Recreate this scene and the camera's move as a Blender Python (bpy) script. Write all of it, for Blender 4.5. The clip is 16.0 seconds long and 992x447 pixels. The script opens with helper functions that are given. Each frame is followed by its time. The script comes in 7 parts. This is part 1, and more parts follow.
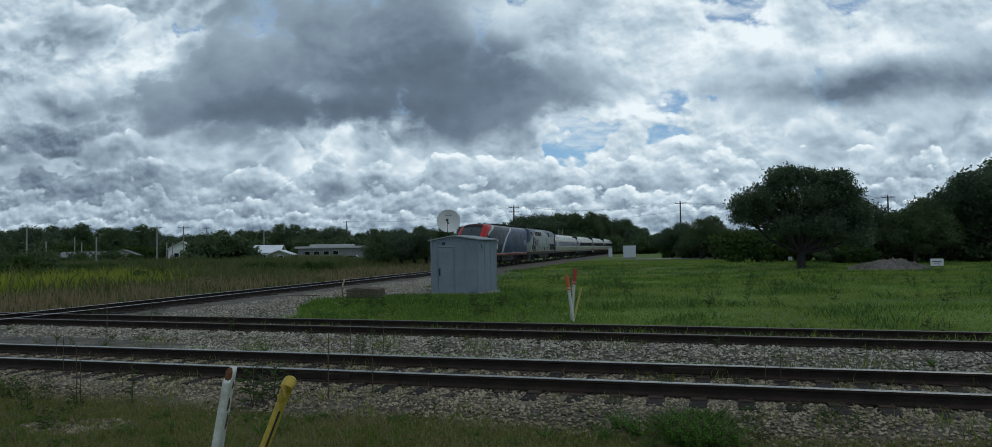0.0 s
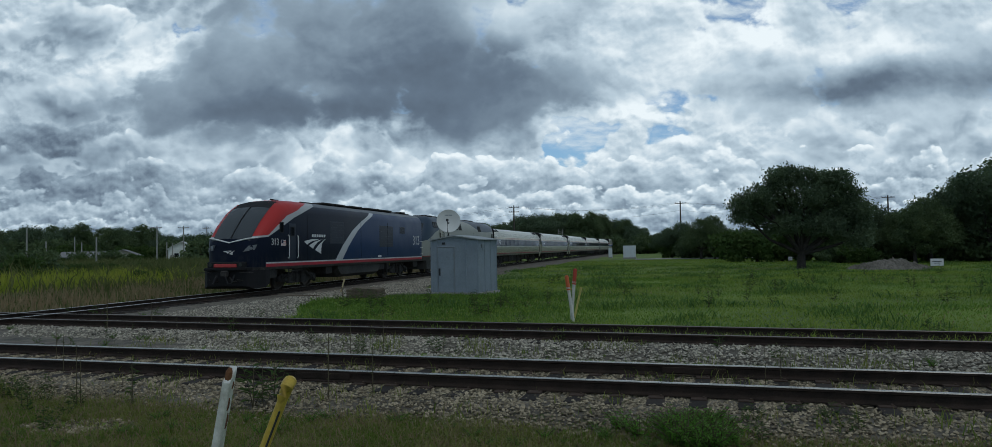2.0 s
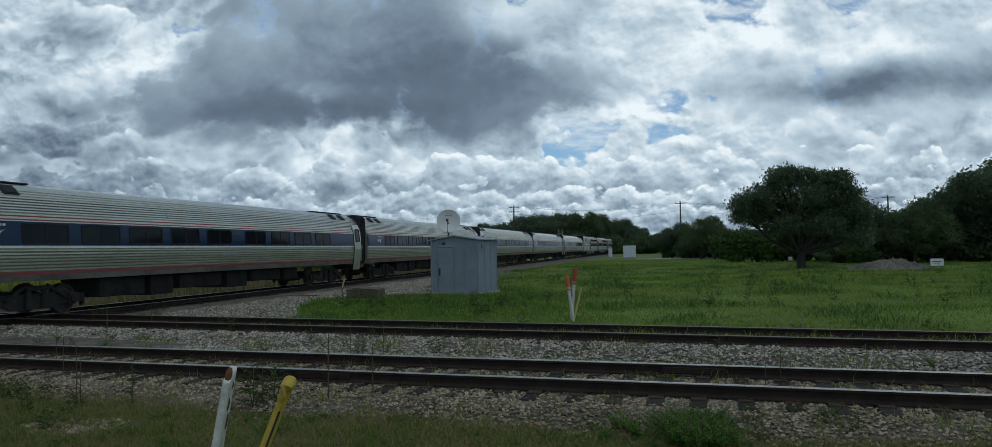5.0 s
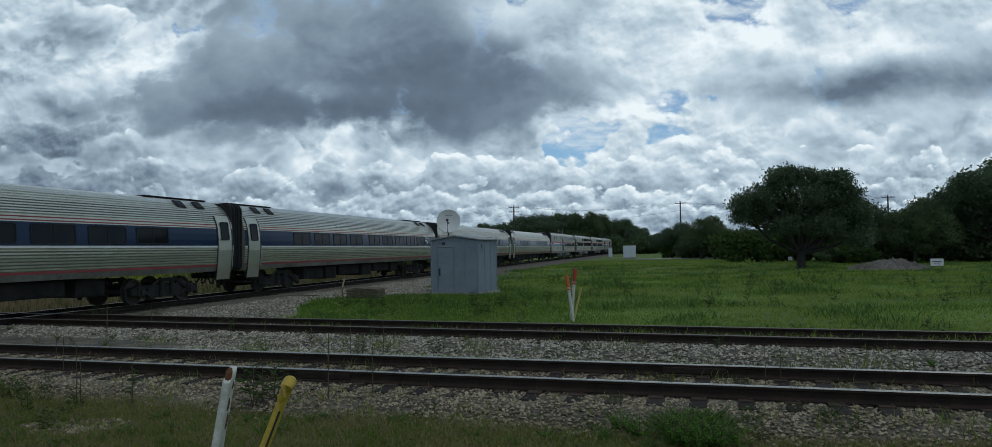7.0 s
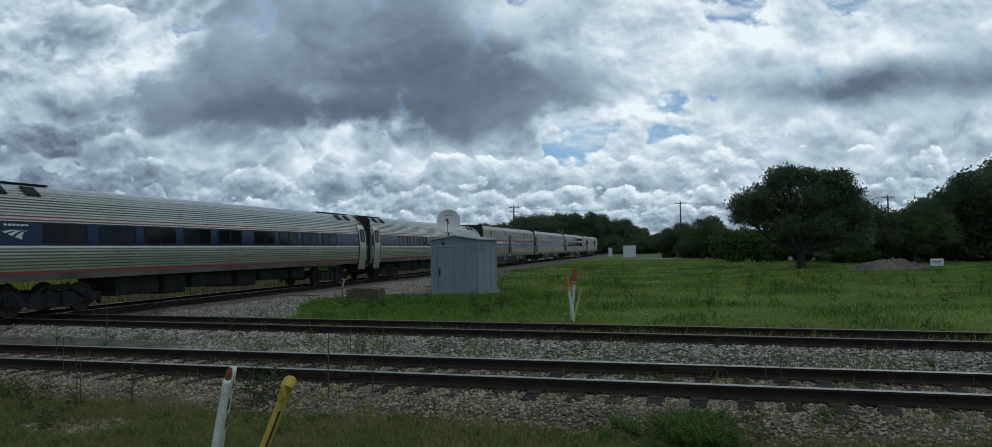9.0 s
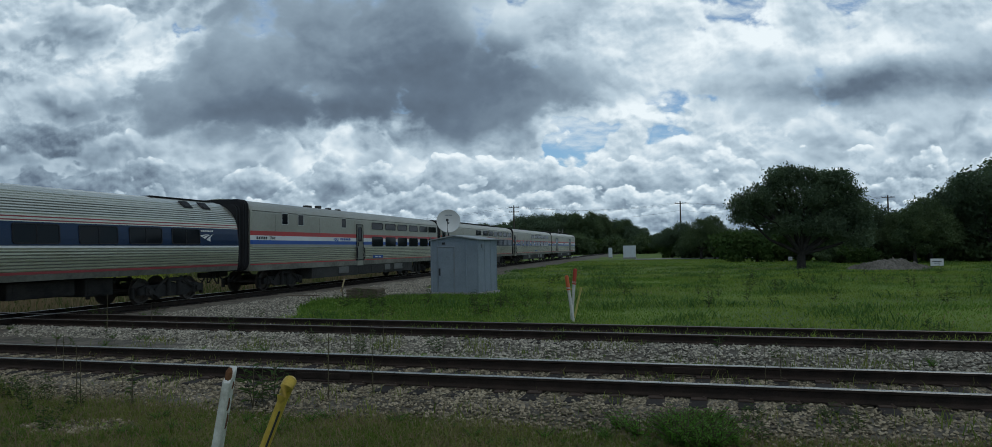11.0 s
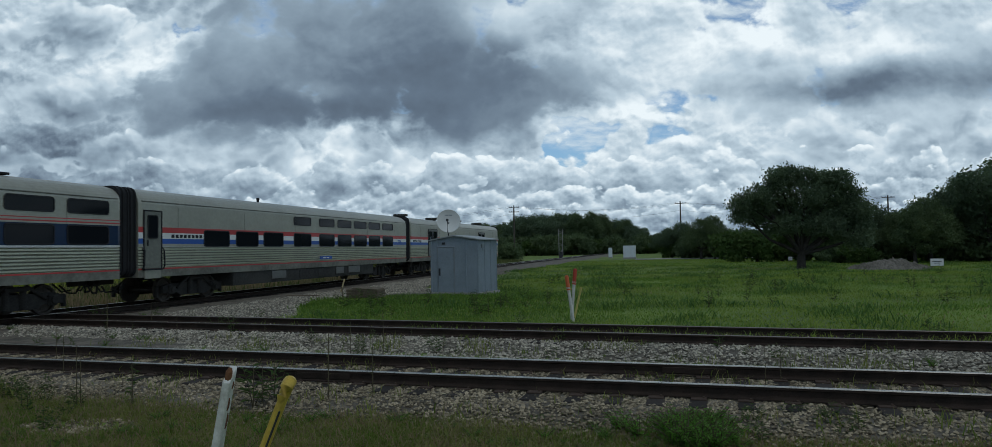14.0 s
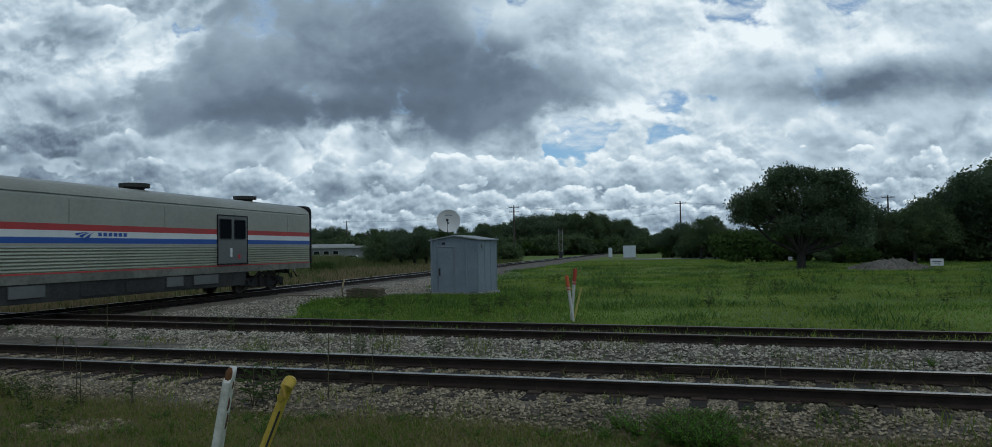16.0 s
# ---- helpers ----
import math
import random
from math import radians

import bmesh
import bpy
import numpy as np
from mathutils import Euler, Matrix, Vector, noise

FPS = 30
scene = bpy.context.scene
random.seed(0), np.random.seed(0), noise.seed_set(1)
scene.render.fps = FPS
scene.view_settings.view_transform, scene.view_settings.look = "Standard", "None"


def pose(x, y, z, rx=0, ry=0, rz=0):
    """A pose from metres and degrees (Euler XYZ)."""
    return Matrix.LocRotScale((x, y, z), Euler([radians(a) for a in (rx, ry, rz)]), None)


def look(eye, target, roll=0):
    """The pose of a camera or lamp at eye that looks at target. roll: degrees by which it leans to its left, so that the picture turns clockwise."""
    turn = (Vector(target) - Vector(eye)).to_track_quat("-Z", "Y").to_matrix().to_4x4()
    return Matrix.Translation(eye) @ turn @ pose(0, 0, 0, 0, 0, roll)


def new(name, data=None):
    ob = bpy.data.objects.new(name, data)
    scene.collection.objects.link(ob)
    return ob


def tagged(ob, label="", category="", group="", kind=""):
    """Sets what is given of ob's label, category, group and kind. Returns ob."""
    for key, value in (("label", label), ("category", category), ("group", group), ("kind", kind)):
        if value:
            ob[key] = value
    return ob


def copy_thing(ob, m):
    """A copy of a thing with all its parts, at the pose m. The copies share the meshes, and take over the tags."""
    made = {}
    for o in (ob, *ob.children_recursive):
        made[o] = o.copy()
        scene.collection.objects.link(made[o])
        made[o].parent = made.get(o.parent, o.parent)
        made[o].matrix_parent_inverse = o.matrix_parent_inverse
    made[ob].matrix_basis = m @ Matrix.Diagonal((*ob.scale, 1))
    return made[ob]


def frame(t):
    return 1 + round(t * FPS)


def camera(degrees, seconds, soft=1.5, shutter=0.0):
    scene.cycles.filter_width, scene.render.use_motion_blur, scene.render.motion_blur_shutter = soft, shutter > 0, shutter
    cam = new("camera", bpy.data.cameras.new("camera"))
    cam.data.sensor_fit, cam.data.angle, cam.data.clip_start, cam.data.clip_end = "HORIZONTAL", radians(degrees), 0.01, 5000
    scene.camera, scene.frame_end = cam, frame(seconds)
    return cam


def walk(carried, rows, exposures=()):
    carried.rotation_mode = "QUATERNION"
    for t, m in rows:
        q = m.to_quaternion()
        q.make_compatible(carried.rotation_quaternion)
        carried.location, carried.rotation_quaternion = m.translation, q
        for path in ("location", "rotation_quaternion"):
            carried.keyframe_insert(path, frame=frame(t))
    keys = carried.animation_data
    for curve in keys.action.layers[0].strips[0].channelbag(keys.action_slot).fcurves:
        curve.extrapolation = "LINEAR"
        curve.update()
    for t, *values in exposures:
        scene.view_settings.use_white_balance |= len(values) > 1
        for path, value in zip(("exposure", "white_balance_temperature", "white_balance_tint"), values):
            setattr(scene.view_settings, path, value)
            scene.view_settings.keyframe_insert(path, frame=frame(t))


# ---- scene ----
# camera: stands still beside the line, 1.75 m above the rail heads
EYE_HEIGHT = 1.75
cam = camera(69.52, 16.0, soft=0.72, shutter=0.08)
STAND = look((0, 0, EYE_HEIGHT), (0, 100, EYE_HEIGHT + 100 * math.tan(0.03584)), -1.0)
walk(cam, [(0.0, STAND), (16.0, STAND)], exposures=[(0.0, 0.05, 6150, 8), (16.0, 0.05, 6150, 8)])

# ---- light: a broken overcast sky and a veiled sun ----
SUN_AZ, SUN_EL = radians(150), radians(62)      # azimuth from +y towards +x


class Nodes:
    """Short hand for a node tree: every call makes one node and returns its output."""

    def __init__(self, tree):
        self.t = tree

    def n(self, kind, outs=0, **ins):
        return self.wire(self.t.nodes.new(kind), outs, **ins)

    def wire(self, node, outs=0, **ins):
        for k, v in ins.items():
            key = int(k[1:]) if k[0] == "i" and k[1:].isdigit() else k.replace("_", " ")
            if isinstance(v, bpy.types.NodeSocket):
                self.t.links.new(v, node.inputs[key])
            else:
                node.inputs[key].default_value = v
        return node.outputs[outs]

    def math(self, op, a, b=0.0, c=0.0, clamp=False):
        node = self.t.nodes.new("ShaderNodeMath")
        node.operation, node.use_clamp = op, clamp
        return self.wire(node, i0=a, i1=b, i2=c)

    def vmath(self, op, a, b=(0, 0, 0), outs=0):
        node = self.t.nodes.new("ShaderNodeVectorMath")
        node.operation = op
        return self.wire(node, outs, i0=a, i1=b)

    def step(self, v, lo, hi, to0=0.0, to1=1.0):
        node = self.t.nodes.new("ShaderNodeMapRange")
        node.interpolation_type = "SMOOTHSTEP"
        return self.wire(node, i0=v, i1=lo, i2=hi, i3=to0, i4=to1)

    def mix(self, f, a, b, blend="MIX"):
        node = self.t.nodes.new("ShaderNodeMix")
        node.data_type, node.blend_type = "RGBA", blend
        for k, v in ((0, f), (6, a), (7, b)):
            if isinstance(v, bpy.types.NodeSocket):
                self.t.links.new(v, node.inputs[k])
            else:
                node.inputs[k].default_value = v if k == 0 else (*v[:3], 1)
        return node.outputs[2]

    def noise(self, vec, scale, detail=4.0, rough=0.55, outs=0, dist=0.0):
        return self.n("ShaderNodeTexNoise", outs, Vector=vec, Scale=scale, Detail=detail, Roughness=rough, Distortion=dist)

    def xyz(self, x=0.0, y=0.0, z=0.0):
        return self.n("ShaderNodeCombineXYZ", 0, i0=x, i1=y, i2=z)

    def split(self, v):
        node = self.t.nodes.new("ShaderNodeSeparateXYZ")
        self.t.links.new(v, node.inputs[0])
        return node.outputs


def make_world():
    """Broken cumulus in five decks, one before the other, under blue air: each deck has a ragged body, lit crests and grey bellies."""
    world = bpy.data.worlds.new("sky")
    scene.world = world
    world.use_nodes = True
    N = Nodes(world.node_tree)
    back = world.node_tree.nodes["Background"]
    air = world.node_tree.nodes.new("ShaderNodeTexSky")
    air.sky_type, air.sun_disc, air.sun_elevation, air.sun_rotation, air.dust_density = "NISHITA", False, SUN_EL, SUN_AZ, 0.6
    way = N.n("ShaderNodeTexCoord", 0)
    x, y, z = N.split(way)
    ay = N.math("MAXIMUM", N.math("ABSOLUTE", y), 0.12)
    u, v = N.math("DIVIDE", x, ay), N.math("DIVIDE", z, ay)
    q = N.xyz(u, v, N.math("MULTIPLY", y, 0.4))
    warp = N.vmath("SUBTRACT", N.noise(q, 5.0, 5.0, 0.55, 1), (0.5, 0.5, 0.5))

    def billow(at, scale, rough=0.5):
        """Cauliflower relief: rounded cells with finer cells on them, with a loose grain, about 0 to 1."""
        at = N.vmath("ADD", at, N.vmath("MULTIPLY", warp, (0.9 / scale, 0.7 / scale, 0)))
        node = N.t.nodes.new("ShaderNodeTexVoronoi")
        node.feature, node.voronoi_dimensions = "SMOOTH_F1", "2D"
        N.wire(node, Vector=at, Scale=scale, Detail=3.0, Roughness=rough, Lacunarity=2.1, Smoothness=0.35)
        return N.math("SUBTRACT", N.math("MULTIPLY_ADD", N.noise(at, scale * 0.8, 8.0, 0.6), 0.9, 0.55), N.math("MULTIPLY", node.outputs["Distance"], 0.9))

    def bodies(at, rows):
        """How deep inside the heaps, in slope, below 0 outside."""
        out = None
        for cu, cv, ru, rv in rows:
            d = N.vmath("LENGTH", N.vmath("MULTIPLY", N.vmath("SUBTRACT", at, (cu, cv, 0)), (1 / ru, 1 / rv, 0)), outs=1)
            d = N.math("MULTIPLY", N.math("SUBTRACT", 1.0, d), min(ru, rv, 0.09))
            out = d if out is None else N.math("SMOOTH_MAX", out, d, 0.012)
        return out

    def tones(at, rows):
        out = None
        for cu, cv, ru, rv, w in rows:
            d = N.vmath("LENGTH", N.vmath("MULTIPLY", N.vmath("SUBTRACT", at, (cu, cv, 0)), (1 / ru, 1 / rv, 0)), outs=1)
            d = N.step(d, 0.15, 1.35, w, 0.0)
            out = d if out is None else N.math("ADD", out, d)
        return out

    bent = N.vmath("ADD", q, N.vmath("MULTIPLY", warp, (0.10, 0.07, 0)))
    flat = N.vmath("MULTIPLY", q, (1.0, 1.35, 1.0))

    def relief(scale, rise, seed):
        """The relief and its light: how much it falls away towards the light above."""
        at = N.vmath("ADD", flat, (seed, seed * 0.7, 0))
        here = billow(at, scale)
        over = billow(N.vmath("ADD", at, (rise * 0.35, rise, 0)), scale)
        return here, N.math("SUBTRACT", here, over)

    wide, wide_lit = relief(4.5, 0.030, 0.0)
    fine, fine_lit = relief(12.0, 0.012, 3.7)
    tiny, tiny_lit = relief(26.0, 0.006, 7.1)
    soft = N.math("SUBTRACT", N.noise(flat, 6.0, 6.0, 0.55), 0.5)

    colour_sky = N.mix(1.0, air.outputs[0], (0.060, 0.082, 0.098), "MULTIPLY")
    veil = N.noise(N.vmath("MULTIPLY", q, (1.0, 3.2, 1.0)), 9.0, 7.0, 0.6)
    cover, b = N.step(veil, 0.40, 0.66, 0.12, 0.92), N.math("MULTIPLY_ADD", veil, 0.3, 0.66)

    def lay(alpha, tone):
        """Lays clouds of a tone over what is there."""
        nonlocal cover, b
        b = N.math("ADD", N.math("MULTIPLY", b, N.math("SUBTRACT", 1.0, alpha)), N.math("MULTIPLY", tone, alpha))
        cover = N.math("MAXIMUM", cover, alpha)

    def deck(rows, tone_lists, base, ragged, edge, w_lit, f_lit, t_lit, belly):
        depth = bodies(bent, rows)
        depth = N.math("ADD", depth, N.math("MULTIPLY", N.math("SUBTRACT", wide, 0.16), ragged))
        depth = N.math("ADD", depth, N.math("MULTIPLY", N.math("SUBTRACT", fine, 0.16), ragged * 0.55))
        depth = N.math("ADD", depth, N.math("MULTIPLY", N.math("SUBTRACT", tiny, 0.16), ragged * 0.25))
        alpha = N.step(depth, 0.0, edge)
        tone = base
        for rows_t in tone_lists:
            tone = N.math("ADD", tone, tones(bent, rows_t))
        for lit, w in ((wide_lit, w_lit), (fine_lit, f_lit), (tiny_lit, t_lit), (soft, 0.22)):
            tone = N.math("ADD", tone, N.math("MULTIPLY", lit, w))
        tone = N.math("SUBTRACT", tone, N.step(depth, 0.0, 0.07, -belly * 0.4, belly * 0.6))
        lay(alpha, tone)

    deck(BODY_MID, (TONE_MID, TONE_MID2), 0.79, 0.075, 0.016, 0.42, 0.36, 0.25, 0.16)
    # single heaps before them
    near, near_lit = relief(7.0, 0.024, 11.3)
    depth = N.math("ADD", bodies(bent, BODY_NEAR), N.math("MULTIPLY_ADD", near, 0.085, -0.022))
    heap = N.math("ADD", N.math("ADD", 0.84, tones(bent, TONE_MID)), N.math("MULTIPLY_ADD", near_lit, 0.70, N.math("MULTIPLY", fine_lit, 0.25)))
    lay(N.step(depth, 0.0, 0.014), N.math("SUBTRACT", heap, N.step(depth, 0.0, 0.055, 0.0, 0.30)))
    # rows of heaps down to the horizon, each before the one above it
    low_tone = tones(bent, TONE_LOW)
    for top, scale, rise, rag, seed in ((0.122, 12.0, 0.014, 0.070, 1.7), (0.088, 18.0, 0.010, 0.046, 5.3), (0.056, 27.0, 0.007, 0.030, 9.1)):
        row, row_lit = relief(scale, rise, seed)
        depth = N.math("ADD", N.math("SUBTRACT", top, v), N.math("MULTIPLY_ADD", row, rag, -0.30 * rag))
        heap = N.math("ADD", N.math("ADD", 0.84, low_tone), N.math("MULTIPLY_ADD", row_lit, 0.62, N.math("MULTIPLY", tiny_lit, 0.25)))
        lay(N.step(depth, 0.0, 0.009), N.math("SUBTRACT", heap, N.step(depth, 0.0, rag * 0.8, 0.0, 0.32)))
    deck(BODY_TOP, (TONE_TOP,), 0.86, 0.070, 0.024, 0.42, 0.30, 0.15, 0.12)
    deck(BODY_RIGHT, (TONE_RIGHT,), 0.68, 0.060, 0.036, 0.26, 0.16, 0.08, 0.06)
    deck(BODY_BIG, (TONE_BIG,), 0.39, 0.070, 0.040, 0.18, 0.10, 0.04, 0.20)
    # the broken overcast goes on overhead and behind
    above_view = N.step(v, 0.42, 0.75)
    b = N.math("ADD", N.math("MULTIPLY", b, N.math("SUBTRACT", 1.0, above_view)), N.math("MULTIPLY", N.math("ADD", N.math("MULTIPLY", soft, 1.2), OVERHEAD), above_view))
    cover = N.math("MAXIMUM", cover, above_view)
    ramp = world.node_tree.nodes.new("ShaderNodeValToRGB")
    world.node_tree.links.new(b, ramp.inputs[0])
    els = ramp.color_ramp.elements
    els[0].position, els[0].color = 0.0, (0.082, 0.106, 0.140, 1)
    els[1].position, els[1].color = 1.0, (0.84, 0.885, 0.89, 1)
    for pos, col in ((0.22, (0.132, 0.174, 0.226)), (0.5, (0.285, 0.360, 0.425)), (0.75, (0.500, 0.590, 0.650))):
        els.new(pos).color = (*col, 1)
    colour = N.mix(cover, colour_sky, ramp.outputs[0])
    world.node_tree.links.new(colour, back.inputs[0])
    back.inputs[1].default_value = 1.0


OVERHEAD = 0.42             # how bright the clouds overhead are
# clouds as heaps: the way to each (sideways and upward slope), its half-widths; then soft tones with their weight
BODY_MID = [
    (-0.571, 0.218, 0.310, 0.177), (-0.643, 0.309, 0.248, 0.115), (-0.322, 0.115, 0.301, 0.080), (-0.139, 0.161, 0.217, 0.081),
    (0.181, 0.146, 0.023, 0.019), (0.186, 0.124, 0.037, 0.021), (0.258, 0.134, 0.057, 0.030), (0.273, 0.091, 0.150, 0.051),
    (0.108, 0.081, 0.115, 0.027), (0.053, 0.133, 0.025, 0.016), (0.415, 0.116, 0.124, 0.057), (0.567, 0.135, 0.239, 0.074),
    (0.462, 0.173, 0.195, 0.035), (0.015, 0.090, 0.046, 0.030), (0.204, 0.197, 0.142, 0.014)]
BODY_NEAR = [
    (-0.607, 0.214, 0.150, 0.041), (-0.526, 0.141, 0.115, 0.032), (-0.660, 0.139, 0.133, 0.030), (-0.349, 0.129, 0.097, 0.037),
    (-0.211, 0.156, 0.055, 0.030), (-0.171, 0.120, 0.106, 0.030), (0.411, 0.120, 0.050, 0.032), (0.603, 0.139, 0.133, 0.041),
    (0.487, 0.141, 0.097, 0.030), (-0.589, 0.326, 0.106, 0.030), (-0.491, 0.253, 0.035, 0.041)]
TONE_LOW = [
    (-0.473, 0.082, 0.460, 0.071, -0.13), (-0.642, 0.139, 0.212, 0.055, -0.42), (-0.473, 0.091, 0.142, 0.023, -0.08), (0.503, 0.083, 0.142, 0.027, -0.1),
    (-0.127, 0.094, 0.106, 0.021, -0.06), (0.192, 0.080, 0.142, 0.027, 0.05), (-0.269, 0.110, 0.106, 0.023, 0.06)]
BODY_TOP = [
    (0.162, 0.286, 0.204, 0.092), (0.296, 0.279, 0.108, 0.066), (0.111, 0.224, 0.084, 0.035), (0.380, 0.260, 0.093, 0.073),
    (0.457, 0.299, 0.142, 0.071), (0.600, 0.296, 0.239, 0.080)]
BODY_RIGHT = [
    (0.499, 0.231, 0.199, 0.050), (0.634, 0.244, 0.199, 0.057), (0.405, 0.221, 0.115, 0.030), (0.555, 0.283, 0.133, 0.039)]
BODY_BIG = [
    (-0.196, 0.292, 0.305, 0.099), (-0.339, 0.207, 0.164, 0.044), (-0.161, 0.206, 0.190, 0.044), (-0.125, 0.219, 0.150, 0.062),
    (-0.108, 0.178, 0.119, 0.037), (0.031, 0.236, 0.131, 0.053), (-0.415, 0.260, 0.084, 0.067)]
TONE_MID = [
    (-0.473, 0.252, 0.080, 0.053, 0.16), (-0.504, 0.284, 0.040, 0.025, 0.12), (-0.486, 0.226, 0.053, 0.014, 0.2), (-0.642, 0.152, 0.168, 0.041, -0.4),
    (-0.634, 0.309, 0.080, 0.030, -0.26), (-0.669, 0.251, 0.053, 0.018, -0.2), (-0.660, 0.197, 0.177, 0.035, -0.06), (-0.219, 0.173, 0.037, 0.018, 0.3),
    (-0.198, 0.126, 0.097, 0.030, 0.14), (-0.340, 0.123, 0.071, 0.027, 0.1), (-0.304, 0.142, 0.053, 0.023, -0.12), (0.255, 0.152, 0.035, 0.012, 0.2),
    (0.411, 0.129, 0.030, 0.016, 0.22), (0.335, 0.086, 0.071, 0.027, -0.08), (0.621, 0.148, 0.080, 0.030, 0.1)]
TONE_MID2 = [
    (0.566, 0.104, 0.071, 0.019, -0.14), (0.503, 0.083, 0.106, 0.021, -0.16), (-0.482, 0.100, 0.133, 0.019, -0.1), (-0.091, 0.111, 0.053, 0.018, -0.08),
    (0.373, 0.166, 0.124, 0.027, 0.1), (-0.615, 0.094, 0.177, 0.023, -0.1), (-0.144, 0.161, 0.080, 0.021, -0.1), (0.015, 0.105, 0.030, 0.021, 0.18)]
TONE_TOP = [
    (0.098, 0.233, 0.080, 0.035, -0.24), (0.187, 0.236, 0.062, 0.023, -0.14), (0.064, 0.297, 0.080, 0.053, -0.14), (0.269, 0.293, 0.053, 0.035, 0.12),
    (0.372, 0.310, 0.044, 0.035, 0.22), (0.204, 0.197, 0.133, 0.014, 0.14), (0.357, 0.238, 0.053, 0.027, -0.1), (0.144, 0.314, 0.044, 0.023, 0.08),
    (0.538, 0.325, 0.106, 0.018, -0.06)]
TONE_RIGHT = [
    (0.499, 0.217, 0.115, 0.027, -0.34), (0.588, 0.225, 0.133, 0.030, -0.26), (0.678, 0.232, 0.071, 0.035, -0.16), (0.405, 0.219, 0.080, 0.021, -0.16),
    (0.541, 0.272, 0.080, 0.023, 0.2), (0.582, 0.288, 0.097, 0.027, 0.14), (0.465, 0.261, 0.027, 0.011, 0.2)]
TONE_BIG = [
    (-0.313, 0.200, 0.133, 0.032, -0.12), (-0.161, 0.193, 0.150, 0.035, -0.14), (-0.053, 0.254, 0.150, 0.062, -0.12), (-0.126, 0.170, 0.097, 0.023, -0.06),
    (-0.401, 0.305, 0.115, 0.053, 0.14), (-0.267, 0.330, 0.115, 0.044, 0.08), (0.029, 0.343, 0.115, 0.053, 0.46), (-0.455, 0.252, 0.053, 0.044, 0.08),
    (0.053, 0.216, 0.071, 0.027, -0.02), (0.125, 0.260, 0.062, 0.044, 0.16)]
make_world()

sun_lamp = bpy.data.lights.new("sun", "SUN")
sun_lamp.energy, sun_lamp.angle, sun_lamp.color = 0.44, radians(14), (1.0, 0.95, 0.87)
sun = new("sun", sun_lamp)
sun.matrix_world = look((60 * math.sin(SUN_AZ) * math.cos(SUN_EL), 60 * math.cos(SUN_AZ) * math.cos(SUN_EL), 60 * math.sin(SUN_EL)), (0, 0, 0))

# ---- materials ----
def surface(name, base, rough=0.6, metal=0.0, dark=None, scale=3.0, fine=40.0, bump=0.15, wear=0.5, coords=3, spec=0.22, randomise=0.0):
    """A procedural surface: two colours mixed by noise at a coarse and a fine scale, with relief and uneven gloss."""
    m = bpy.data.materials.new(name)
    m.use_nodes = True
    N = Nodes(m.node_tree)
    bsdf = m.node_tree.nodes["Principled BSDF"]
    at = N.n("ShaderNodeTexCoord", coords)
    dark = dark or tuple(c * 0.6 for c in base)
    coarse, grain = N.noise(at, scale, 5.0, 0.6), N.noise(at, fine, 4.0, 0.6)
    f = N.step(N.math("ADD", N.math("MULTIPLY", coarse, 0.65), N.math("MULTIPLY", grain, 0.35)), 0.33, 0.67)
    colour = N.mix(N.math("MULTIPLY", f, wear), base, dark)
    if randomise:
        r = N.n("ShaderNodeNewGeometry", 8) if randomise < 0 else N.n("ShaderNodeObjectInfo", 5)
        colour = N.mix(1.0, colour, N.mix(r, (1 - abs(randomise),) * 3, (1 + abs(randomise),) * 3), "MULTIPLY")
    L = m.node_tree.links
    L.new(colour, bsdf.inputs["Base Color"])
    L.new(N.math("MULTIPLY_ADD", N.math("SUBTRACT", grain, 0.5), 0.3, rough, clamp=True), bsdf.inputs["Roughness"])
    bsdf.inputs["Metallic"].default_value = metal
    bsdf.inputs["Specular IOR Level"].default_value = spec
    if bump:
        L.new(N.n("ShaderNodeBump", 0, Strength=bump, Distance=0.02, Height=N.math("ADD", coarse, grain)), bsdf.inputs["Normal"])
    return m


def leafy(name, a, b, c, rough=0.65, patch=0.35):
    """Foliage: three tints by leaf, with light through it."""
    m = bpy.data.materials.new(name)
    m.use_nodes = True
    N = Nodes(m.node_tree)
    bsdf = m.node_tree.nodes["Principled BSDF"]
    r = N.n("ShaderNodeNewGeometry", 8)
    w = N.noise(N.n("ShaderNodeTexCoord", 3), patch, 3.0)
    tint = N.mix(r, N.mix(N.step(w, 0.35, 0.65), a, b), N.mix(N.step(w, 0.3, 0.6), b, c))
    m.node_tree.links.new(tint, bsdf.inputs["Base Color"])
    bsdf.inputs["Roughness"].default_value = rough
    bsdf.inputs["Specular IOR Level"].default_value = 0.12
    thin = m.node_tree.nodes.new("ShaderNodeBsdfTranslucent")
    m.node_tree.links.new(tint, thin.inputs[0])
    mix = m.node_tree.nodes.new("ShaderNodeMixShader")
    mix.inputs[0].default_value = 0.38
    m.node_tree.links.new(bsdf.outputs[0], mix.inputs[1])
    m.node_tree.links.new(thin.outputs[0], mix.inputs[2])
    m.node_tree.links.new(mix.outputs[0], m.node_tree.nodes["Material Output"].inputs[0])
    return m


def glass(name, tint=(0.010, 0.012, 0.015), rough=0.06, gloss=0.10):
    """Dark tinted glazing that mirrors the sky."""
    m = bpy.data.materials.new(name)
    m.use_nodes = True
    bsdf = m.node_tree.nodes["Principled BSDF"]
    bsdf.inputs["Base Color"].default_value = (*tint, 1)
    bsdf.inputs["Roughness"].default_value = rough
    bsdf.inputs["Specular IOR Level"].default_value = gloss
    return m


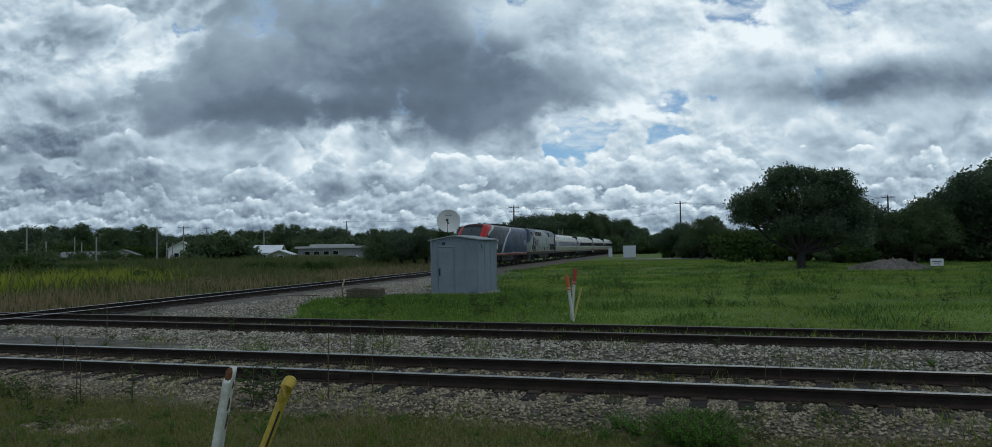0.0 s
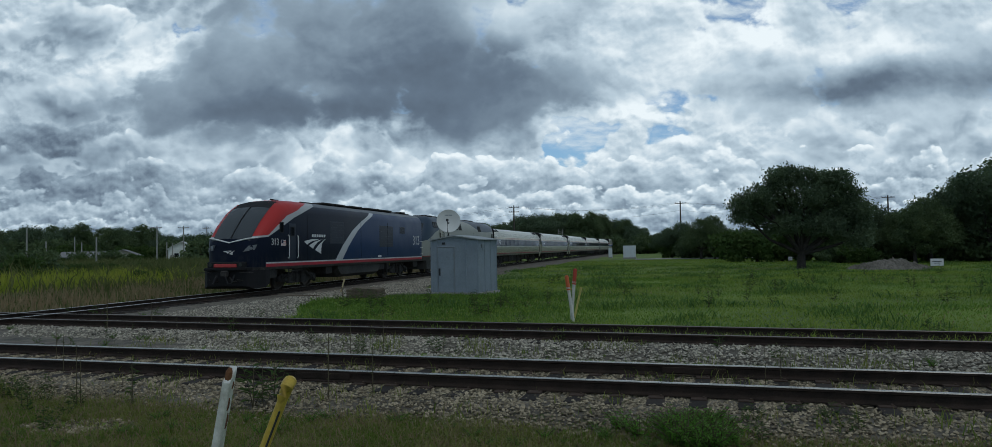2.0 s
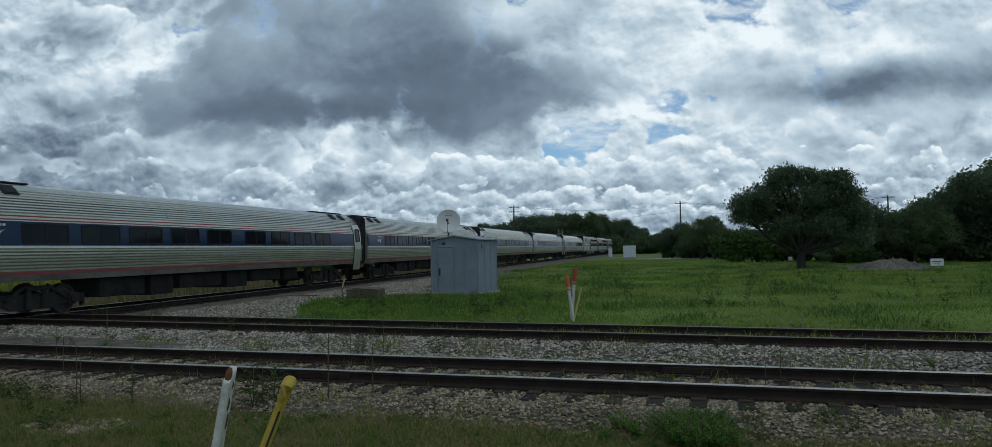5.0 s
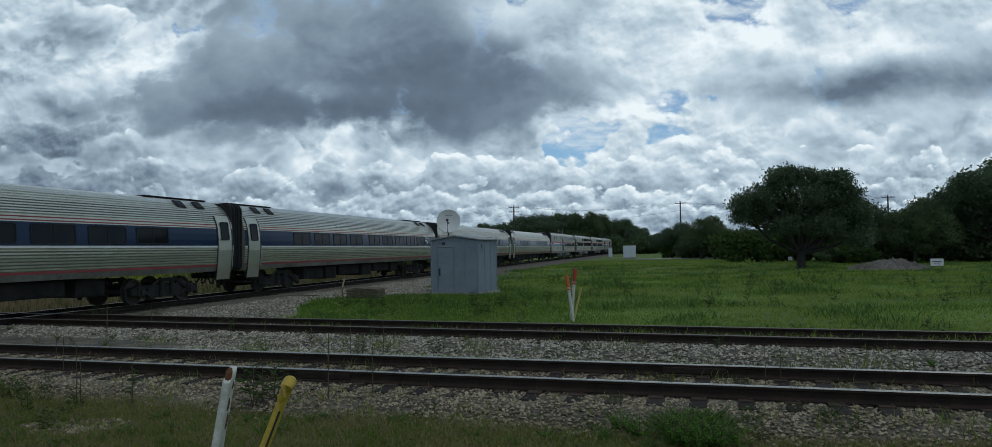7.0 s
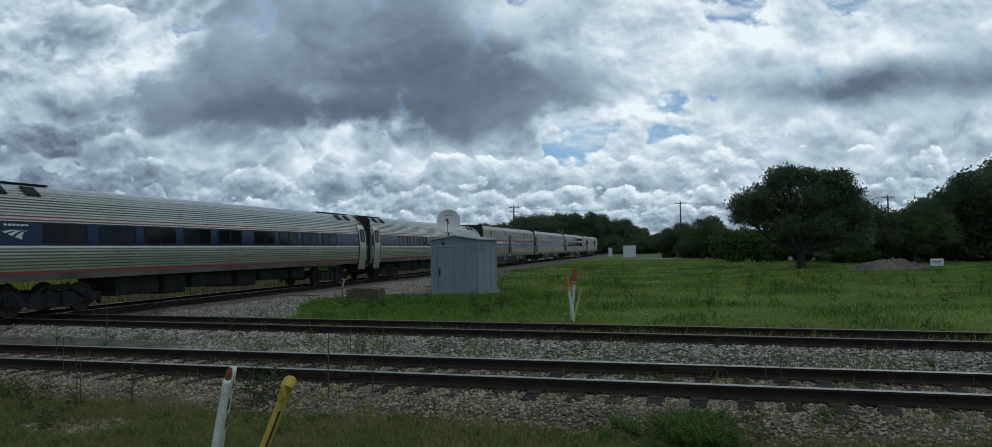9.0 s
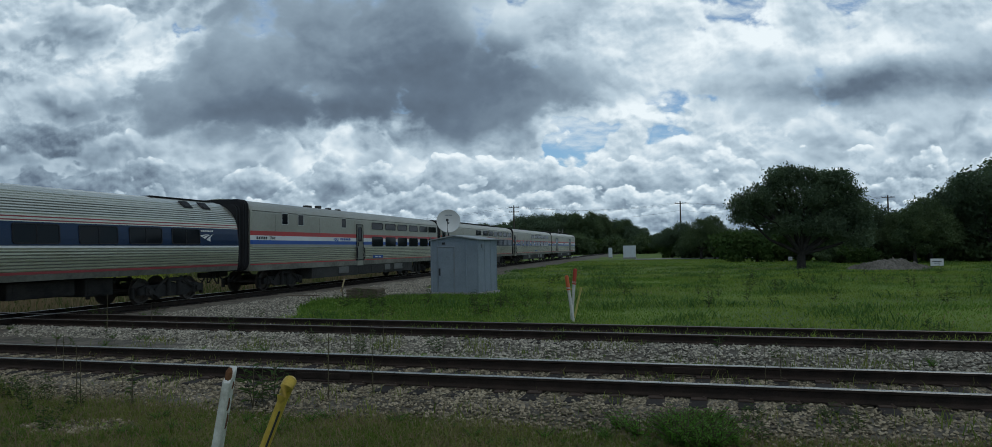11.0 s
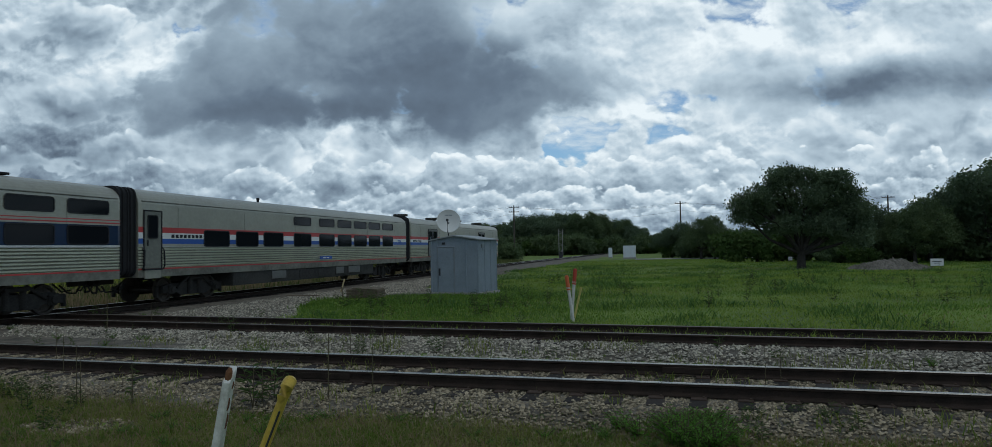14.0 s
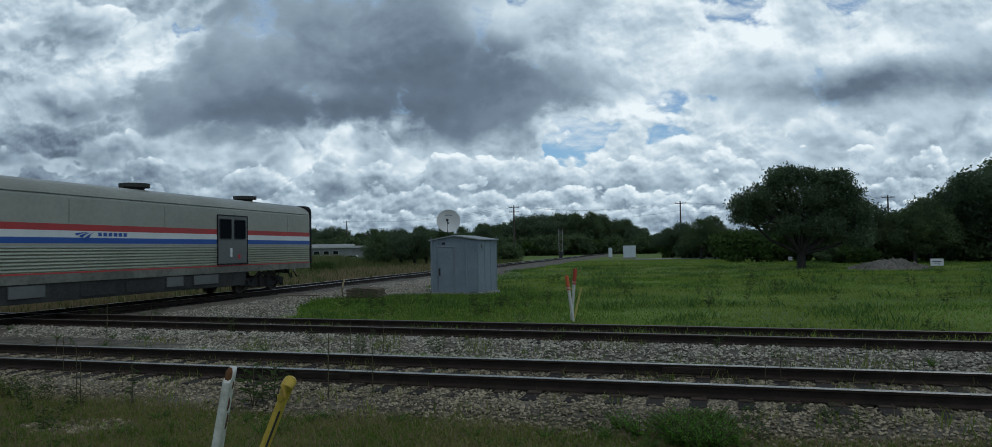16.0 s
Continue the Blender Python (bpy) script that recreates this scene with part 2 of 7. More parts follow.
# ---- shaping ----
class Geo:
    """Collects faces, with a material slot each, for one mesh."""

    def __init__(self):
        self.v, self.f, self.m = [], [], []

    def add(self, verts, faces, slot=0, at=None):
        k = len(self.v)
        self.v += [tuple(at @ Vector(p)) for p in verts] if at else [tuple(p) for p in verts]
        self.f += [tuple(k + i for i in f) for f in faces]
        self.m += [slot] * len(faces)
        return self

    def box(self, c, s, slot=0, b=0.0, at=None):
        """A block of size s at c, its edges chamfered by b."""
        hx, hy, hz = (d / 2 for d in s)
        b = min(b, hx * 0.9, hy * 0.9, hz * 0.9)
        sg = [(i, j, k) for i in (-1, 1) for j in (-1, 1) for k in (-1, 1)]
        if b <= 0:
            vs = [(c[0] + i * hx, c[1] + j * hy, c[2] + k * hz) for i, j, k in sg]
            return self.add(vs, [(0, 1, 3, 2), (4, 6, 7, 5), (0, 4, 5, 1), (2, 3, 7, 6), (0, 2, 6, 4), (1, 5, 7, 3)], slot, at)
        vs, ix = [], {}
        for i, j, k in sg:
            for a in range(3):
                off = [hx - b, hy - b, hz - b]
                off[a] += b
                ix[i, j, k, a] = len(vs)
                vs.append((c[0] + i * off[0], c[1] + j * off[1], c[2] + k * off[2]))
        fs = [(ix[s + (0,)], ix[s + (1,)], ix[s + (2,)]) for s in sg]
        for a in range(3):
            o, p = (a + 1) % 3, (a + 2) % 3
            for e in (-1, 1):
                q = []
                for i, j in ((-1, -1), (1, -1), (1, 1), (-1, 1)):
                    k = [0, 0, 0]
                    k[a], k[o], k[p] = e, i, j
                    q.append(ix[tuple(k) + (a,)])
                fs.append(tuple(q) if e > 0 else tuple(reversed(q)))
            for i in (-1, 1):
                for j in (-1, 1):
                    k0, k1 = [0, 0, 0], [0, 0, 0]
                    k0[a], k1[a] = -1, 1
                    k0[o] = k1[o] = i
                    k0[p] = k1[p] = j
                    fs.append((ix[tuple(k0) + (o,)], ix[tuple(k1) + (o,)], ix[tuple(k1) + (p,)], ix[tuple(k0) + (p,)]))
        return self.add(vs, fs, slot, at)

    def tube(self, path, radii, n=8, slot=0, cap=True, at=None):
        """A round bar along a path, with a radius (or one for all) at each point."""
        path = [Vector(p) for p in path]
        if not hasattr(radii, "__len__"):
            radii = [radii] * len(path)
        vs, fs = [], []
        for i, p in enumerate(path):
            d = (path[min(i + 1, len(path) - 1)] - path[max(i - 1, 0)]).normalized()
            a = d.orthogonal().normalized() if abs(d.z) > 0.9 or abs(d.z) < 1e-6 and False else d.cross(Vector((0, 0, 1)) if abs(d.z) < 0.9 else Vector((1, 0, 0))).normalized()
            b = d.cross(a)
            vs += [p + radii[i] * (math.cos(t) * a + math.sin(t) * b) for t in (2 * math.pi * k / n for k in range(n))]
        for i in range(len(path) - 1):
            fs += [(i * n + k, i * n + (k + 1) % n, (i + 1) * n + (k + 1) % n, (i + 1) * n + k) for k in range(n)]
        if cap:
            fs += [tuple(range(n))[::-1], tuple(range((len(path) - 1) * n, len(path) * n))]
        return self.add(vs, fs, slot, at)

    def rings(self, rings, slot=0, closed=True, cap=True, at=None, slots=None):
        """A skin over rings of equal length; slots: a slot for each strip of a ring."""
        n, k0 = len(rings[0]), len(self.v)
        for r in rings:
            self.v += [tuple(at @ Vector(p)) for p in r] if at else [tuple(p) for p in r]
        for i in range(len(rings) - 1):
            for k in range(n if closed else n - 1):
                a, b = k0 + i * n + k, k0 + i * n + (k + 1) % n
                self.f.append((a, b, b + n, a + n))
                self.m.append(slots[k] if slots else slot)
        if cap:
            self.f += [tuple(range(k0, k0 + n))[::-1], tuple(range(k0 + (len(rings) - 1) * n, k0 + len(rings) * n))]
            self.m += [slot, slot]
        return self

    def plate(self, outline, axis, lo, hi, slot=0, at=None):
        """A flat outline (2D) given thickness from lo to hi along axis x, y or z."""
        def place(p, d):
            return {"x": (d, p[0], p[1]), "y": (p[0], d, p[1]), "z": (p[0], p[1], d)}[axis]
        return self.rings([[place(p, lo) for p in outline], [place(p, hi) for p in outline]], slot, True, True, at)

    def mesh(self, name, mats, smooth=False):
        me = bpy.data.meshes.new(name)
        me.from_pydata(self.v, [], self.f)
        for m in mats if isinstance(mats, (list, tuple)) else [mats]:
            me.materials.append(m)
        me.polygons.foreach_set("material_index", self.m)
        bm = bmesh.new()
        bm.from_mesh(me)
        bmesh.ops.recalc_face_normals(bm, faces=bm.faces)
        bm.to_mesh(me)
        bm.free()
        if smooth:
            me.polygons.foreach_set("use_smooth", [True] * len(me.polygons))
            me.set_sharp_from_angle(angle=radians(38))
        return me


def part(name, geo, mats, parent=None, label="", at=None, smooth=False):
    """Links geometry (or a ready mesh) as one object under a thing or a part."""
    ob = new(name, geo.mesh(name, mats, smooth) if isinstance(geo, Geo) else geo)
    ob.parent = parent
    if at:
        ob.matrix_basis = at
    return tagged(ob, label) if label else ob


def thing(name, label, category, at=None, group="", kind=""):
    ob = new(name)
    ob.empty_display_size = 0.3
    if at:
        ob.matrix_basis = at
    return tagged(ob, label, category, group, kind)


def rounded(w, h, r, n=3, cx=0.0, cy=0.0):
    """A rounded rectangle, counter-clockwise."""
    out = []
    for sx, sy, a0 in ((1, 1, 0), (-1, 1, 90), (-1, -1, 180), (1, -1, 270)):
        for k in range(n + 1):
            a = radians(a0 + 90 * k / n)
            out.append((cx + sx * (w / 2 - r) + r * math.cos(a), cy + sy * (h / 2 - r) + r * math.sin(a)))
    return out


def soup(name, verts, faces, mat, label, category, parent=None):
    """Uncountable stuff as one joined mesh."""
    me = bpy.data.meshes.new(name)
    me.from_pydata(verts, [], faces)
    me.materials.append(mat)
    ob = new(name, me)
    ob.parent = parent
    return tagged(ob, label, category, kind="stuff")

# ---- the materials of the place ----
GRASS_GROUND = surface("grass_ground", (0.155, 0.22, 0.038), 0.95, dark=(0.075, 0.105, 0.028), scale=0.17, fine=9.0, bump=0.5, wear=1.0)
BALLAST = surface("ballast_grey", (0.19, 0.165, 0.130), 0.9, dark=(0.065, 0.058, 0.048), scale=2.0, fine=26.0, bump=0.9, wear=1.0)
STONE = surface("crushed_stone", (0.38, 0.345, 0.275), 0.9, dark=(0.14, 0.124, 0.10), scale=1.2, fine=30.0, bump=0.3, randomise=-0.6)
STONE_WARM = surface("dusty_crushed_stone", (0.30, 0.250, 0.170), 0.9, dark=(0.11, 0.088, 0.055), scale=1.2, fine=30.0, bump=0.3, randomise=-0.65)
RAIL_STEEL = surface("rusted_rail", (0.040, 0.027, 0.020), 0.85, dark=(0.018, 0.013, 0.010), scale=3.0, fine=60.0, bump=0.3, wear=1.0)
RAIL_HEAD = surface("polished_rail_head", (0.46, 0.43, 0.38), 0.30, 1.0, dark=(0.26, 0.24, 0.22), scale=2.0, fine=50.0, bump=0.05)
RAIL_DULL = surface("dull_rail_head", (0.22, 0.19, 0.17), 0.5, 0.7, dark=(0.10, 0.075, 0.06), scale=2.0, fine=50.0, bump=0.1)
TIE_WOOD = surface("creosoted_tie", (0.045, 0.036, 0.030), 0.9, dark=(0.028, 0.024, 0.022), scale=4.0, fine=35.0, bump=0.5, wear=1.0, randomise=0.3)
PLATE_RUST = surface("rusty_tie_plate", (0.075, 0.052, 0.040), 0.85, dark=(0.035, 0.027, 0.022), scale=6.0, fine=50.0)
STAINLESS = surface("fluted_stainless", (0.57, 0.56, 0.45), 0.38, 0.80, dark=(0.44, 0.43, 0.34), scale=0.5, fine=3.0, bump=0.0, wear=0.6)
# duller steel for the flute valleys, with their shade put into the colour
FLUTE_SHADE = surface("shade_between_flutes", (0.20, 0.195, 0.165), 0.6, 0.4, dark=(0.12, 0.115, 0.10), scale=0.5, fine=3.0, bump=0.0)
BAGGAGE_DOOR = surface("grey_baggage_door", (0.17, 0.175, 0.165), 0.5, 0.3, dark=(0.11, 0.11, 0.105), scale=1.2, fine=8.0, bump=0.03)
STAINLESS_ROOF = surface("weathered_roof", (0.66, 0.65, 0.575), 0.34, 0.85, dark=(0.50, 0.49, 0.43), scale=0.5, fine=3.0, bump=0.0, wear=0.6)
SILVER = surface("silver_paint", (0.375, 0.365, 0.305), 0.40, 0.5, dark=(0.295, 0.285, 0.235), scale=0.5, fine=9.0, bump=0.03, wear=0.8)
BLUE_BAND = surface("dark_blue_band", (0.010, 0.026, 0.066), 0.22, dark=(0.010, 0.022, 0.052), scale=0.8, fine=18.0, bump=0.03)
RED_LINE = surface("red_stripe", (0.46, 0.055, 0.055), 0.4, dark=(0.30, 0.05, 0.05), scale=1.0, fine=18.0, bump=0.03)
DULL_RED = surface("dull_red_line", (0.27, 0.050, 0.052), 0.5, dark=(0.18, 0.045, 0.045), scale=1.0, fine=18.0, bump=0.03)
WHITE_LINE = surface("white_stripe", (0.72, 0.72, 0.70), 0.4, dark=(0.55, 0.55, 0.53), scale=1.0, fine=18.0, bump=0.03)
BLUE_LINE = surface("blue_stripe", (0.035, 0.10, 0.36), 0.4, dark=(0.03, 0.08, 0.28), scale=1.0, fine=18.0, bump=0.03)
SILL = surface("grimy_side_sill", (0.25, 0.245, 0.205), 0.55, 0.45, dark=(0.12, 0.115, 0.095), scale=0.7, fine=9.0, bump=0.03, wear=1.0)
DOOR_METAL = surface("grey_metal_door", (0.24, 0.24, 0.205), 0.5, 0.5, dark=(0.14, 0.14, 0.12), scale=1.0, fine=9.0, bump=0.03, wear=0.9)
SKIRT = surface("dirty_grey_skirt", (0.058, 0.057, 0.052), 0.75, dark=(0.030, 0.029, 0.027), scale=0.9, fine=12.0, bump=0.08, wear=1.0)
UNDER = surface("brake_dusted_underframe", (0.050, 0.046, 0.042), 0.85, dark=(0.022, 0.021, 0.020), scale=2.0, fine=25.0, bump=0.25, wear=1.0)
RUBBER = surface("black_diaphragm", (0.022, 0.022, 0.024), 0.8, dark=(0.014, 0.014, 0.015), scale=3.0, fine=25.0)
WHEEL_STEEL = surface("wheel_steel", (0.10, 0.085, 0.075), 0.6, 0.5, dark=(0.045, 0.038, 0.033), scale=3.0, fine=30.0)
WINDOW_GLASS = glass("tinted_window")
GASKET = surface("window_gasket", (0.020, 0.020, 0.022), 0.6, scale=3.0, fine=25.0, bump=0.05)
FRAME_METAL = surface("bare_window_frame", (0.45, 0.45, 0.43), 0.4, 0.7, scale=3.0, fine=25.0, bump=0.05)

# ---- ground and tracks ----
LOW = -0.34                 # the ground between and beyond the beds; rail heads lie at 0
LINE_TURN = 0.24517         # the main line's bearing from +y towards +x
ALONG = Vector((math.sin(LINE_TURN), math.cos(LINE_TURN), 0))
ASIDE = Vector((math.cos(LINE_TURN), -math.sin(LINE_TURN), 0))
LINE_AT = Vector((-13.80, 24.92, 0))


def line_pose(s):
    """A pose on the main line, s metres out from its mark: x runs towards the coming train's front, y towards the field."""
    return Matrix.Translation(LINE_AT + ALONG * s) @ Matrix.Rotation(math.atan2(-ALONG.y, -ALONG.x), 4, "Z")


def ground_z(x, y):
    """The height of the land: level by the tracks, gently uneven out in the field."""
    away = min(1.0, max(0.0, (y - 22) / 20)) * min(1.0, max(0.0, (x + 6) / 6))
    return LOW - 0.08 * away + away * (0.13 * noise.noise(Vector((x * 0.06, y * 0.06, 3))) + 0.09 * noise.noise(Vector((x * 0.16, y * 0.22, 9))))


def make_ground():
    """One sheet out to the horizon, with a faint roll of the land in the field."""
    xs = sorted({*range(-120, 121, 2), *(s * d for s in (-1, 1) for d in (150, 200, 300, 450, 700, 1200, 2500))})
    ys = sorted({*range(-30, 181, 2), -2500, -1200, -600, -300, -150, -80, 220, 300, 450, 700, 1200, 2500})
    vs = []
    for y in ys:
        for x in xs:
            vs.append((x, y, ground_z(x, y)))
    n = len(xs)
    fs = [(j * n + i, j * n + i + 1, (j + 1) * n + i + 1, (j + 1) * n + i) for j in range(len(ys) - 1) for i in range(n - 1)]
    me = bpy.data.meshes.new("ground")
    me.from_pydata(vs, [], fs)
    me.materials.append(GRASS_GROUND)
    me.polygons.foreach_set("use_smooth", [True] * len(fs))
    tagged(new("ground", me), "flat grassy ground with weeds beside railway tracks", "ground", kind="structure")


RAIL_SIDE = [(-0.07, -0.172), (0.07, -0.172), (0.07, -0.160), (0.018, -0.140), (0.010, -0.125), (0.010, -0.055), (0.034, -0.042), (0.036, -0.012)]
RAIL_TOP = [(0.036, -0.012), (0.030, -0.002), (0.015, 0.0), (-0.015, 0.0), (-0.030, -0.002), (-0.036, -0.012)]
RAIL_BACK = [(-0.036, -0.012), (-0.034, -0.042), (-0.010, -0.055), (-0.010, -0.125), (-0.018, -0.140), (-0.07, -0.160), (-0.07, -0.172)]


def rail_mesh(lo, hi, drop, head):
    ring = RAIL_SIDE + RAIL_TOP[1:] + RAIL_BACK[1:-1] + [(-0.07, -0.160), (-0.07, -0.172)]
    ring = [p for i, p in enumerate(ring) if p not in ring[:i]]
    k0 = len(RAIL_SIDE) - 1
    slots = [1 if k0 <= i < k0 + len(RAIL_TOP) - 1 else 0 for i in range(len(ring))]
    g = Geo()
    g.rings([[(x, p[0], p[1] - drop) for p in ring] for x in (lo, hi)], 0, True, True, slots=slots)
    return g.mesh("rail", [RAIL_STEEL, head])


def bed_mesh(lo, hi, top, half, slope, name):
    """The heaped ballast under a track, with an uneven crest and shoulders."""
    g = Geo()
    n = max(2, int((hi - lo) / 0.8))
    offs = [-half - slope, -half - slope * 0.5, -half, -half * 0.5, 0, half * 0.5, half, half + slope * 0.5, half + slope]
    rows = []
    for i in range(n + 1):
        x = lo + (hi - lo) * i / n
        row = []
        for k, o in enumerate(offs):
            f = min(1.0, max(0.0, (half + slope - abs(o)) / slope))
            j = 0.03 * noise.noise(Vector((x * 0.8, o * 1.3, top * 7)))
            row.append((x, o + (0.15 * noise.noise(Vector((x * 0.5, k, 9))) if f < 1 else 0), (LOW - 0.02) + f * (top - LOW + 0.02) + (j if f > 0 else 0)))
        rows.append(row)
    g.rings(rows, 0, False, False)
    return g.mesh(name, BALLAST, True)


def make_track(name, label, at, lo, hi, drop, head, tie_lo, tie_hi, plates=True):
    """Two rails at standard gauge on wooden ties with plates, in a ballast bed."""
    track = thing(name, label, "railway track", at, kind="structure")
    for side in (-0.7525, 0.7525):
        part("rail", rail_mesh(lo, hi, drop, head), None, track, "", pose(0, side, 0))
    tie = Geo().box((0, 0, -0.265 - drop), (0.22, 2.6, 0.18), 0, 0.012).mesh("tie", TIE_WOOD)
    plate = Geo().box((0, 0, -0.166 - drop), (0.19, 0.36, 0.02), 0, 0.004)
    for dx, dy in ((-0.06, 0.10), (0.06, -0.10), (0.06, 0.10)):
        plate.box((dx, dy, -0.150 - drop), (0.03, 0.035, 0.03), 0, 0.006)
    plate = plate.mesh("tie_plate", PLATE_RUST)
    rng = random.Random(name)
    x = tie_lo
    while x < tie_hi:
        t = part("tie", tie, None, track, "", pose(x + rng.uniform(-0.03, 0.03), rng.uniform(-0.05, 0.05), rng.uniform(-0.02, 0.0), 0, 0, rng.uniform(-1.5, 1.5)))
        if plates:
            for side in (-0.7525, 0.7525):
                part("tie_plate", plate, None, t, "", pose(0, side, 0.0))
        x += 0.53
    return track


def across(turn, d):
    """The pose of a side track: its nearest point d metres off, x along it."""
    return pose(-d * math.sin(turn), d * math.cos(turn), 0, 0, 0, math.degrees(turn))


NEAR_TURN, FAR_TURN = -0.3007, -0.3504
NEAR_TRACK, FAR_TRACK = across(NEAR_TURN, 9.505 + 0.7525), across(FAR_TURN, 14.678 + 0.7525)
make_ground()
make_track("track_near", "rusty railway track with polished rail heads in grey ballast", NEAR_TRACK, -60, 40, 0.0, RAIL_HEAD, -22, 9)
bars = [o for o in scene.objects if o.name == "track_near"][0]
for jx, jy in ((-5.69, -0.7525), (6.3, -0.7525), (-0.4, 0.7525)):
    for s in (-1, 1):
        part("joint_bar", Geo().box((jx, jy + s * 0.026, -0.095), (0.92, 0.03, 0.10), 0, 0.01), RAIL_STEEL, bars, "bolted rail joint bar")
make_track("track_far", "dull railway track half grown over with weeds", FAR_TRACK, -60, 60, 0.003, RAIL_DULL, -24, 14)
make_track("track_main", "main line track that crosses the other one on the level", line_pose(0), -420, 330, -0.004, RAIL_HEAD, -60, 24, False)
for bed_at, lo, hi, half in ((NEAR_TRACK, -60, 40, 1.55), (FAR_TRACK, -60, 60, 1.45), (line_pose(0), -420, 330, 1.7)):
    bed = part("ballast_bed", bed_mesh(lo, hi, -0.200, half, 0.9, "ballast_bed"), None, None, "", bed_at)
    tagged(bed, "grey crushed stone ballast bed under a track", "ballast", kind="structure")

# ---- the train ----
def body_rings(profile, cuts):
    """Rings of a car body: the half profile (y, z) from sill to crown mirrored; cuts are (x, shrink in width, drop of crown)."""
    full = [(-y, z) for y, z in profile] + [(y, z) for y, z in reversed(profile) if y > 1e-6]
    return [[(x, y * w, z) for y, z in full] for x, w in cuts], full


def fluted(z0, z1, width, pitch=0.105, depth=0.036):
    """The half profile of horizontal flutes between two heights."""
    n = max(1, round((z1 - z0) / pitch))
    out = []
    for i in range(n):
        a, b = z0 + (z1 - z0) * i / n, z0 + (z1 - z0) * (i + 1) / n
        for f, o in ((0.0, 0), (0.18, depth), (0.62, depth), (0.80, 0)):
            z = a + (b - a) * f
            out.append((width(z) - depth + o, z))
    return out


def curve_through(points):
    zs, ys = [p[1] for p in points], [p[0] for p in points]
    return lambda z: float(np.interp(z, zs, ys))


def make_body(car, profile, colour_of, mats, length, label=""):
    """The shell of a car from its half profile; colour_of(z) names the slot of a strip."""
    h = length / 2 - 0.42
    rings, full = body_rings(profile, [(-h, 0.975), (-h + 0.12, 1.0), (h - 0.12, 1.0), (h, 0.975)])
    slots = [colour_of((full[i][1] + full[(i + 1) % len(full)][1]) / 2) for i in range(len(full))]
    slots[-1] = 0
    n = len(full)
    # recessed strips get the darker steel, so the valleys' shade is painted in
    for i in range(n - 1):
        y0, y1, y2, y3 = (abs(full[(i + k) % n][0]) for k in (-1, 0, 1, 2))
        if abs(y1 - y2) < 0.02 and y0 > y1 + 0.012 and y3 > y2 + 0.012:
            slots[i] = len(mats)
    mats = mats + [FLUTE_SHADE]
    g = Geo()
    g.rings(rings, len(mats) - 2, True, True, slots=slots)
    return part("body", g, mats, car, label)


def window_part(car, d, w, z0, z1, y, length, r=0.09, rim=FRAME_METAL, tilt=0.0, name="window", bars=0):
    """A window d metres behind the front coupler: a raised rim with a dark pane set in it, on the side towards the field."""
    key = (round(w, 2), round(z1 - z0, 2), r, rim.name, name, bars)
    if key not in WINDOW_MESHES:
        h = z1 - z0
        out, inn = rounded(w, h, r), rounded(w - 0.07, h - 0.07, max(r - 0.03, 0.02))
        rg = Geo()
        rg.rings([[(p[0], -0.02, p[1]) for p in out], [(p[0], 0.016, p[1]) for p in out], [(p[0], 0.016, p[1]) for p in inn], [(p[0], -0.004, p[1]) for p in inn]], 0, True, False)
        for i in range(bars):
            rg.box((w * ((i + 1) / (bars + 1) - 0.5), 0.004, 0), (0.035, 0.016, h - 0.06))
        pg = Geo().plate(inn, "y", -0.02, 0.002)
        WINDOW_MESHES[key] = rg.mesh(name, rim), pg.mesh("pane", WINDOW_GLASS)
    rim_me, pane_me = WINDOW_MESHES[key]
    win = part(name, rim_me, None, car, "", pose(length / 2 - d - w / 2, y, (z0 + z1) / 2, tilt))
    part("pane", pane_me, None, win)
    return win


WINDOW_MESHES = {}
WHEELS = []                # every wheelset, with its radius, to be turned


def wheelset(truck, x, r, gauge=0.7525):
    key = round(r, 3)
    if key not in WHEEL_MESHES:
        g = Geo()
        for s in (-1, 1):
            rim = [(r * 0.30, 0.06), (r * 0.34, 0.02), (r * 0.80, 0.0), (r * 0.84, 0.05), (r, 0.055), (r + 0.0, -0.06), (r + 0.028, -0.07), (r + 0.028, -0.085), (r * 0.82, -0.085), (r * 0.30, -0.06)]
            n = 28
            rings = [[(q * math.cos(2 * math.pi * k / n), s * (gauge + o), q * math.sin(2 * math.pi * k / n)) for q, o in rim] for k in range(n + 1)]
            g.rings(rings, 0, True, False)
            for k in range(6):
                a = 2 * math.pi * k / 6
                g.tube([(r * 0.6 * math.cos(a), s * (gauge + 0.005), r * 0.6 * math.sin(a)), (r * 0.6 * math.cos(a), s * (gauge + 0.03), r * 0.6 * math.sin(a))], 0.035, 6)
        g.tube([(0, -gauge - 0.22, 0), (0, gauge + 0.22, 0)], 0.085, 10)
        WHEEL_MESHES[key] = g.mesh("wheelset", WHEEL_STEEL, True)
    w = part("wheelset", WHEEL_MESHES[key], None, truck)
    w.matrix_parent_inverse = pose(x, 0, r)
    WHEELS.append((w, r))
    return w


WHEEL_MESHES = {}


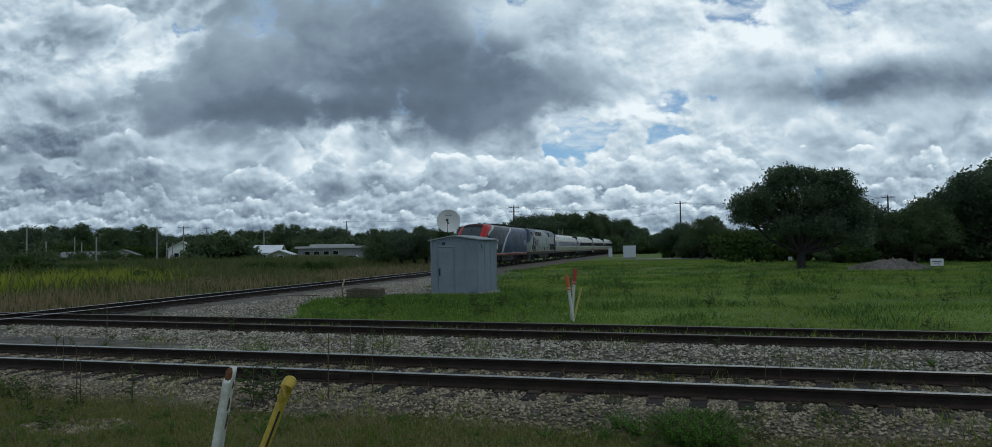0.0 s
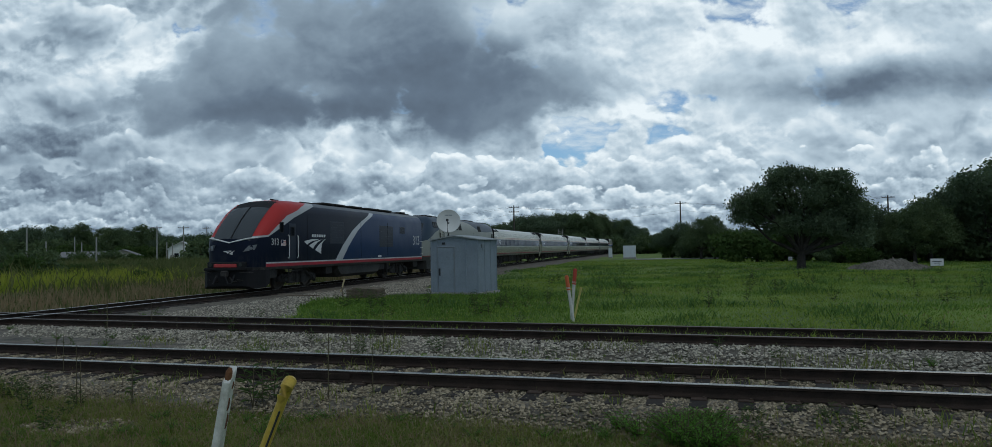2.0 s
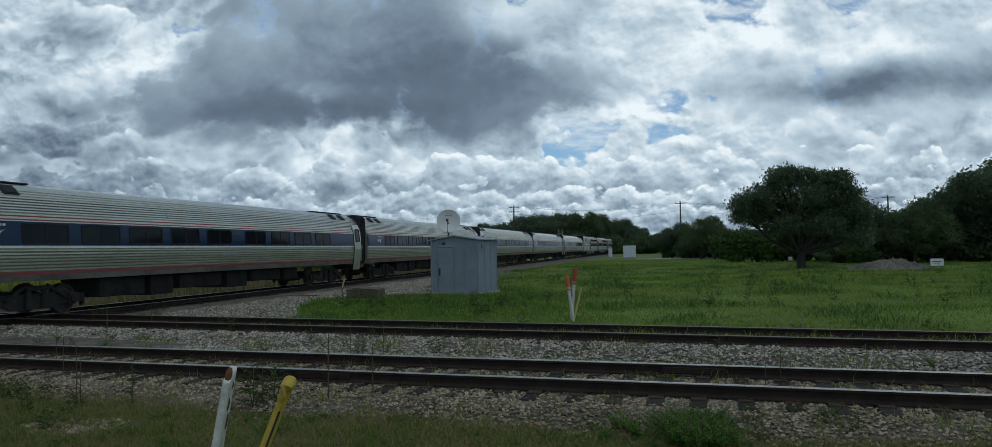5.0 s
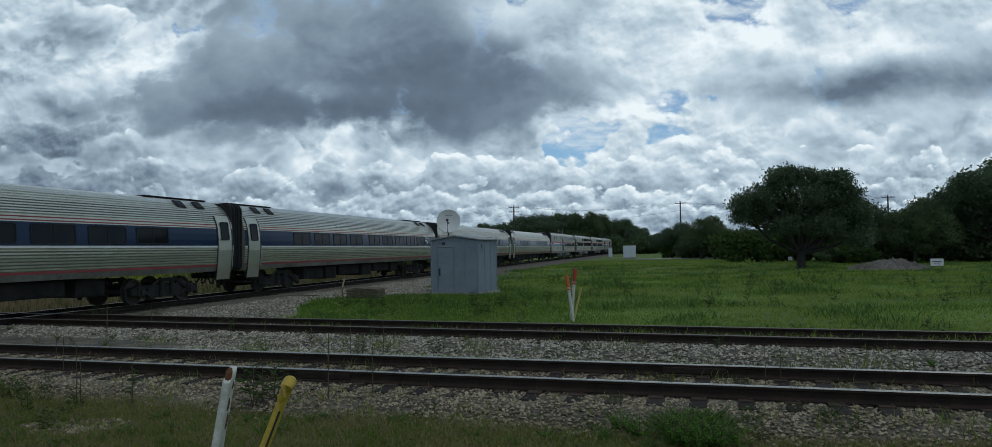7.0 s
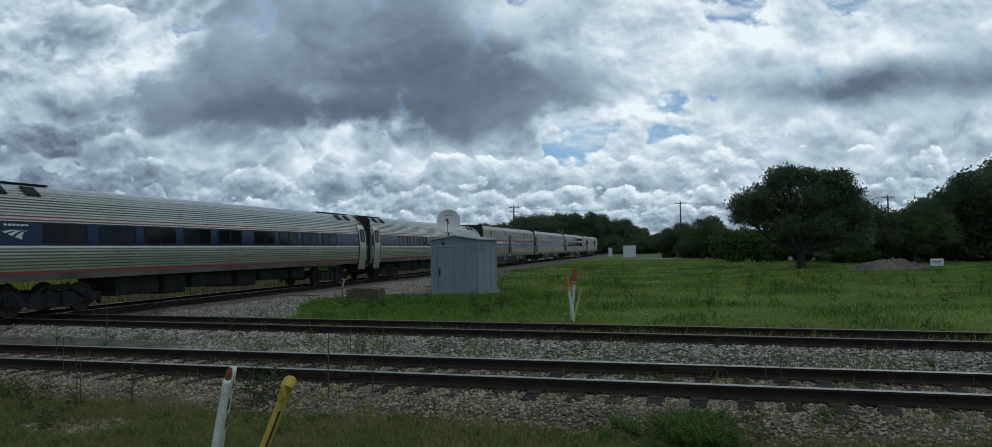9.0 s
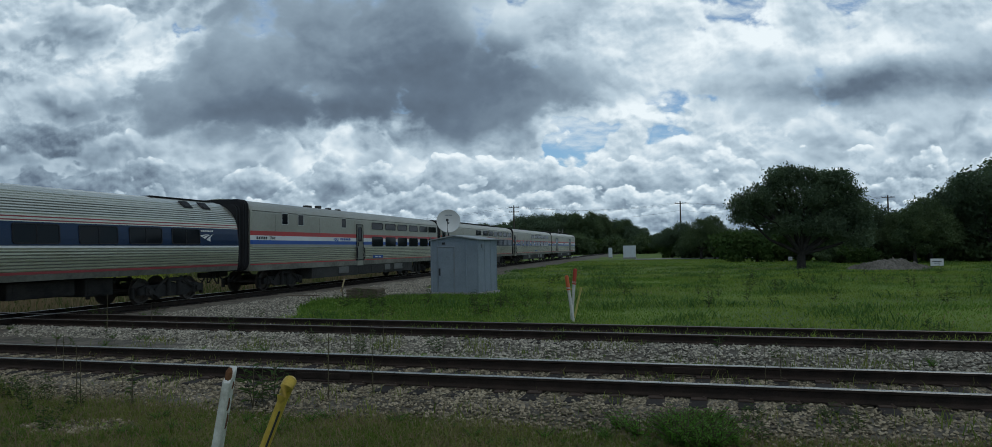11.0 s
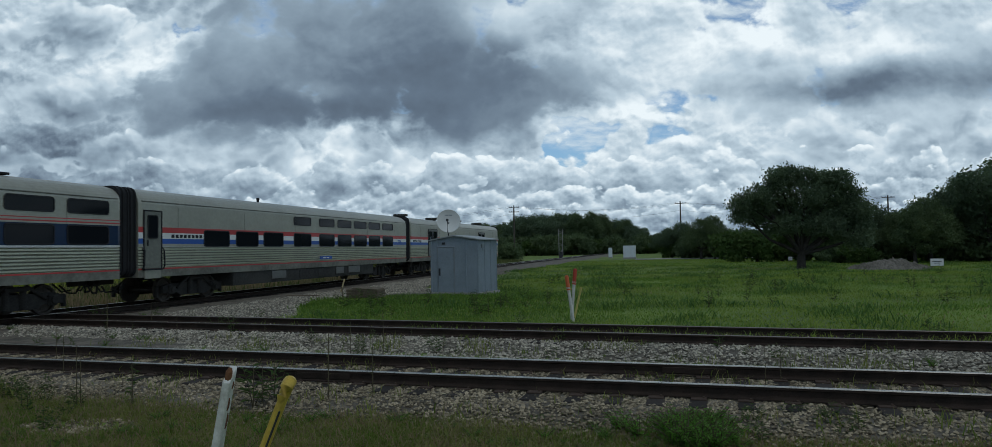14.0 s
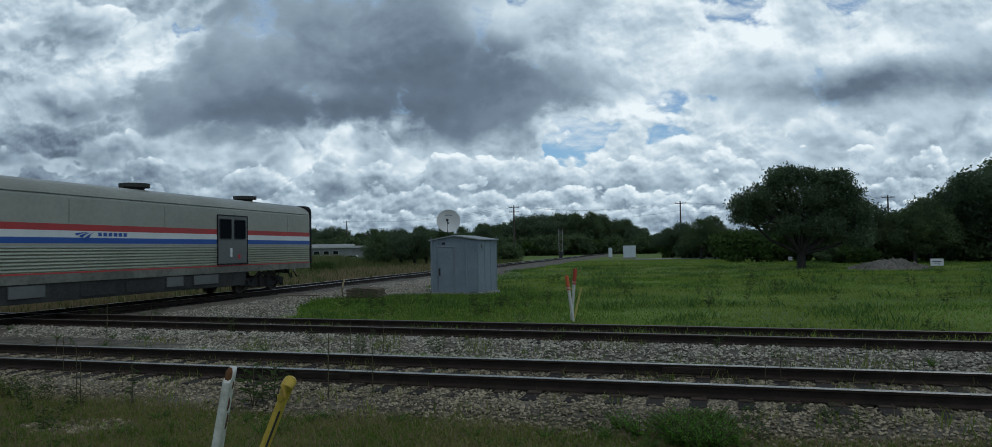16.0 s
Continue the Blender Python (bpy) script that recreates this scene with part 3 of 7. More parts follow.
def make_truck(car, x, base, r, heavy=False):
    """A two-axle truck: side frames with journal boxes, springs, bolster and wheelsets."""
    key = (round(base, 2), heavy)
    if key not in TRUCK_MESHES:
        g, b = Geo(), base / 2
        for s in (-1, 1):
            y = s * 1.03
            top, low = r + 0.22, r - 0.10
            g.plate([(-b - 0.42, r - 0.12), (-b + 0.30, r - 0.12), (-b + 0.55, low - 0.14), (b - 0.55, low - 0.14), (b - 0.30, r - 0.12), (b + 0.42, r - 0.12), (b + 0.42, r + 0.12),
                     (b + 0.1, top), (-b - 0.1, top), (-b - 0.42, r + 0.12)], "y", y - 0.07, y + 0.07)
            for e in (-b, b):
                g.box((e, y + s * 0.09, r), (0.34, 0.14, 0.34), 0, 0.04)
                g.tube([(e, y + s * 0.12, r), (e, y + s * 0.22, r)], 0.12, 10)
            for e in (-0.28, 0.28):
                g.tube([(e, y + s * 0.1, low - 0.1), (e, y + s * 0.1, top + 0.15)], 0.10, 10)
            g.tube([(-b + 0.25, y + s * 0.13, r + 0.05), (-0.35, y + s * 0.13, top + 0.25)], 0.05, 8)
            g.tube([(b - 0.25, y + s * 0.13, r + 0.05), (0.35, y + s * 0.13, top + 0.25)], 0.05, 8)
            g.box((0, y + s * 0.12, top + 0.16), (1.0 if heavy else 0.8, 0.2, 0.14), 0, 0.03)
            for e in (-b - 0.62, b + 0.62):
                g.box((e * 0.98, y - s * 0.1, r - 0.05), (0.10, 0.16, 0.4), 0, 0.02)
        g.box((0, 0, r + 0.12), (0.6, 2.0, 0.3), 0, 0.04)
        TRUCK_MESHES[key] = g.mesh("truck", UNDER)
    t = part("truck", TRUCK_MESHES[key], None, car, "", pose(x, 0, 0))
    for e in (-base / 2, base / 2):
        wheelset(t, e, r)
    return t


TRUCK_MESHES = {}


def coupler_part(car, x, way):
    g = Geo().box((0, 0, 0.86), (0.8, 0.22, 0.22), 0, 0.04).box((way * 0.40, 0.06, 0.86), (0.22, 0.34, 0.30), 0, 0.06)
    for s in (-1, 1):
        g.tube([(-way * 0.2, s * 0.55, 0.80), (way * 0.1, s * 0.5, 0.52), (way * 0.35, s * 0.42, 0.50), (way * 0.45, s * 0.35, 0.72)], 0.035, 6)
        g.tube([(-way * 0.2, s * 0.85, 0.85), (way * 0.15, s * 0.8, 0.55), (way * 0.42, s * 0.7, 0.6)], 0.028, 6)
    return part("coupler", g, UNDER, car, "black coupler with hanging hoses", pose(x, 0, 0))


def diaphragm_part(car, x, top, half, way):
    """The rubber gangway bellows at a car's end."""
    g = Geo()
    for k in range(4):
        o = 0.40 * (k + 0.5) / 4 * way
        w = half - 0.03 * (k % 2)
        outer = rounded(2 * w, top - 1.0, 0.30, 4, 0, (top + 1.0) / 2)
        g.plate(outer, "x", o - 0.03, o + 0.03)
    g.plate(rounded(2 * half - 0.14, top - 1.06, 0.28, 4, 0, (top + 1.0) / 2), "x", min(0, way * 0.42), max(0, way * 0.42))
    return part("diaphragm", g, RUBBER, car, "black rubber gangway bellows", pose(x, 0, 0))


def under_boxes(car, items, length):
    """Equipment cases hung under the floor: (d, width, bottom, top, depth)."""
    for d, w, z0, z1, deep in items:
        g = Geo().box((0, 0, (z0 + z1) / 2), (w, deep, z1 - z0), 0, 0.03)
        g.box((0, deep / 2 + 0.005, (z0 + z1) / 2), (w * 0.86, 0.03, (z1 - z0) * 0.8), 0, 0.01)
        part("equipment_case", g, UNDER, car, "", pose(length / 2 - d - w / 2, 0.28 + (1.1 - deep) * 0.4, 0))


def emblem(car, x, z, y, size, mat, turn=0):
    """A swept three-bladed mark in plain shapes: x is its leading end, z its middle."""
    def bend(p, q, lift):
        c = ((p[0] + q[0]) / 2 - 0.10, (p[1] + q[1]) / 2 + lift)
        return [((1 - t) ** 2 * p[0] + 2 * t * (1 - t) * c[0] + t * t * q[0], (1 - t) ** 2 * p[1] + 2 * t * (1 - t) * c[1] + t * t * q[1]) for t in (0, 0.2, 0.4, 0.6, 0.8, 1.0)]
    g = Geo()
    for e0, e1, a0, a1, lift in (((0.0, 0.24), (0.14, 0.06), (0.70, 0.40), (0.56, 0.33), 0.10), ((0.22, 0.0), (0.40, -0.18), (0.86, 0.39), (0.76, 0.33), 0.08), ((0.50, -0.26), (0.78, -0.50), (1.0, 0.42), (0.90, 0.35), 0.03)):
        ring = bend(e0, a0, lift) + bend(e1, a1, lift * 0.7)[::-1]
        g.plate([(-px * size, pz * size * 0.38) for px, pz in ring], "y", -0.004, 0.006)
    return part("emblem", g, mat, car, "swept three-bladed painted mark", pose(x, y, z, 0, 0, turn))


def text_bars(car, x, z, y, w, h, mat, n=5, name="lettering"):
    """Lettering too small to read, or a name, as plain bars."""
    g = Geo()
    for k in range(n):
        g.box((-(k + 0.5) * w / n, 0, 0), (w / n * 0.68, 0.008, h))
    return part(name, g, mat, car, "", pose(x, y, z))


def text_part(car, body, x, z, y, size, mat):
    """Readable numerals on the side towards the field."""
    cu = bpy.data.curves.new("number", "FONT")
    cu.body, cu.size, cu.extrude = body, size, 0.003
    ob = bpy.data.objects.new("number_source", cu)
    scene.collection.objects.link(ob)
    me = bpy.data.meshes.new_from_object(ob.evaluated_get(bpy.context.evaluated_depsgraph_get()))
    bpy.data.objects.remove(ob)
    me.materials.clear()
    me.materials.append(mat)
    for pl in me.polygons:
        pl.material_index = 0
    return part("number", me, None, car, "painted road number", pose(x, y, z, 90, 0, 180))


AMF = curve_through([(1.47, 0.90), (1.55, 1.25), (1.60, 1.75), (1.60, 2.2), (1.565, 2.7), (1.50, 3.0), (1.40, 3.25), (1.22, 3.5), (0.98, 3.7), (0.66, 3.86), (0.30, 3.95), (0.0, 3.98)])
COACH = 26.0


def coach(at, door_front, windows, label):
    """A tubular stainless coach with a blue window band."""
    car = thing("passenger_coach", label, "train car", at, "cars of the train")
    profile = [(AMF(1.06), 1.06), (AMF(1.25), 1.25), (AMF(1.25) + 0.004, 1.251), (AMF(1.33), 1.33)]
    profile += fluted(1.34, 2.00, AMF, 0.094) + [(AMF(2.01), 2.01), (AMF(2.08), 2.08)]
    profile += [(AMF(z), z) for z in (2.09, 2.3, 2.55, 2.77)] + [(AMF(z), z) for z in (2.80, 2.84, 2.90, 2.94, 2.99)]
    profile += fluted(3.02, 3.84, AMF, 0.085, 0.028) + [(AMF(z), z) for z in (3.86, 3.90, 3.94, 3.965)] + [(0.0, 3.98)]

    def colour(z):
        return (5 if z < 1.25 else 1 if z < 1.33 else 0 if z < 2.005 else 2 if z < 2.085 else 3 if z < 2.785 else
                1 if 2.79 < z < 2.845 or 2.90 < z < 2.945 else 0 if z < 3.01 else 4)
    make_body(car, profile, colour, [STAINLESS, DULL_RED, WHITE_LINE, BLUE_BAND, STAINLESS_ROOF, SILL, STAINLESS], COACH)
    for d in windows:
        window_part(car, d, 1.6, 2.13, 2.73, AMF(2.43) + 0.004, COACH, 0.10, GASKET, 3.0, bars=1)
    d0 = 0.62 if door_front else COACH - 0.62 - 0.86
    x = COACH / 2 - d0 - 0.43
    g = Geo()
    prof = [(AMF(z) + 0.022, z) for z in (0.72, 1.3, 1.9, 2.4, 2.8, 3.1, 3.3)]
    g.rings([[(sx, y, z) for y, z in prof] + [(sx, y - 0.06, z) for y, z in reversed(prof)] for sx in (-0.43, 0.43)], 0, True, True)
    door = part("door", g, STAINLESS, car, "plain stainless vestibule door", pose(x, 0, 0))
    for sx in (-0.46, 0.46):
        part("door_seal", Geo().rings([[(sx + e, yy, z) for yy, z in prof] + [(sx + e, yy - 0.06, z) for yy, z in reversed(prof)] for e in (-0.03, 0.03)], 0, True, True), GASKET, door)
    window_part(door, -0.26, 0.52, 2.3, 3.05, AMF(2.68) + 0.03, 0.0, 0.08, GASKET, 7.0, "door_window")
    for sx in (-0.47, 0.47):
        part("grab_rail", Geo().tube([(sx, AMF(1.2) + 0.06, 1.2), (sx, AMF(1.9) + 0.06, 2.1)], 0.02, 6), FRAME_METAL, door)
    for e in (-1, 1):
        for d in (1.75, 2.85):
            xx = e * (COACH / 2 - d - 0.25)
            part("roof_vent", Geo().box((0, 0, 0), (0.5, 0.42, 0.05), 0, 0.02).box((0, 0.0, 0.028), (0.38, 0.32, 0.02), 0, 0.004), GASKET, car, "", pose(xx, 1.02, 3.69, -42))
        part("roof_cover", Geo().box((0, 0, 3.965), (3.6, 0.9, 0.05), 0, 0.02), RUBBER, car, "dark roof cover plate", pose(e * (COACH / 2 - 2.5), 0, 0))
        diaphragm_part(car, e * (COACH / 2 - 0.42), 3.86, 1.42, e)
        coupler_part(car, e * (COACH / 2 - 0.55), e)
        make_truck(car, e * (COACH / 2 - 3.93), 2.59, 0.457)
    under_boxes(car, [(6.6, 2.1, 0.38, 1.0, 1.6), (9.0, 1.2, 0.30, 1.0, 1.7), (10.6, 2.6, 0.45, 1.0, 1.5), (13.6, 1.4, 0.32, 1.0, 1.7), (15.4, 2.4, 0.5, 1.0, 1.5), (18.2, 1.2, 0.42, 1.0, 1.6)], COACH)
    emblem(car, COACH / 2 - (23.0 if door_front else 1.7), 2.40, AMF(2.43) + 0.012, 0.80, WHITE_LINE)
    text_bars(car, COACH / 2 - (23.05 if door_front else 1.75), 2.66, AMF(2.66) + 0.006, 0.8, 0.06, WHITE_LINE, 6)
    text_bars(car, COACH / 2 - 12.0, 1.75, AMF(1.75) + 0.006, 1.3, 0.12, FRAME_METAL, 1, "name_plate")
    return car


VIEW = curve_through([(1.57, 0.45), (1.60, 0.9), (1.60, 3.55), (1.56, 3.72), (1.46, 3.86), (1.28, 3.98), (1.0, 4.07), (0.6, 4.14), (0.0, 4.18)])


def tall_car(name, at, label, style):
    """A tall flat-sided car with a fluted lower side; style: banded, blue or baggage."""
    car = thing(name, label, "train car", at, "cars of the train")
    top = [(VIEW(z), z) for z in (3.0, 3.30, 3.55, 3.66, 3.74, 3.82, 3.90, 3.97, 4.03, 4.08, 4.12, 4.15)] + [(0.0, 4.18)]
    profile = [(VIEW(0.98), 0.98), (VIEW(1.24), 1.24), (VIEW(1.29), 1.29)] + fluted(1.31, 2.02, VIEW, 0.10, 0.040)
    if style == "blue":
        profile += [(1.6, z) for z in (2.05, 2.09, 2.4, 2.74, 2.79, 2.83, 2.89, 2.92)] + top

        def colour(z):
            return 6 if z < 1.24 else 1 if z < 1.295 or 2.785 < z < 2.835 or 2.885 < z < 2.925 else 3 if 2.09 < z < 2.745 else 2 if 2.05 < z < 2.09 else 0 if z < 2.05 else 4
    else:
        profile += [(1.6, z) for z in (2.05, 2.15, 2.33, 2.54, 2.74)] + top

        def colour(z):
            return 6 if z < 1.24 else 1 if z < 1.295 or 2.54 < z < 2.745 else 2 if 2.33 < z < 2.545 else 5 if 2.15 < z < 2.335 else 0 if z < 2.06 else 4
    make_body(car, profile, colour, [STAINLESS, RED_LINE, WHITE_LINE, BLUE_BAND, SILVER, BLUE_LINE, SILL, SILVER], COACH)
    for e in (-1, 1):
        diaphragm_part(car, e * (COACH / 2 - 0.42), 4.1, 1.5, e)
        coupler_part(car, e * (COACH / 2 - 0.55), e)
        make_truck(car, e * (COACH / 2 - 3.93), 2.59, 0.457)
    g = Geo()
    g.rings([[(x, y, z) for y, z in ((-1.55, 1.0), (-1.50, 0.42), (1.50, 0.42), (1.55, 1.0))] for x in (-7.1, 7.1)], 0, True, True)
    part("skirt", g, SKIRT, car, "dirty dark grey underfloor skirt")
    for s in (-1, 1):
        part("drip_rail", Geo().box((0, s * 1.585, 3.63), (COACH - 1.1, 0.05, 0.035), 0, 0.008), SILL, car)
        part("belt_rail", Geo().box((0, s * 1.603, 2.035), (COACH - 1.1, 0.02, 0.04), 0, 0.006), FRAME_METAL, car)
    for k in range(6):
        part("panel_seam", Geo().box((0, 1.601, 3.12), (0.014, 0.010, 0.74)), SILL, car, "", pose(-10.4 + 4.2 * k, 0, 0))
    for x, w in ((-4.4, 1.5), (-2.6, 0.9), (3.6, 1.2)):
        part("access_cover", Geo().box((0, 1.553, 0.76), (w, 0.03, 0.36), 0, 0.01), BAGGAGE_DOOR, car, "grey dented underfloor cover", pose(x, 0.012, 0))
    for k in range(3):
        part("skirt_panel", Geo().box((0, 1.527, 0.70), (1.4, 0.02, 0.40), 0, 0.006, pose(0, 0, 0)), SKIRT, car, "", pose(1.0 - 1.9 * k, 0.012, 0))
    return car


def car_door(car, d, w, z0, z1, length=COACH, panes=1, y=1.605):
    door = part("door", Geo().box((0, 0, (z0 + z1) / 2), (w, 0.05, z1 - z0), 0, 0.012), DOOR_METAL if panes == 1 else BAGGAGE_DOOR, car, "metal side door", pose(length / 2 - d - w / 2, y, 0))
    g = Geo()
    for sx in (-1, 1):
        g.box((sx * (w / 2 + 0.03), 0.01, (z0 + z1) / 2), (0.035, 0.06, z1 - z0 + 0.06), 0, 0.01)
    g.box((0, 0.01, z1 + 0.03), (w + 0.08, 0.06, 0.035), 0, 0.01)
    g.box((0, 0.02, z0 - 0.03), (w + 0.1, 0.09, 0.05), 0, 0.01)
    part("door_frame", g, GASKET, door)
    for k in range(panes):
        ww = (w - 0.24) / panes
        window_part(door, -((k + 0.5) * w / panes - w / 2) - ww / 2 + 0.0, ww - 0.06, z1 - 0.95, z1 - 0.12, 0.03, 0.0, 0.08, GASKET, 0.0, "door_window")
    if panes == 1:
        part("step_plate", Geo().box((0, 0.0, z0 - 0.20), (w * 0.95, 0.05, 0.30), 0, 0.01), SILVER, door, "pale step plate under the door")
        for sx in (-1, 1):
            part("grab_rail", Geo().tube([(sx * (w / 2 + 0.12), 0.02, z0 - 0.02), (sx * (w / 2 + 0.10), 0.09, z0 + 0.12), (sx * (w / 2 + 0.07), 0.09, z0 + 0.62), (sx * (w / 2 + 0.07), 0.02, z0 + 0.74)], 0.028, 7), GASKET, door, "dark curved grab rail")
        part("door_handle", Geo().box((0, 0.05, 0), (0.05, 0.05, 0.22), 0, 0.015), GASKET, door, "", pose(w / 2 - 0.12, 0, (z0 + z1) / 2 - 0.1))
    return door


def place_train():
    front = 0.0
    cars = []

    def slot(length):
        nonlocal front
        s = front + length / 2
        front += length
        return s
    a_win = [4.40, 6.46, 8.54, 10.58, 13.14, 15.21, 17.27, 19.28, 21.36]
    b_win = [COACH - d - 1.6 for d in a_win]
    cars.append((lead_engine(), slot(21.8)))
    cars.append((second_engine(), slot(21.03)))
    plain = "stainless coach with fluted sides, blue window band and red lines"
    for front_door, wins, label in ((False, b_win, plain), (False, b_win, plain), (True, a_win, plain), (False, b_win, plain),
                                    (True, [4.66, 6.64, 8.62, 14.9, 17.2, 19.3, 21.4], "stainless cafe coach with fewer windows in its blue band")):
        cars.append((coach(None, front_door, wins, label), slot(COACH)))
    y = 1.604
    v = tall_car("dining_car", None, "tall stainless dining car with red, white and blue stripes", "banded")
    for d in (13.14, 15.25, 17.30, 19.40, 21.50, 23.42):
        for z0, z1 in ((3.08, 3.50), (2.04, 2.63)):
            window_part(v, d, 1.68, z0, z1, y, COACH, 0.11, GASKET)
    for d in (2.90, 4.38, 9.07):
        window_part(v, d, 0.58, 3.06, 3.62, y, COACH, 0.05, SIGN_RIM)
    car_door(v, 11.02, 0.80, 1.30, 3.28)
    part("name_board", Geo().box((0, 0, 0), (1.5, 0.02, 0.17), 0, 0.004), BLUE_LINE, v, "small blue name board", pose(COACH / 2 - 14.05, 1.615, 1.42))
    text_bars(v, COACH / 2 - 13.5, 1.42, 1.627, 1.0, 0.06, WHITE_LINE, 2)
    text_bars(v, COACH / 2 - 0.8, 2.43, 1.606, 0.9, 0.12, GASKET, 5)
    text_part(v, "Diner", COACH / 2 - 1.9, 2.38, 1.606, 0.20, GASKET)
    emblem(v, COACH / 2 - 8.1, 2.38, 1.61, 0.7, BLUE_LINE)
    text_bars(v, COACH / 2 - 8.9, 2.44, 1.606, 1.3, 0.12, BLUE_LINE, 6)
    for d, hgt in ((7.33, 0.07), (8.51, 0.12), (9.67, 0.05), (10.86, 0.04)):
        part("roof_vent", Geo().box((0, 0, 4.13 + hgt / 2), (0.5 if d < 8 else 0.26, 0.3, 0.08 + hgt), 0, 0.03), SKIRT, v, "", pose(COACH / 2 - d, 0.5, 0))
    cars.append((v, slot(COACH)))
    v = tall_car("sleeping_car", None, "tall stainless sleeping car with a dark blue window band", "blue")
    for d in (10.55, 13.07, 15.13, 17.19, 19.18, 21.30, 23.40):
        for z0, z1 in ((3.07, 3.53), (2.11, 2.72)):
            window_part(v, d, 1.66, z0, z1, y, COACH, 0.11, GASKET)
    for d in (3.86, 5.93, 7.96):
        window_part(v, d, 1.62, 2.11, 2.72, y, COACH, 0.11, GASKET)
    for z0, z1 in ((3.10, 3.50), (2.12, 2.72)):
        window_part(v, 12.42, 0.36, z0, z1, y, COACH, 0.04, WHITE_LINE)
    car_door(v, 0.62, 0.80, 1.30, 3.28)
    emblem(v, COACH / 2 - 2.5, 2.38, 1.61, 0.75, WHITE_LINE)
    text_bars(v, COACH / 2 - 1.75, 2.45, 1.606, 0.5, 0.22, WHITE_LINE, 3)
    part("name_board", Geo().box((0, 0, 0), (2.1, 0.02, 0.19), 0, 0.004), SILVER, v, "pale name board", pose(COACH / 2 - 13.9, 1.615, 1.62))
    text_bars(v, COACH / 2 - 13.2, 1.62, 1.627, 1.4, 0.08, SKIRT, 2)
    for s in (-1, 1):
        part("roof_edge", Geo().box((0, s * 0.62, 4.17), (19.5, 0.5, 0.07), 0, 0.02), RUBBER, v, "dark roof cover plate", pose(0.6, 0, 0))
    cars.append((v, slot(COACH)))
    v = tall_car("sleeping_car", None, "tall stainless sleeping car with red, white and blue stripes", "banded")
    for d in (10.66, 13.2, 15.28, 17.33, 19.35, 21.43):
        for z0, z1 in ((3.07, 3.50), (2.04, 2.69)):
            window_part(v, d, 1.70, z0, z1, y, COACH, 0.11, GASKET)
    for d in (3.88, 5.98, 8.05):
        window_part(v, d, 1.66, 2.04, 2.69, y, COACH, 0.11, GASKET)
    car_door(v, 0.65, 0.82, 1.28, 3.28)
    part("name_board", Geo().box((0, 0, 0), (1.3, 0.02, 0.17), 0, 0.004), BLUE_LINE, v, "small blue name board", pose(COACH / 2 - 13.9, 1.615, 1.46))
    text_bars(v, COACH / 2 - 13.5, 1.46, 1.627, 0.8, 0.06, WHITE_LINE, 2)
    text_bars(v, COACH / 2 - 2.0, 2.43, 1.606, 1.8, 0.12, GASKET, 8)
    emblem(v, COACH / 2 - 23.9, 2.36, 1.61, 0.7, BLUE_LINE)
    part("roof_vent", Geo().tube([(0, 0, 4.1), (0, 0, 4.3)], 0.06, 8).box((0, 0, 4.3), (0.16, 0.12, 0.12), 0, 0.03), RUBBER, v, "", pose(COACH / 2 - 9.5, 0.4, 0))
    cars.append((v, slot(COACH)))
    v = tall_car("baggage_car", None, "windowless silver baggage car with red, white and blue stripes", "banded")
    for d in (4.02, 18.08):
        car_door(v, d, 1.98, 1.36, 3.30, panes=2)
        part("warning_sticker", Geo().box((0, 0, 0), (0.14, 0.012, 0.36)), WHITE_LINE, v, "", pose(COACH / 2 - d - 0.85, 1.636, 1.80))
        part("warning_sticker", Geo().box((0, 0, 0), (0.16, 0.012, 0.2)), RED_LINE, v, "red sticker", pose(COACH / 2 - d - 1.4, 1.636, 1.62))
    emblem(v, COACH / 2 - 11.0, 2.38, 1.61, 0.75, BLUE_LINE)
    text_bars(v, COACH / 2 - 11.9, 2.44, 1.606, 1.3, 0.12, BLUE_LINE, 6)
    text_bars(v, COACH / 2 - 0.8, 2.43, 1.606, 0.9, 0.12, GASKET, 5)
    text_part(v, "Baggage", COACH / 2 - 1.9, 2.38, 1.606, 0.20, GASKET)
    for d in (1.67, 8.46, 14.95, 21.85):
        part("roof_vent", Geo().tube([(0, 0, 4.10), (0, 0, 4.22)], 0.34, 14).tube([(0, 0, 4.22), (0, 0, 4.36)], 0.52, 16), SKIRT, v, "round roof ventilator", pose(COACH / 2 - d, 0.35, 0))
    g = Geo()
    for sy in (-0.5, 0.5):
        g.box((0, sy, 1.3), (0.06, 0.08, 1.0), 0, 0.02)
    part("end_gate", g, FRAME_METAL, v, "", pose(-COACH / 2 + 0.05, 0, 0))
    cars.append((v, slot(COACH)))
    return cars




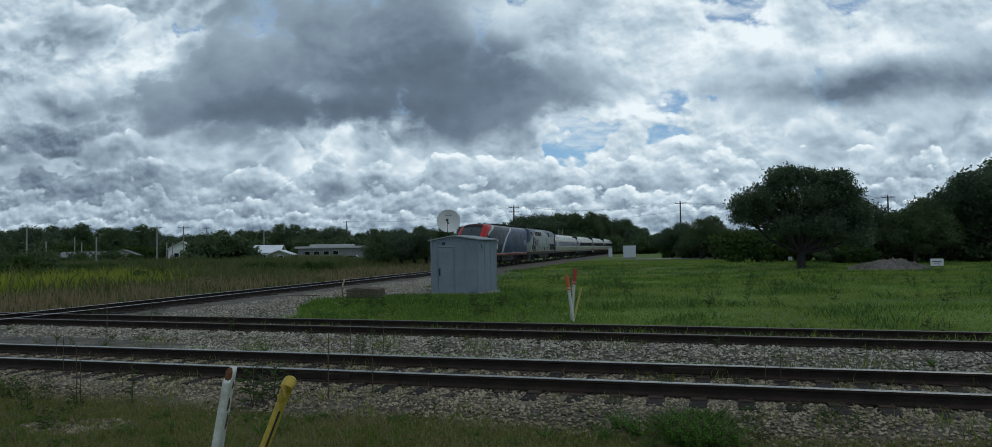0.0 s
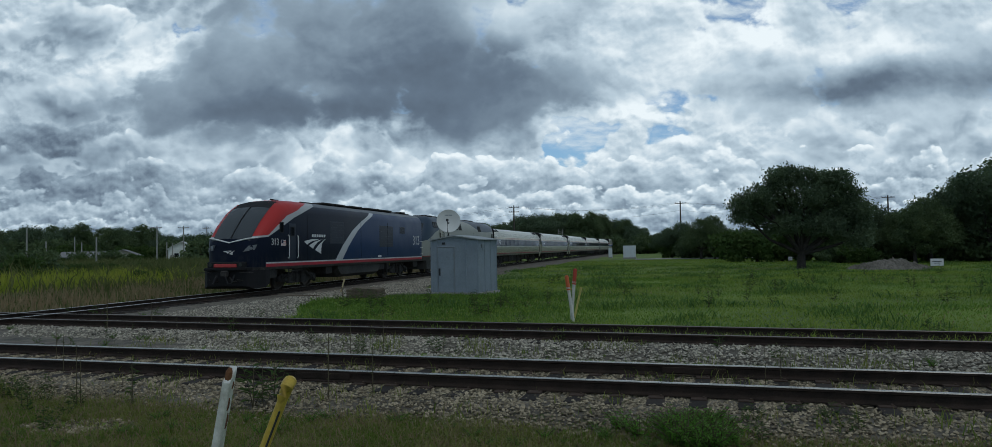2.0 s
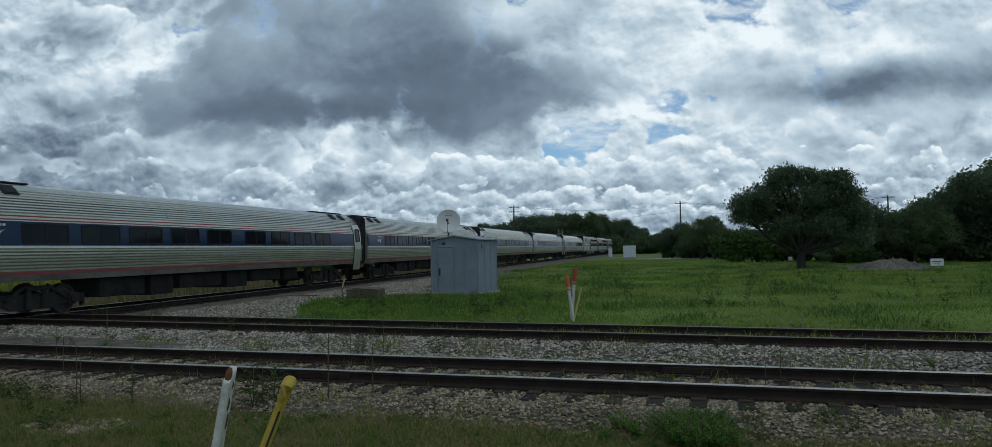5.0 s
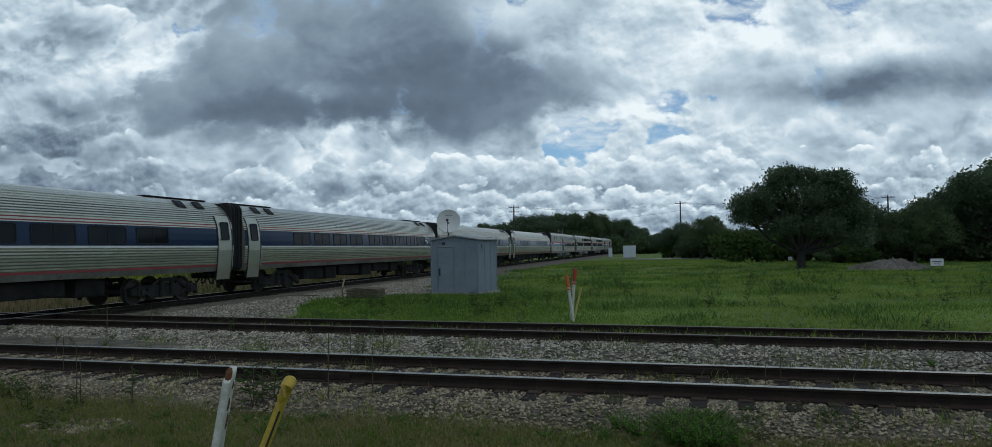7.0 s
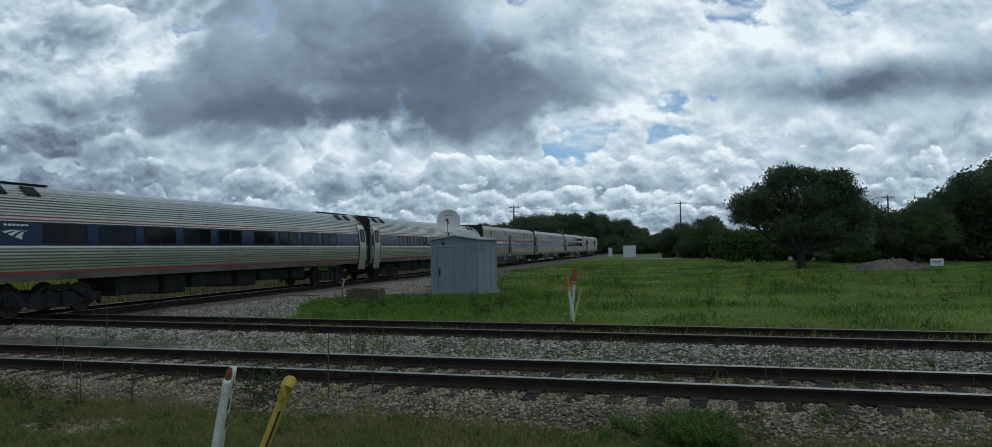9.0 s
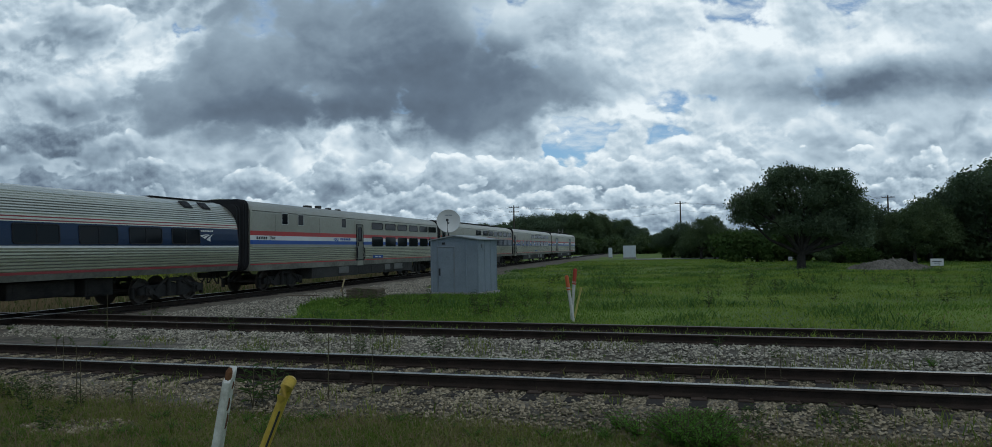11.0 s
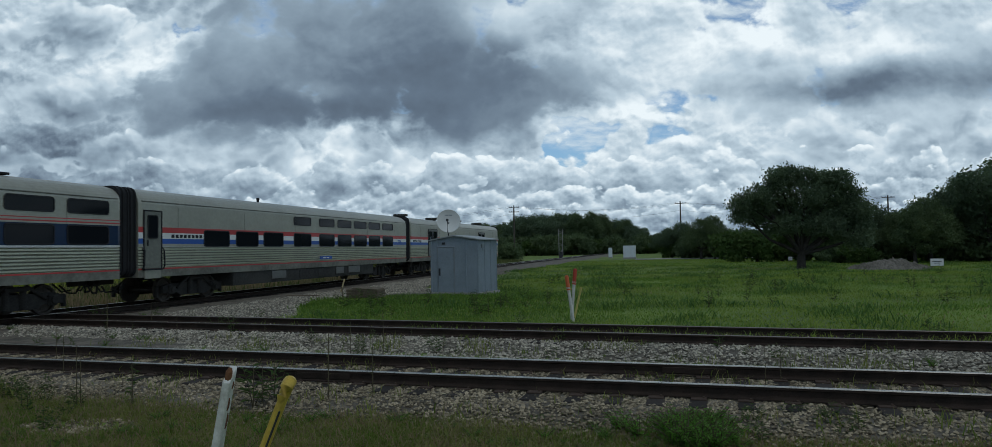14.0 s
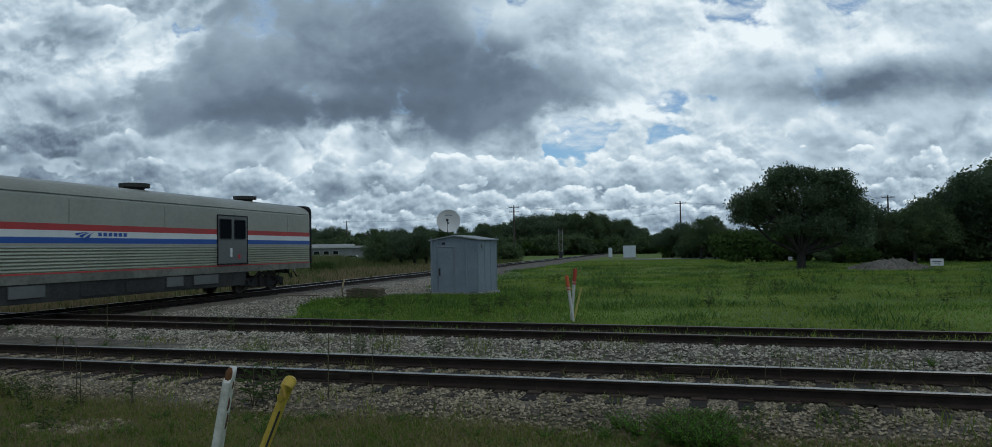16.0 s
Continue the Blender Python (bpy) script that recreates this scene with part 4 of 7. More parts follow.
# ---- the two engines ----
def livery(name, length, paint):
    """Paint laid out along an engine: paint(N, d, z) gives the colour from metres behind the front coupler and height."""
    m = bpy.data.materials.new(name)
    m.use_nodes = True
    N = Nodes(m.node_tree)
    bsdf = m.node_tree.nodes["Principled BSDF"]
    at = N.n("ShaderNodeTexCoord", 3)
    x, y, z = N.split(at)
    d = N.math("SUBTRACT", length / 2, x)
    colour = paint(N, d, z)
    dirt = N.noise(at, 0.9, 5.0, 0.6)
    streak = N.noise(N.vmath("MULTIPLY", at, (3.0, 1.0, 0.35)), 3.0, 4.0, 0.6)
    low = N.step(z, 0.9, 2.0, 0.40, 0.02)
    colour = N.mix(N.math("MULTIPLY", N.step(N.math("MULTIPLY_ADD", streak, 0.5, N.math("MULTIPLY", dirt, 0.5)), 0.42, 0.62), low), colour, (0.085, 0.08, 0.072))
    m.node_tree.links.new(colour, bsdf.inputs["Base Color"])
    m.node_tree.links.new(N.math("MULTIPLY_ADD", dirt, 0.25, 0.22), bsdf.inputs["Roughness"])
    bsdf.inputs["Specular IOR Level"].default_value = 0.07
    m.node_tree.links.new(N.n("ShaderNodeBump", 0, Strength=0.05, Distance=0.02, Height=streak), bsdf.inputs["Normal"])
    return m


def ramp_line(N, v, span, points, reach):
    """A bent line as a function of v: points (v, value), values up to reach."""
    node = N.t.nodes.new("ShaderNodeValToRGB")
    els = node.color_ramp.elements
    pts = [(p / span, q / reach) for p, q in points]
    els[0].position, els[0].color = pts[0][0], (pts[0][1],) * 3 + (1,)
    els[1].position, els[1].color = pts[-1][0], (pts[-1][1],) * 3 + (1,)
    for p, q in pts[1:-1]:
        els.new(p).color = (q, q, q, 1)
    N.t.links.new(N.math("DIVIDE", v, span), node.inputs[0])
    return N.math("MULTIPLY", node.outputs[0], reach)


def above(N, a, b, soft=0.012):
    return N.math("DIVIDE", N.math("ADD", N.math("SUBTRACT", a, b), soft), 2 * soft, clamp=True)


def lead_paint(N, d, z):
    left = ramp_line(N, z, 5, [(1.3, 7.62), (2.1, 8.5), (2.95, 9.75), (3.5, 10.9), (4.03, 12.36)], 20)
    right = ramp_line(N, z, 5, [(1.3, 8.43), (2.1, 9.3), (2.95, 10.45), (3.5, 11.55), (4.03, 12.95)], 20)
    c = N.mix(above(N, d, left), (0.0060, 0.0100, 0.022), (0.50, 0.51, 0.52))
    c = N.mix(above(N, d, right), c, (0.008, 0.030, 0.092))
    roof = N.math("MULTIPLY", above(N, z, 4.08), above(N, d, 4.4))
    c = N.mix(roof, c, (0.13, 0.135, 0.14))
    silver = ramp_line(N, d, 10, [(0.3, 2.42), (1.2, 2.50), (2.0, 2.88), (3.3, 3.45), (4.6, 3.86), (5.6, 4.12), (6.6, 4.6)], 5)
    red = ramp_line(N, d, 10, [(0.3, 2.50), (1.2, 2.58), (2.0, 3.12), (2.65, 3.52), (3.6, 3.80), (4.3, 4.05), (5.6, 4.36), (6.2, 4.7)], 5)
    c = N.mix(above(N, z, silver), c, (0.42, 0.42, 0.42))
    c = N.mix(above(N, z, red), c, (0.42, 0.042, 0.040))
    back = above(N, d, 1.05)
    c = N.mix(N.math("MULTIPLY", back, above(N, 1.335, z)), c, (0.60, 0.60, 0.59))
    c = N.mix(N.math("MULTIPLY", back, above(N, 1.27, z)), c, (0.44, 0.040, 0.060))
    return N.mix(above(N, 1.125, z), c, (0.03, 0.03, 0.03))


def second_paint(N, d, z):
    cab = ramp_line(N, d, 25, [(0.2, 2.42), (1.0, 2.52), (2.5, 3.12), (3.7, 3.42), (5.0, 3.95), (6.5, 4.22), (11.0, 4.24), (12.0, 4.10), (15.6, 3.42), (18.0, 3.40), (21.0, 3.55)], 5)
    c = N.mix(above(N, z, cab), (0.275, 0.284, 0.255), (0.050, 0.070, 0.100))
    c = N.mix(above(N, z, 4.27), c, (0.07, 0.075, 0.085))
    c = N.mix(above(N, 1.345, z), c, (0.30, 0.045, 0.045))
    return N.mix(above(N, 1.295, z), c, (0.055, 0.055, 0.052))


LEAD_PAINT = livery("navy_and_red_livery", 21.8, lead_paint)
SECOND_PAINT = livery("silver_and_blue_livery", 21.03, second_paint)
WINDSHIELD = glass("windshield_glass", (0.045, 0.050, 0.054), 0.05, 0.4)
HEADLIGHT = glass("headlight_lens", (0.16, 0.17, 0.18), 0.1)
NUMBER_WHITE = surface("painted_white_numeral", (0.66, 0.66, 0.65), 0.5, scale=4.0, fine=30.0, bump=0.0)
NUMBER_NAVY = surface("painted_navy_numeral", (0.020, 0.035, 0.075), 0.5, scale=4.0, fine=30.0, bump=0.0)
BLACK_GRILLE = surface("black_grille", (0.012, 0.012, 0.013), 0.7, scale=4.0, fine=30.0)


class Hull:
    """An engine's shell as rings whose width, shoulder and crown change along its length."""

    def __init__(self, length, width, shoulder, crown, floor, shape, back):
        self.L, self.w, self.s, self.c, self.floor, self.shape, self.back = length, width, shoulder, crown, floor, shape, back

    def ring(self, d):
        w = float(np.interp(d, *zip(*self.w)))
        s = float(np.interp(d, *zip(*self.s)))
        c = float(np.interp(d, *zip(*self.c)))
        half = [(w * 0.985, self.floor), (w, self.floor + 0.1), (w, (self.floor + s) / 2), (w, s)] + [(w * a, s + (c - s) * b) for a, b in self.shape]
        return [(-y, z) for y, z in half] + [(y, z) for y, z in reversed(half[:-1])]

    def skin(self, g, slot=0):
        ds = sorted({p[0] for q in (self.w, self.s, self.c) for p in q} | {self.back})
        fine = []
        for a, b in zip(ds, ds[1:]):
            n = max(1, int((b - a) / 0.25)) if b < 4 else 1
            fine += [a + (b - a) * k / n for k in range(n)]
        fine.append(ds[-1])
        g.rings([[(self.L / 2 - d, y, z) for y, z in self.ring(d)] for d in fine], slot, True, True)
        return g

    def top(self, d, y):
        r = self.ring(d)
        half = [p for p in r[len(r) // 2:]]
        ys, zs = [p[0] for p in half], [p[1] for p in half]
        return float(np.interp(abs(y), ys[:len(ys) - 4], zs[:len(zs) - 4]))


def front_glass(hull, d0, d1, w0, w1, lift=0.02, rows=6, cols=9, y_mid=0.0):
    g = Geo()
    up, dn = [], []
    for i in range(rows + 1):
        d = d0 + (d1 - d0) * i / rows
        w = w0 + (w1 - w0) * i / rows
        ys = [y_mid + w * (2 * j / cols - 1) for j in range(cols + 1)]
        up.append([(hull.L / 2 - d + lift * 0.7, y, hull.top(d, y) + lift) for y in ys])
    g.rings(up, 0, False, False)
    g.rings([[(x - 0.03, y, z - 0.03) for x, y, z in r] for r in up], 0, False, False)
    return g


def louvre_panel(car, x, z0, z1, w, y, tilt=0.0, name="grille", slats=7, mat=BLACK_GRILLE):
    p = part(name, Geo().box((0, 0, (z1 - z0) / 2), (w, 0.03, z1 - z0), 0, 0.006), mat, car, "", pose(x - w / 2, y, z0, tilt))
    for k in range(slats):
        part("slat", Geo().box((0, 0.02, (k + 0.5) * (z1 - z0) / slats), (w * 0.94, 0.02, 0.02), 0, 0.004), (BLACK_GRILLE if tilt else UNDER) if mat == BLACK_GRILLE else mat, p)
    return p


def ladder(car, x, y, z0, z1, w, n, mat):
    lad = part("ladder", Geo().box((-w / 2, 0, (z0 + z1) / 2), (0.035, 0.05, z1 - z0), 0, 0.008).box((w / 2, 0, (z0 + z1) / 2), (0.035, 0.05, z1 - z0), 0, 0.008), mat, car, "", pose(x, y, 0))
    for k in range(n):
        part("rung", Geo().box((0, 0.01, z0 + 0.05 + (z1 - z0 - 0.1) * k / max(1, n - 1)), (w, 0.10, 0.03), 0, 0.006), mat, lad)


def lead_engine():
    L = 21.8
    X = lambda d: L / 2 - d
    car = thing("diesel_locomotive", "dark blue streamlined diesel locomotive with a red cab top", "locomotive", None, "engines of the train")
    hull = Hull(L, [(0.28, 0.80), (0.38, 1.08), (0.6, 1.26), (1.2, 1.42), (1.9, 1.49), (3.0, 1.52), (21.2, 1.52), (21.4, 1.46)],
                [(0.28, 1.9), (0.6, 2.30), (1.2, 2.72), (1.9, 3.22), (2.5, 3.55), (3.2, 3.68), (21.4, 3.68)],
                [(0.28, 2.25), (0.6, 2.62), (1.2, 3.26), (1.9, 3.86), (2.5, 4.20), (3.2, 4.33), (4.5, 4.37), (21.4, 4.37)],
                1.0, [(0.97, 0.30), (0.88, 0.60), (0.70, 0.84), (0.42, 0.96), (0.0, 1.0)], 21.4)
    part("body", hull.skin(Geo()), LEAD_PAINT, car, "", None, True)
    part("windshield", front_glass(hull, 0.42, 2.02, 0.98, 1.0), WINDSHIELD, car, "large raked dark windshield", None, True)
    part("windshield_brow", front_glass(hull, 2.04, 2.9, 0.98, 0.90, 0.012), RUBBER, car, "dark panel above the windshield", None, True)
    part("windshield_pillar", Geo().tube([(X(d) + 0.03, 0, hull.top(d, 0) + 0.03) for d in (0.45, 1.2, 1.7, 2.02)], 0.02, 6), RUBBER, car)
    for s in (-1, 1):
        g = Geo()
        g.tube([(X(0.30), 0, 2.24), (X(0.34), s * 0.4, 2.33), (X(0.44), s * 0.85, 2.42), (X(0.66), s * 1.24, 2.46)], 0.035, 6)
        part("nose_stripe", g, WHITE_LINE, car, "white line under the windshield")
        lamp = part("headlight", Geo().plate([(-0.30, -0.12), (0.20, -0.04), (0.32, 0.20), (-0.06, 0.14)], "x", -0.05, 0.05), HEADLIGHT, car, "", pose(X(0.40), s * 0.98, 1.95, 0, 0, s * 32))
        g = Geo().tube([(0.0, 0, 0), (0.06, 0, 0)], 0.07, 10)
        part("lens", g, HEADLIGHT, lamp, "", pose(0.03, s * 0.05, 0.03))
    emblem(car, X(0.265), 1.80, -0.28, 0.60, WHITE_LINE, -90)
    # pilot and front gear
    g = Geo()
    g.rings([[(X(d), y, z) for y, z in ((-w, 1.0), (-w, lo), (w, lo), (w, 1.0))] for d, w, lo in ((0.10, 1.0, 0.30), (0.35, 1.30, 0.18), (0.9, 1.45, 0.22), (1.25, 1.45, 0.40))], 0, True, True)
    part("pilot", g, BLACK_GRILLE, car, "black pilot plow under the nose")
    part("anticlimber", Geo().box((X(0.22), 0, 1.06), (0.5, 2.2, 0.14), 0, 0.03), BLACK_GRILLE, car)
    part("red_plate", Geo().box((X(-0.02), 0, 1.22), (0.04, 1.15, 0.15), 0, 0.015), RED_LINE, car, "red plate between white lines on the pilot")
    part("front_beam", Geo().box((X(0.12), 0, 1.24), (0.24, 1.9, 0.30), 0, 0.04), BLACK_GRILLE, car)
    for s in (-1, 1):
        part("ditch_light", Geo().tube([(X(0.14), s * 0.76, 1.26), (X(-0.015), s * 0.76, 1.26)], [0.08, 0.085], 12), WINDSHIELD, car)
        part("hand_rail", Geo().tube([(X(0.05), s * 0.75, 0.9), (X(-0.12), s * 0.8, 0.92), (X(-0.12), s * 1.25, 0.92), (X(0.15), s * 1.3, 0.9)], 0.018, 6), UNDER, car)
        part("hose", Geo().tube([(X(0.0), s * 0.45, 0.8), (X(-0.25), s * 0.47, 0.45), (X(-0.35), s * 0.36, 0.42), (X(-0.3), s * 0.2, 0.75)], 0.035, 6), RUBBER, car)
    coupler_part(car, X(0.25), 1)
    coupler_part(car, X(L - 0.45), -1)
    # the side towards the field
    y = 1.523
    text_part(car, "313", X(1.30), 2.12, 1.500, 0.44, NUMBER_WHITE)
    text_part(car, "313", X(19.40), 2.16, y, 0.92, NUMBER_WHITE)
    text_bars(car, X(5.0), 2.60, y, 1.5, 0.14, NUMBER_WHITE, 6)
    emblem(car, X(4.25), 2.09, y, 2.25, NUMBER_WHITE)
    flag = part("flag_panel", Geo().box((0, 0, 0), (0.42, 0.008, 0.28)), WHITE_LINE, car, "small painted flag in plain stripes", pose(X(2.35), 1.505, 2.22))
    for k in range(3):
        part("flag_stripe", Geo().box((0, 0.006, -0.10 + 0.09 * k), (0.42, 0.006, 0.035)), RED_LINE, flag)
    part("flag_field", Geo().box((0.12, 0.008, 0.06), (0.16, 0.008, 0.13)), BLUE_BAND, flag)
    window_part(car, 2.02, 0.34, 2.70, 3.20, 1.505, L, 0.04, RUBBER, 0.0, "cab_window")
    door = part("door", Geo().box((0, 0, 2.28), (0.62, 0.03, 1.75), 0, 0.01), LEAD_DOOR, car, "", pose(X(3.12), y - 0.008, 0))
    window_part(door, -0.17, 0.34, 2.55, 3.0, 0.02, 0.0, 0.05, RUBBER, 0.0, "door_window")
    for e in (-0.42, 0.42):
        part("grab_rail", Geo().tube([(e, 0.03, 1.5), (e, 0.09, 1.55), (e, 0.09, 2.55), (e, 0.03, 2.6)], 0.022, 6), WHITE_LINE, door, "white vertical grab rail")
    ladder(car, X(3.12), 1.45, 0.30, 1.20, 0.5, 4, UNDER)
    for d, w in ((4.6, 0.03), (10.9, 0.02), (14.9, 0.02)):
        part("panel_seam", Geo().box((0, 0, 2.45), (w, 0.012, 2.2)), BLACK_GRILLE, car, "", pose(X(d), y - 0.002, 0))
    for d, w, z0, z1 in ((7.0, 1.7, 2.2, 3.4), (13.6, 2.2, 2.0, 3.35), (17.0, 0.9, 2.9, 3.35)):
        louvre_panel(car, X(d), z0, z1, w, y - 0.016, name="side_grille", slats=9, mat=LEAD_DOOR)
    part("builder_plate", Geo().box((0, 0, 0), (0.5, 0.01, 0.12)), NUMBER_WHITE, car, "", pose(X(13.6), y + 0.004, 1.44))
    # roof gear
    part("roof_walkway", Geo().box((X(13.2), 0.62, 4.34), (15.5, 0.12, 0.10), 0, 0.02), UNDER, car)
    for d, w in ((8.25, 1.3), (9.7, 1.2), (11.7, 1.8), (15.2, 4.2), (19.4, 0.8)):
        part("roof_hatch", Geo().box((0, 0.25, 4.42), (w, 1.2, 0.10), 0, 0.03), UNDER, car, "", pose(X(d), 0, 0))
    part("horn", Geo().tube([(X(3.7), 0.3, 4.37), (X(3.2), 0.3, 4.37)], [0.02, 0.04], 8).box((X(3.6), 0.3, 4.32), (0.2, 0.3, 0.12), 0, 0.02), UNDER, car)
    # underfloor
    g = Geo()
    g.rings([[(X(d), yy, z) for yy, z in ((-1.40, 1.05), (-1.40, lo + 0.15), (-1.15, lo), (1.15, lo), (1.40, lo + 0.15), (1.40, 1.05))] for d, lo in ((8.1, 0.75), (8.5, 0.36), (13.6, 0.36), (13.9, 0.75))], 0, True, True)
    part("fuel_tank", g, SKIRT, car, "long dark grey fuel tank")
    part("underframe", Geo().box((0, 0, 1.03), (20.6, 2.7, 0.14), 0, 0.02), UNDER, car)
    for d, w in ((7.2, 0.7), (14.3, 0.8), (15.3, 0.4), (20.3, 0.8), (1.7, 0.6)):
        part("equipment_case", Geo().box((0, 1.0, 0.80), (w, 0.7, 0.42), 0, 0.03), UNDER, car, "", pose(X(d), 0, 0))
    make_truck(car, X(4.35), 2.75, 0.508, True)
    make_truck(car, X(17.45), 2.75, 0.508, True)
    for k in range(3):
        part("rear_grab_iron", Geo().tube([(0, 0, 0), (0, 0.05, 0), (-0.4, 0.05, 0), (-0.4, 0, 0)], 0.014, 5), WHITE_LINE, car, "", pose(X(20.9), 1.51, 1.5 + 0.45 * k))
    diaphragm = Geo().box((X(21.55), 0, 2.3), (0.3, 1.2, 2.2), 0, 0.05)
    part("rear_door", diaphragm, RUBBER, car)
    return car


LEAD_DOOR = surface("navy_door", (0.012, 0.018, 0.036), 0.35, dark=(0.02, 0.024, 0.034), scale=2.0, fine=20.0, bump=0.03)


def second_engine():
    L = 21.03
    X = lambda d: L / 2 - d
    car = thing("diesel_locomotive", "silver and slate-blue diesel locomotive with a slab nose", "locomotive", None, "engines of the train")
    hull = Hull(L, [(0.35, 1.16), (0.45, 1.24), (1.2, 1.46), (1.75, 1.53), (20.4, 1.53), (20.6, 1.48)],
                [(0.35, 2.5), (0.45, 2.62), (1.2, 3.10), (1.75, 3.36), (20.6, 3.36)],
                [(0.35, 2.72), (0.45, 2.86), (1.2, 4.02), (1.75, 4.33), (2.2, 4.38), (16.0, 4.38), (19.8, 4.30), (20.6, 4.12)],
                0.98, [(0.985, 0.12), (0.90, 0.68), (0.72, 0.93), (0.5, 1.0), (0.0, 1.01)], 20.6)
    part("body", hull.skin(Geo()), SECOND_PAINT, car, "", None, True)
    for s in (-1, 1):
        part("windshield", front_glass(hull, 0.62, 1.10, 0.48, 0.52, 0.02, 4, 4, s * 0.58), WINDSHIELD, car, "raked two-part windshield", None, True)
    y, slope = 1.535, 12.8
    for d, w in ((2.10, 0.46), (2.62, 0.52)):
        window_part(car, d, w, 3.50, 3.92, 1.475, L, 0.03, RUBBER, slope, "cab_window")
    for d, w in ((4.98, 0.74), (5.86, 0.76), (6.80, 1.66), (8.56, 1.02)):
        louvre_panel(car, X(d), 3.42, 3.98, w, 1.532, slope, "upper_grille")
    for d in (4.92, 5.78, 6.70, 8.50):
        part("grille_post", Geo().box((0, 0.01, 0.28), (0.09, 0.04, 0.60), 0, 0.006), SILVER, car, "", pose(X(d) + 0.01, 1.536, 3.42, slope))
    louvre_panel(car, X(14.85), 3.40, 3.93, 0.95, 1.535, slope, "upper_grille")
    for d, w in ((16.06, 2.02), (18.18, 2.0)):
        louvre_panel(car, X(d), 1.52, 2.36, w, y - 0.01, 0.0, "radiator_grille", 10)
    louvre_panel(car, X(2.62), 1.62, 2.22, 0.66, y - 0.01, 0.0, "side_grille", 6)
    text_part(car, "39", X(14.80), 1.78, y + 0.002, 0.98, NUMBER_NAVY)
    emblem(car, X(4.86), 2.34, y + 0.002, 2.45, NUMBER_NAVY)
    text_bars(car, X(5.45), 2.86, y + 0.002, 1.8, 0.14, NUMBER_NAVY, 6)
    door = part("door", Geo().box((0, 0, 2.30), (0.66, 0.03, 1.95), 0, 0.01), SILVER, car, "", pose(X(3.95), y, 0))
    part("door_frame", Geo().box((-0.36, 0.01, 2.3), (0.05, 0.04, 2.0)).box((0.36, 0.01, 2.3), (0.05, 0.04, 2.0)), BLACK_GRILLE, door)
    for e in (-0.46, 0.46):
        part("grab_rail", Geo().tube([(e, 0.02, 1.4), (e, 0.08, 1.45), (e, 0.08, 3.1), (e, 0.02, 3.15)], 0.025, 6), UNDER, door, "dark vertical grab rail")
    louvre_panel(car, X(3.68), 1.68, 2.05, 0.5, y + 0.012, 0.0, "door_vent", 4)
    ladder(car, X(3.95), 1.48, 0.30, 1.35, 0.5, 4, SKIRT)
    ladder(car, X(20.0), 1.48, 0.35, 1.45, 0.4, 4, SKIRT)
    for e in (0.0, 0.55):
        part("grab_rail", Geo().tube([(0, 0, 1.5), (0, 0.06, 1.55), (0, 0.06, 3.2), (0, 0, 3.25)], 0.025, 6), UNDER, car, "", pose(X(19.75 + e), y - 0.01, 0))
    part("rear_door", Geo().box((0, 0, 2.4), (0.42, 0.02, 1.7), 0, 0.006), SKIRT, car, "", pose(X(20.02), y, 0))
    for d, z in ((7.9, 1.9), (8.8, 1.75), (9.9, 1.85), (13.9, 1.85), (14.4, 1.7), (1.4, 1.85), (1.9, 2.5), (6.5, 1.5)):
        part("access_plate", Geo().box((0, 0, 0), (0.26, 0.014, 0.22), 0, 0.004), SKIRT if d != 1.9 else UNDER, car, "", pose(X(d), y, z))
    part("panel_seam", Geo().box((0, 0, 2.35), (0.016, 0.010, 1.9)), SKIRT, car, "", pose(X(13.35), y - 0.004, 0))
    part("fuel_filler", Geo().box((0, 0, 0), (0.5, 0.03, 0.5), 0, 0.01), BLACK_GRILLE, car, "", pose(X(11.4), y, 1.72))
    for d, w, z in ((2.83, 0.4, 4.44), (3.75, 0.5, 4.44), (4.9, 0.8, 4.42), (14.6, 2.4, 4.42), (18.6, 2.6, 4.33)):
        part("roof_hatch", Geo().box((0, 0.2, z), (w, 1.1, 0.10), 0, 0.03), UNDER, car, "", pose(X(d), 0, 0))
    g = Geo()
    g.rings([[(X(d), yy, z) for yy, z in ((-1.46, 1.0), (-1.46, lo), (1.46, lo), (1.46, 1.0))] for d, lo in ((0.6, 0.35), (2.0, 0.35), (2.2, 0.9))], 0, True, True)
    part("pilot", g, SKIRT, car, "grey skirt under the nose")
    g = Geo()
    g.rings([[(X(d), yy, z) for yy, z in ((-1.44, 1.0), (-1.44, lo + 0.1), (-1.2, lo), (1.2, lo), (1.44, lo + 0.1), (1.44, 1.0))] for d, lo in ((6.9, 0.85), (8.6, 0.40), (14.4, 0.40), (15.0, 0.55), (15.1, 0.9))], 0, True, True)
    part("fuel_tank", g, SKIRT, car, "dark grey fuel tank and skirt")
    part("underframe", Geo().box((0, 0, 1.0), (20.0, 2.6, 0.14), 0, 0.02), UNDER, car)
    make_truck(car, X(4.2), 2.75, 0.508, True)
    make_truck(car, X(16.85), 2.75, 0.508, True)
    coupler_part(car, X(0.35), 1)
    coupler_part(car, X(L - 0.45), -1)
    part("rear_gangway", Geo().box((X(20.8), 0, 2.4), (0.35, 1.3, 2.6), 0, 0.05), RUBBER, car)
    return car


SIGN_RIM = surface("pale_window_rim", (0.55, 0.55, 0.52), 0.5, scale=3.0, fine=20.0, bump=0.0)
TRAIN = place_train()

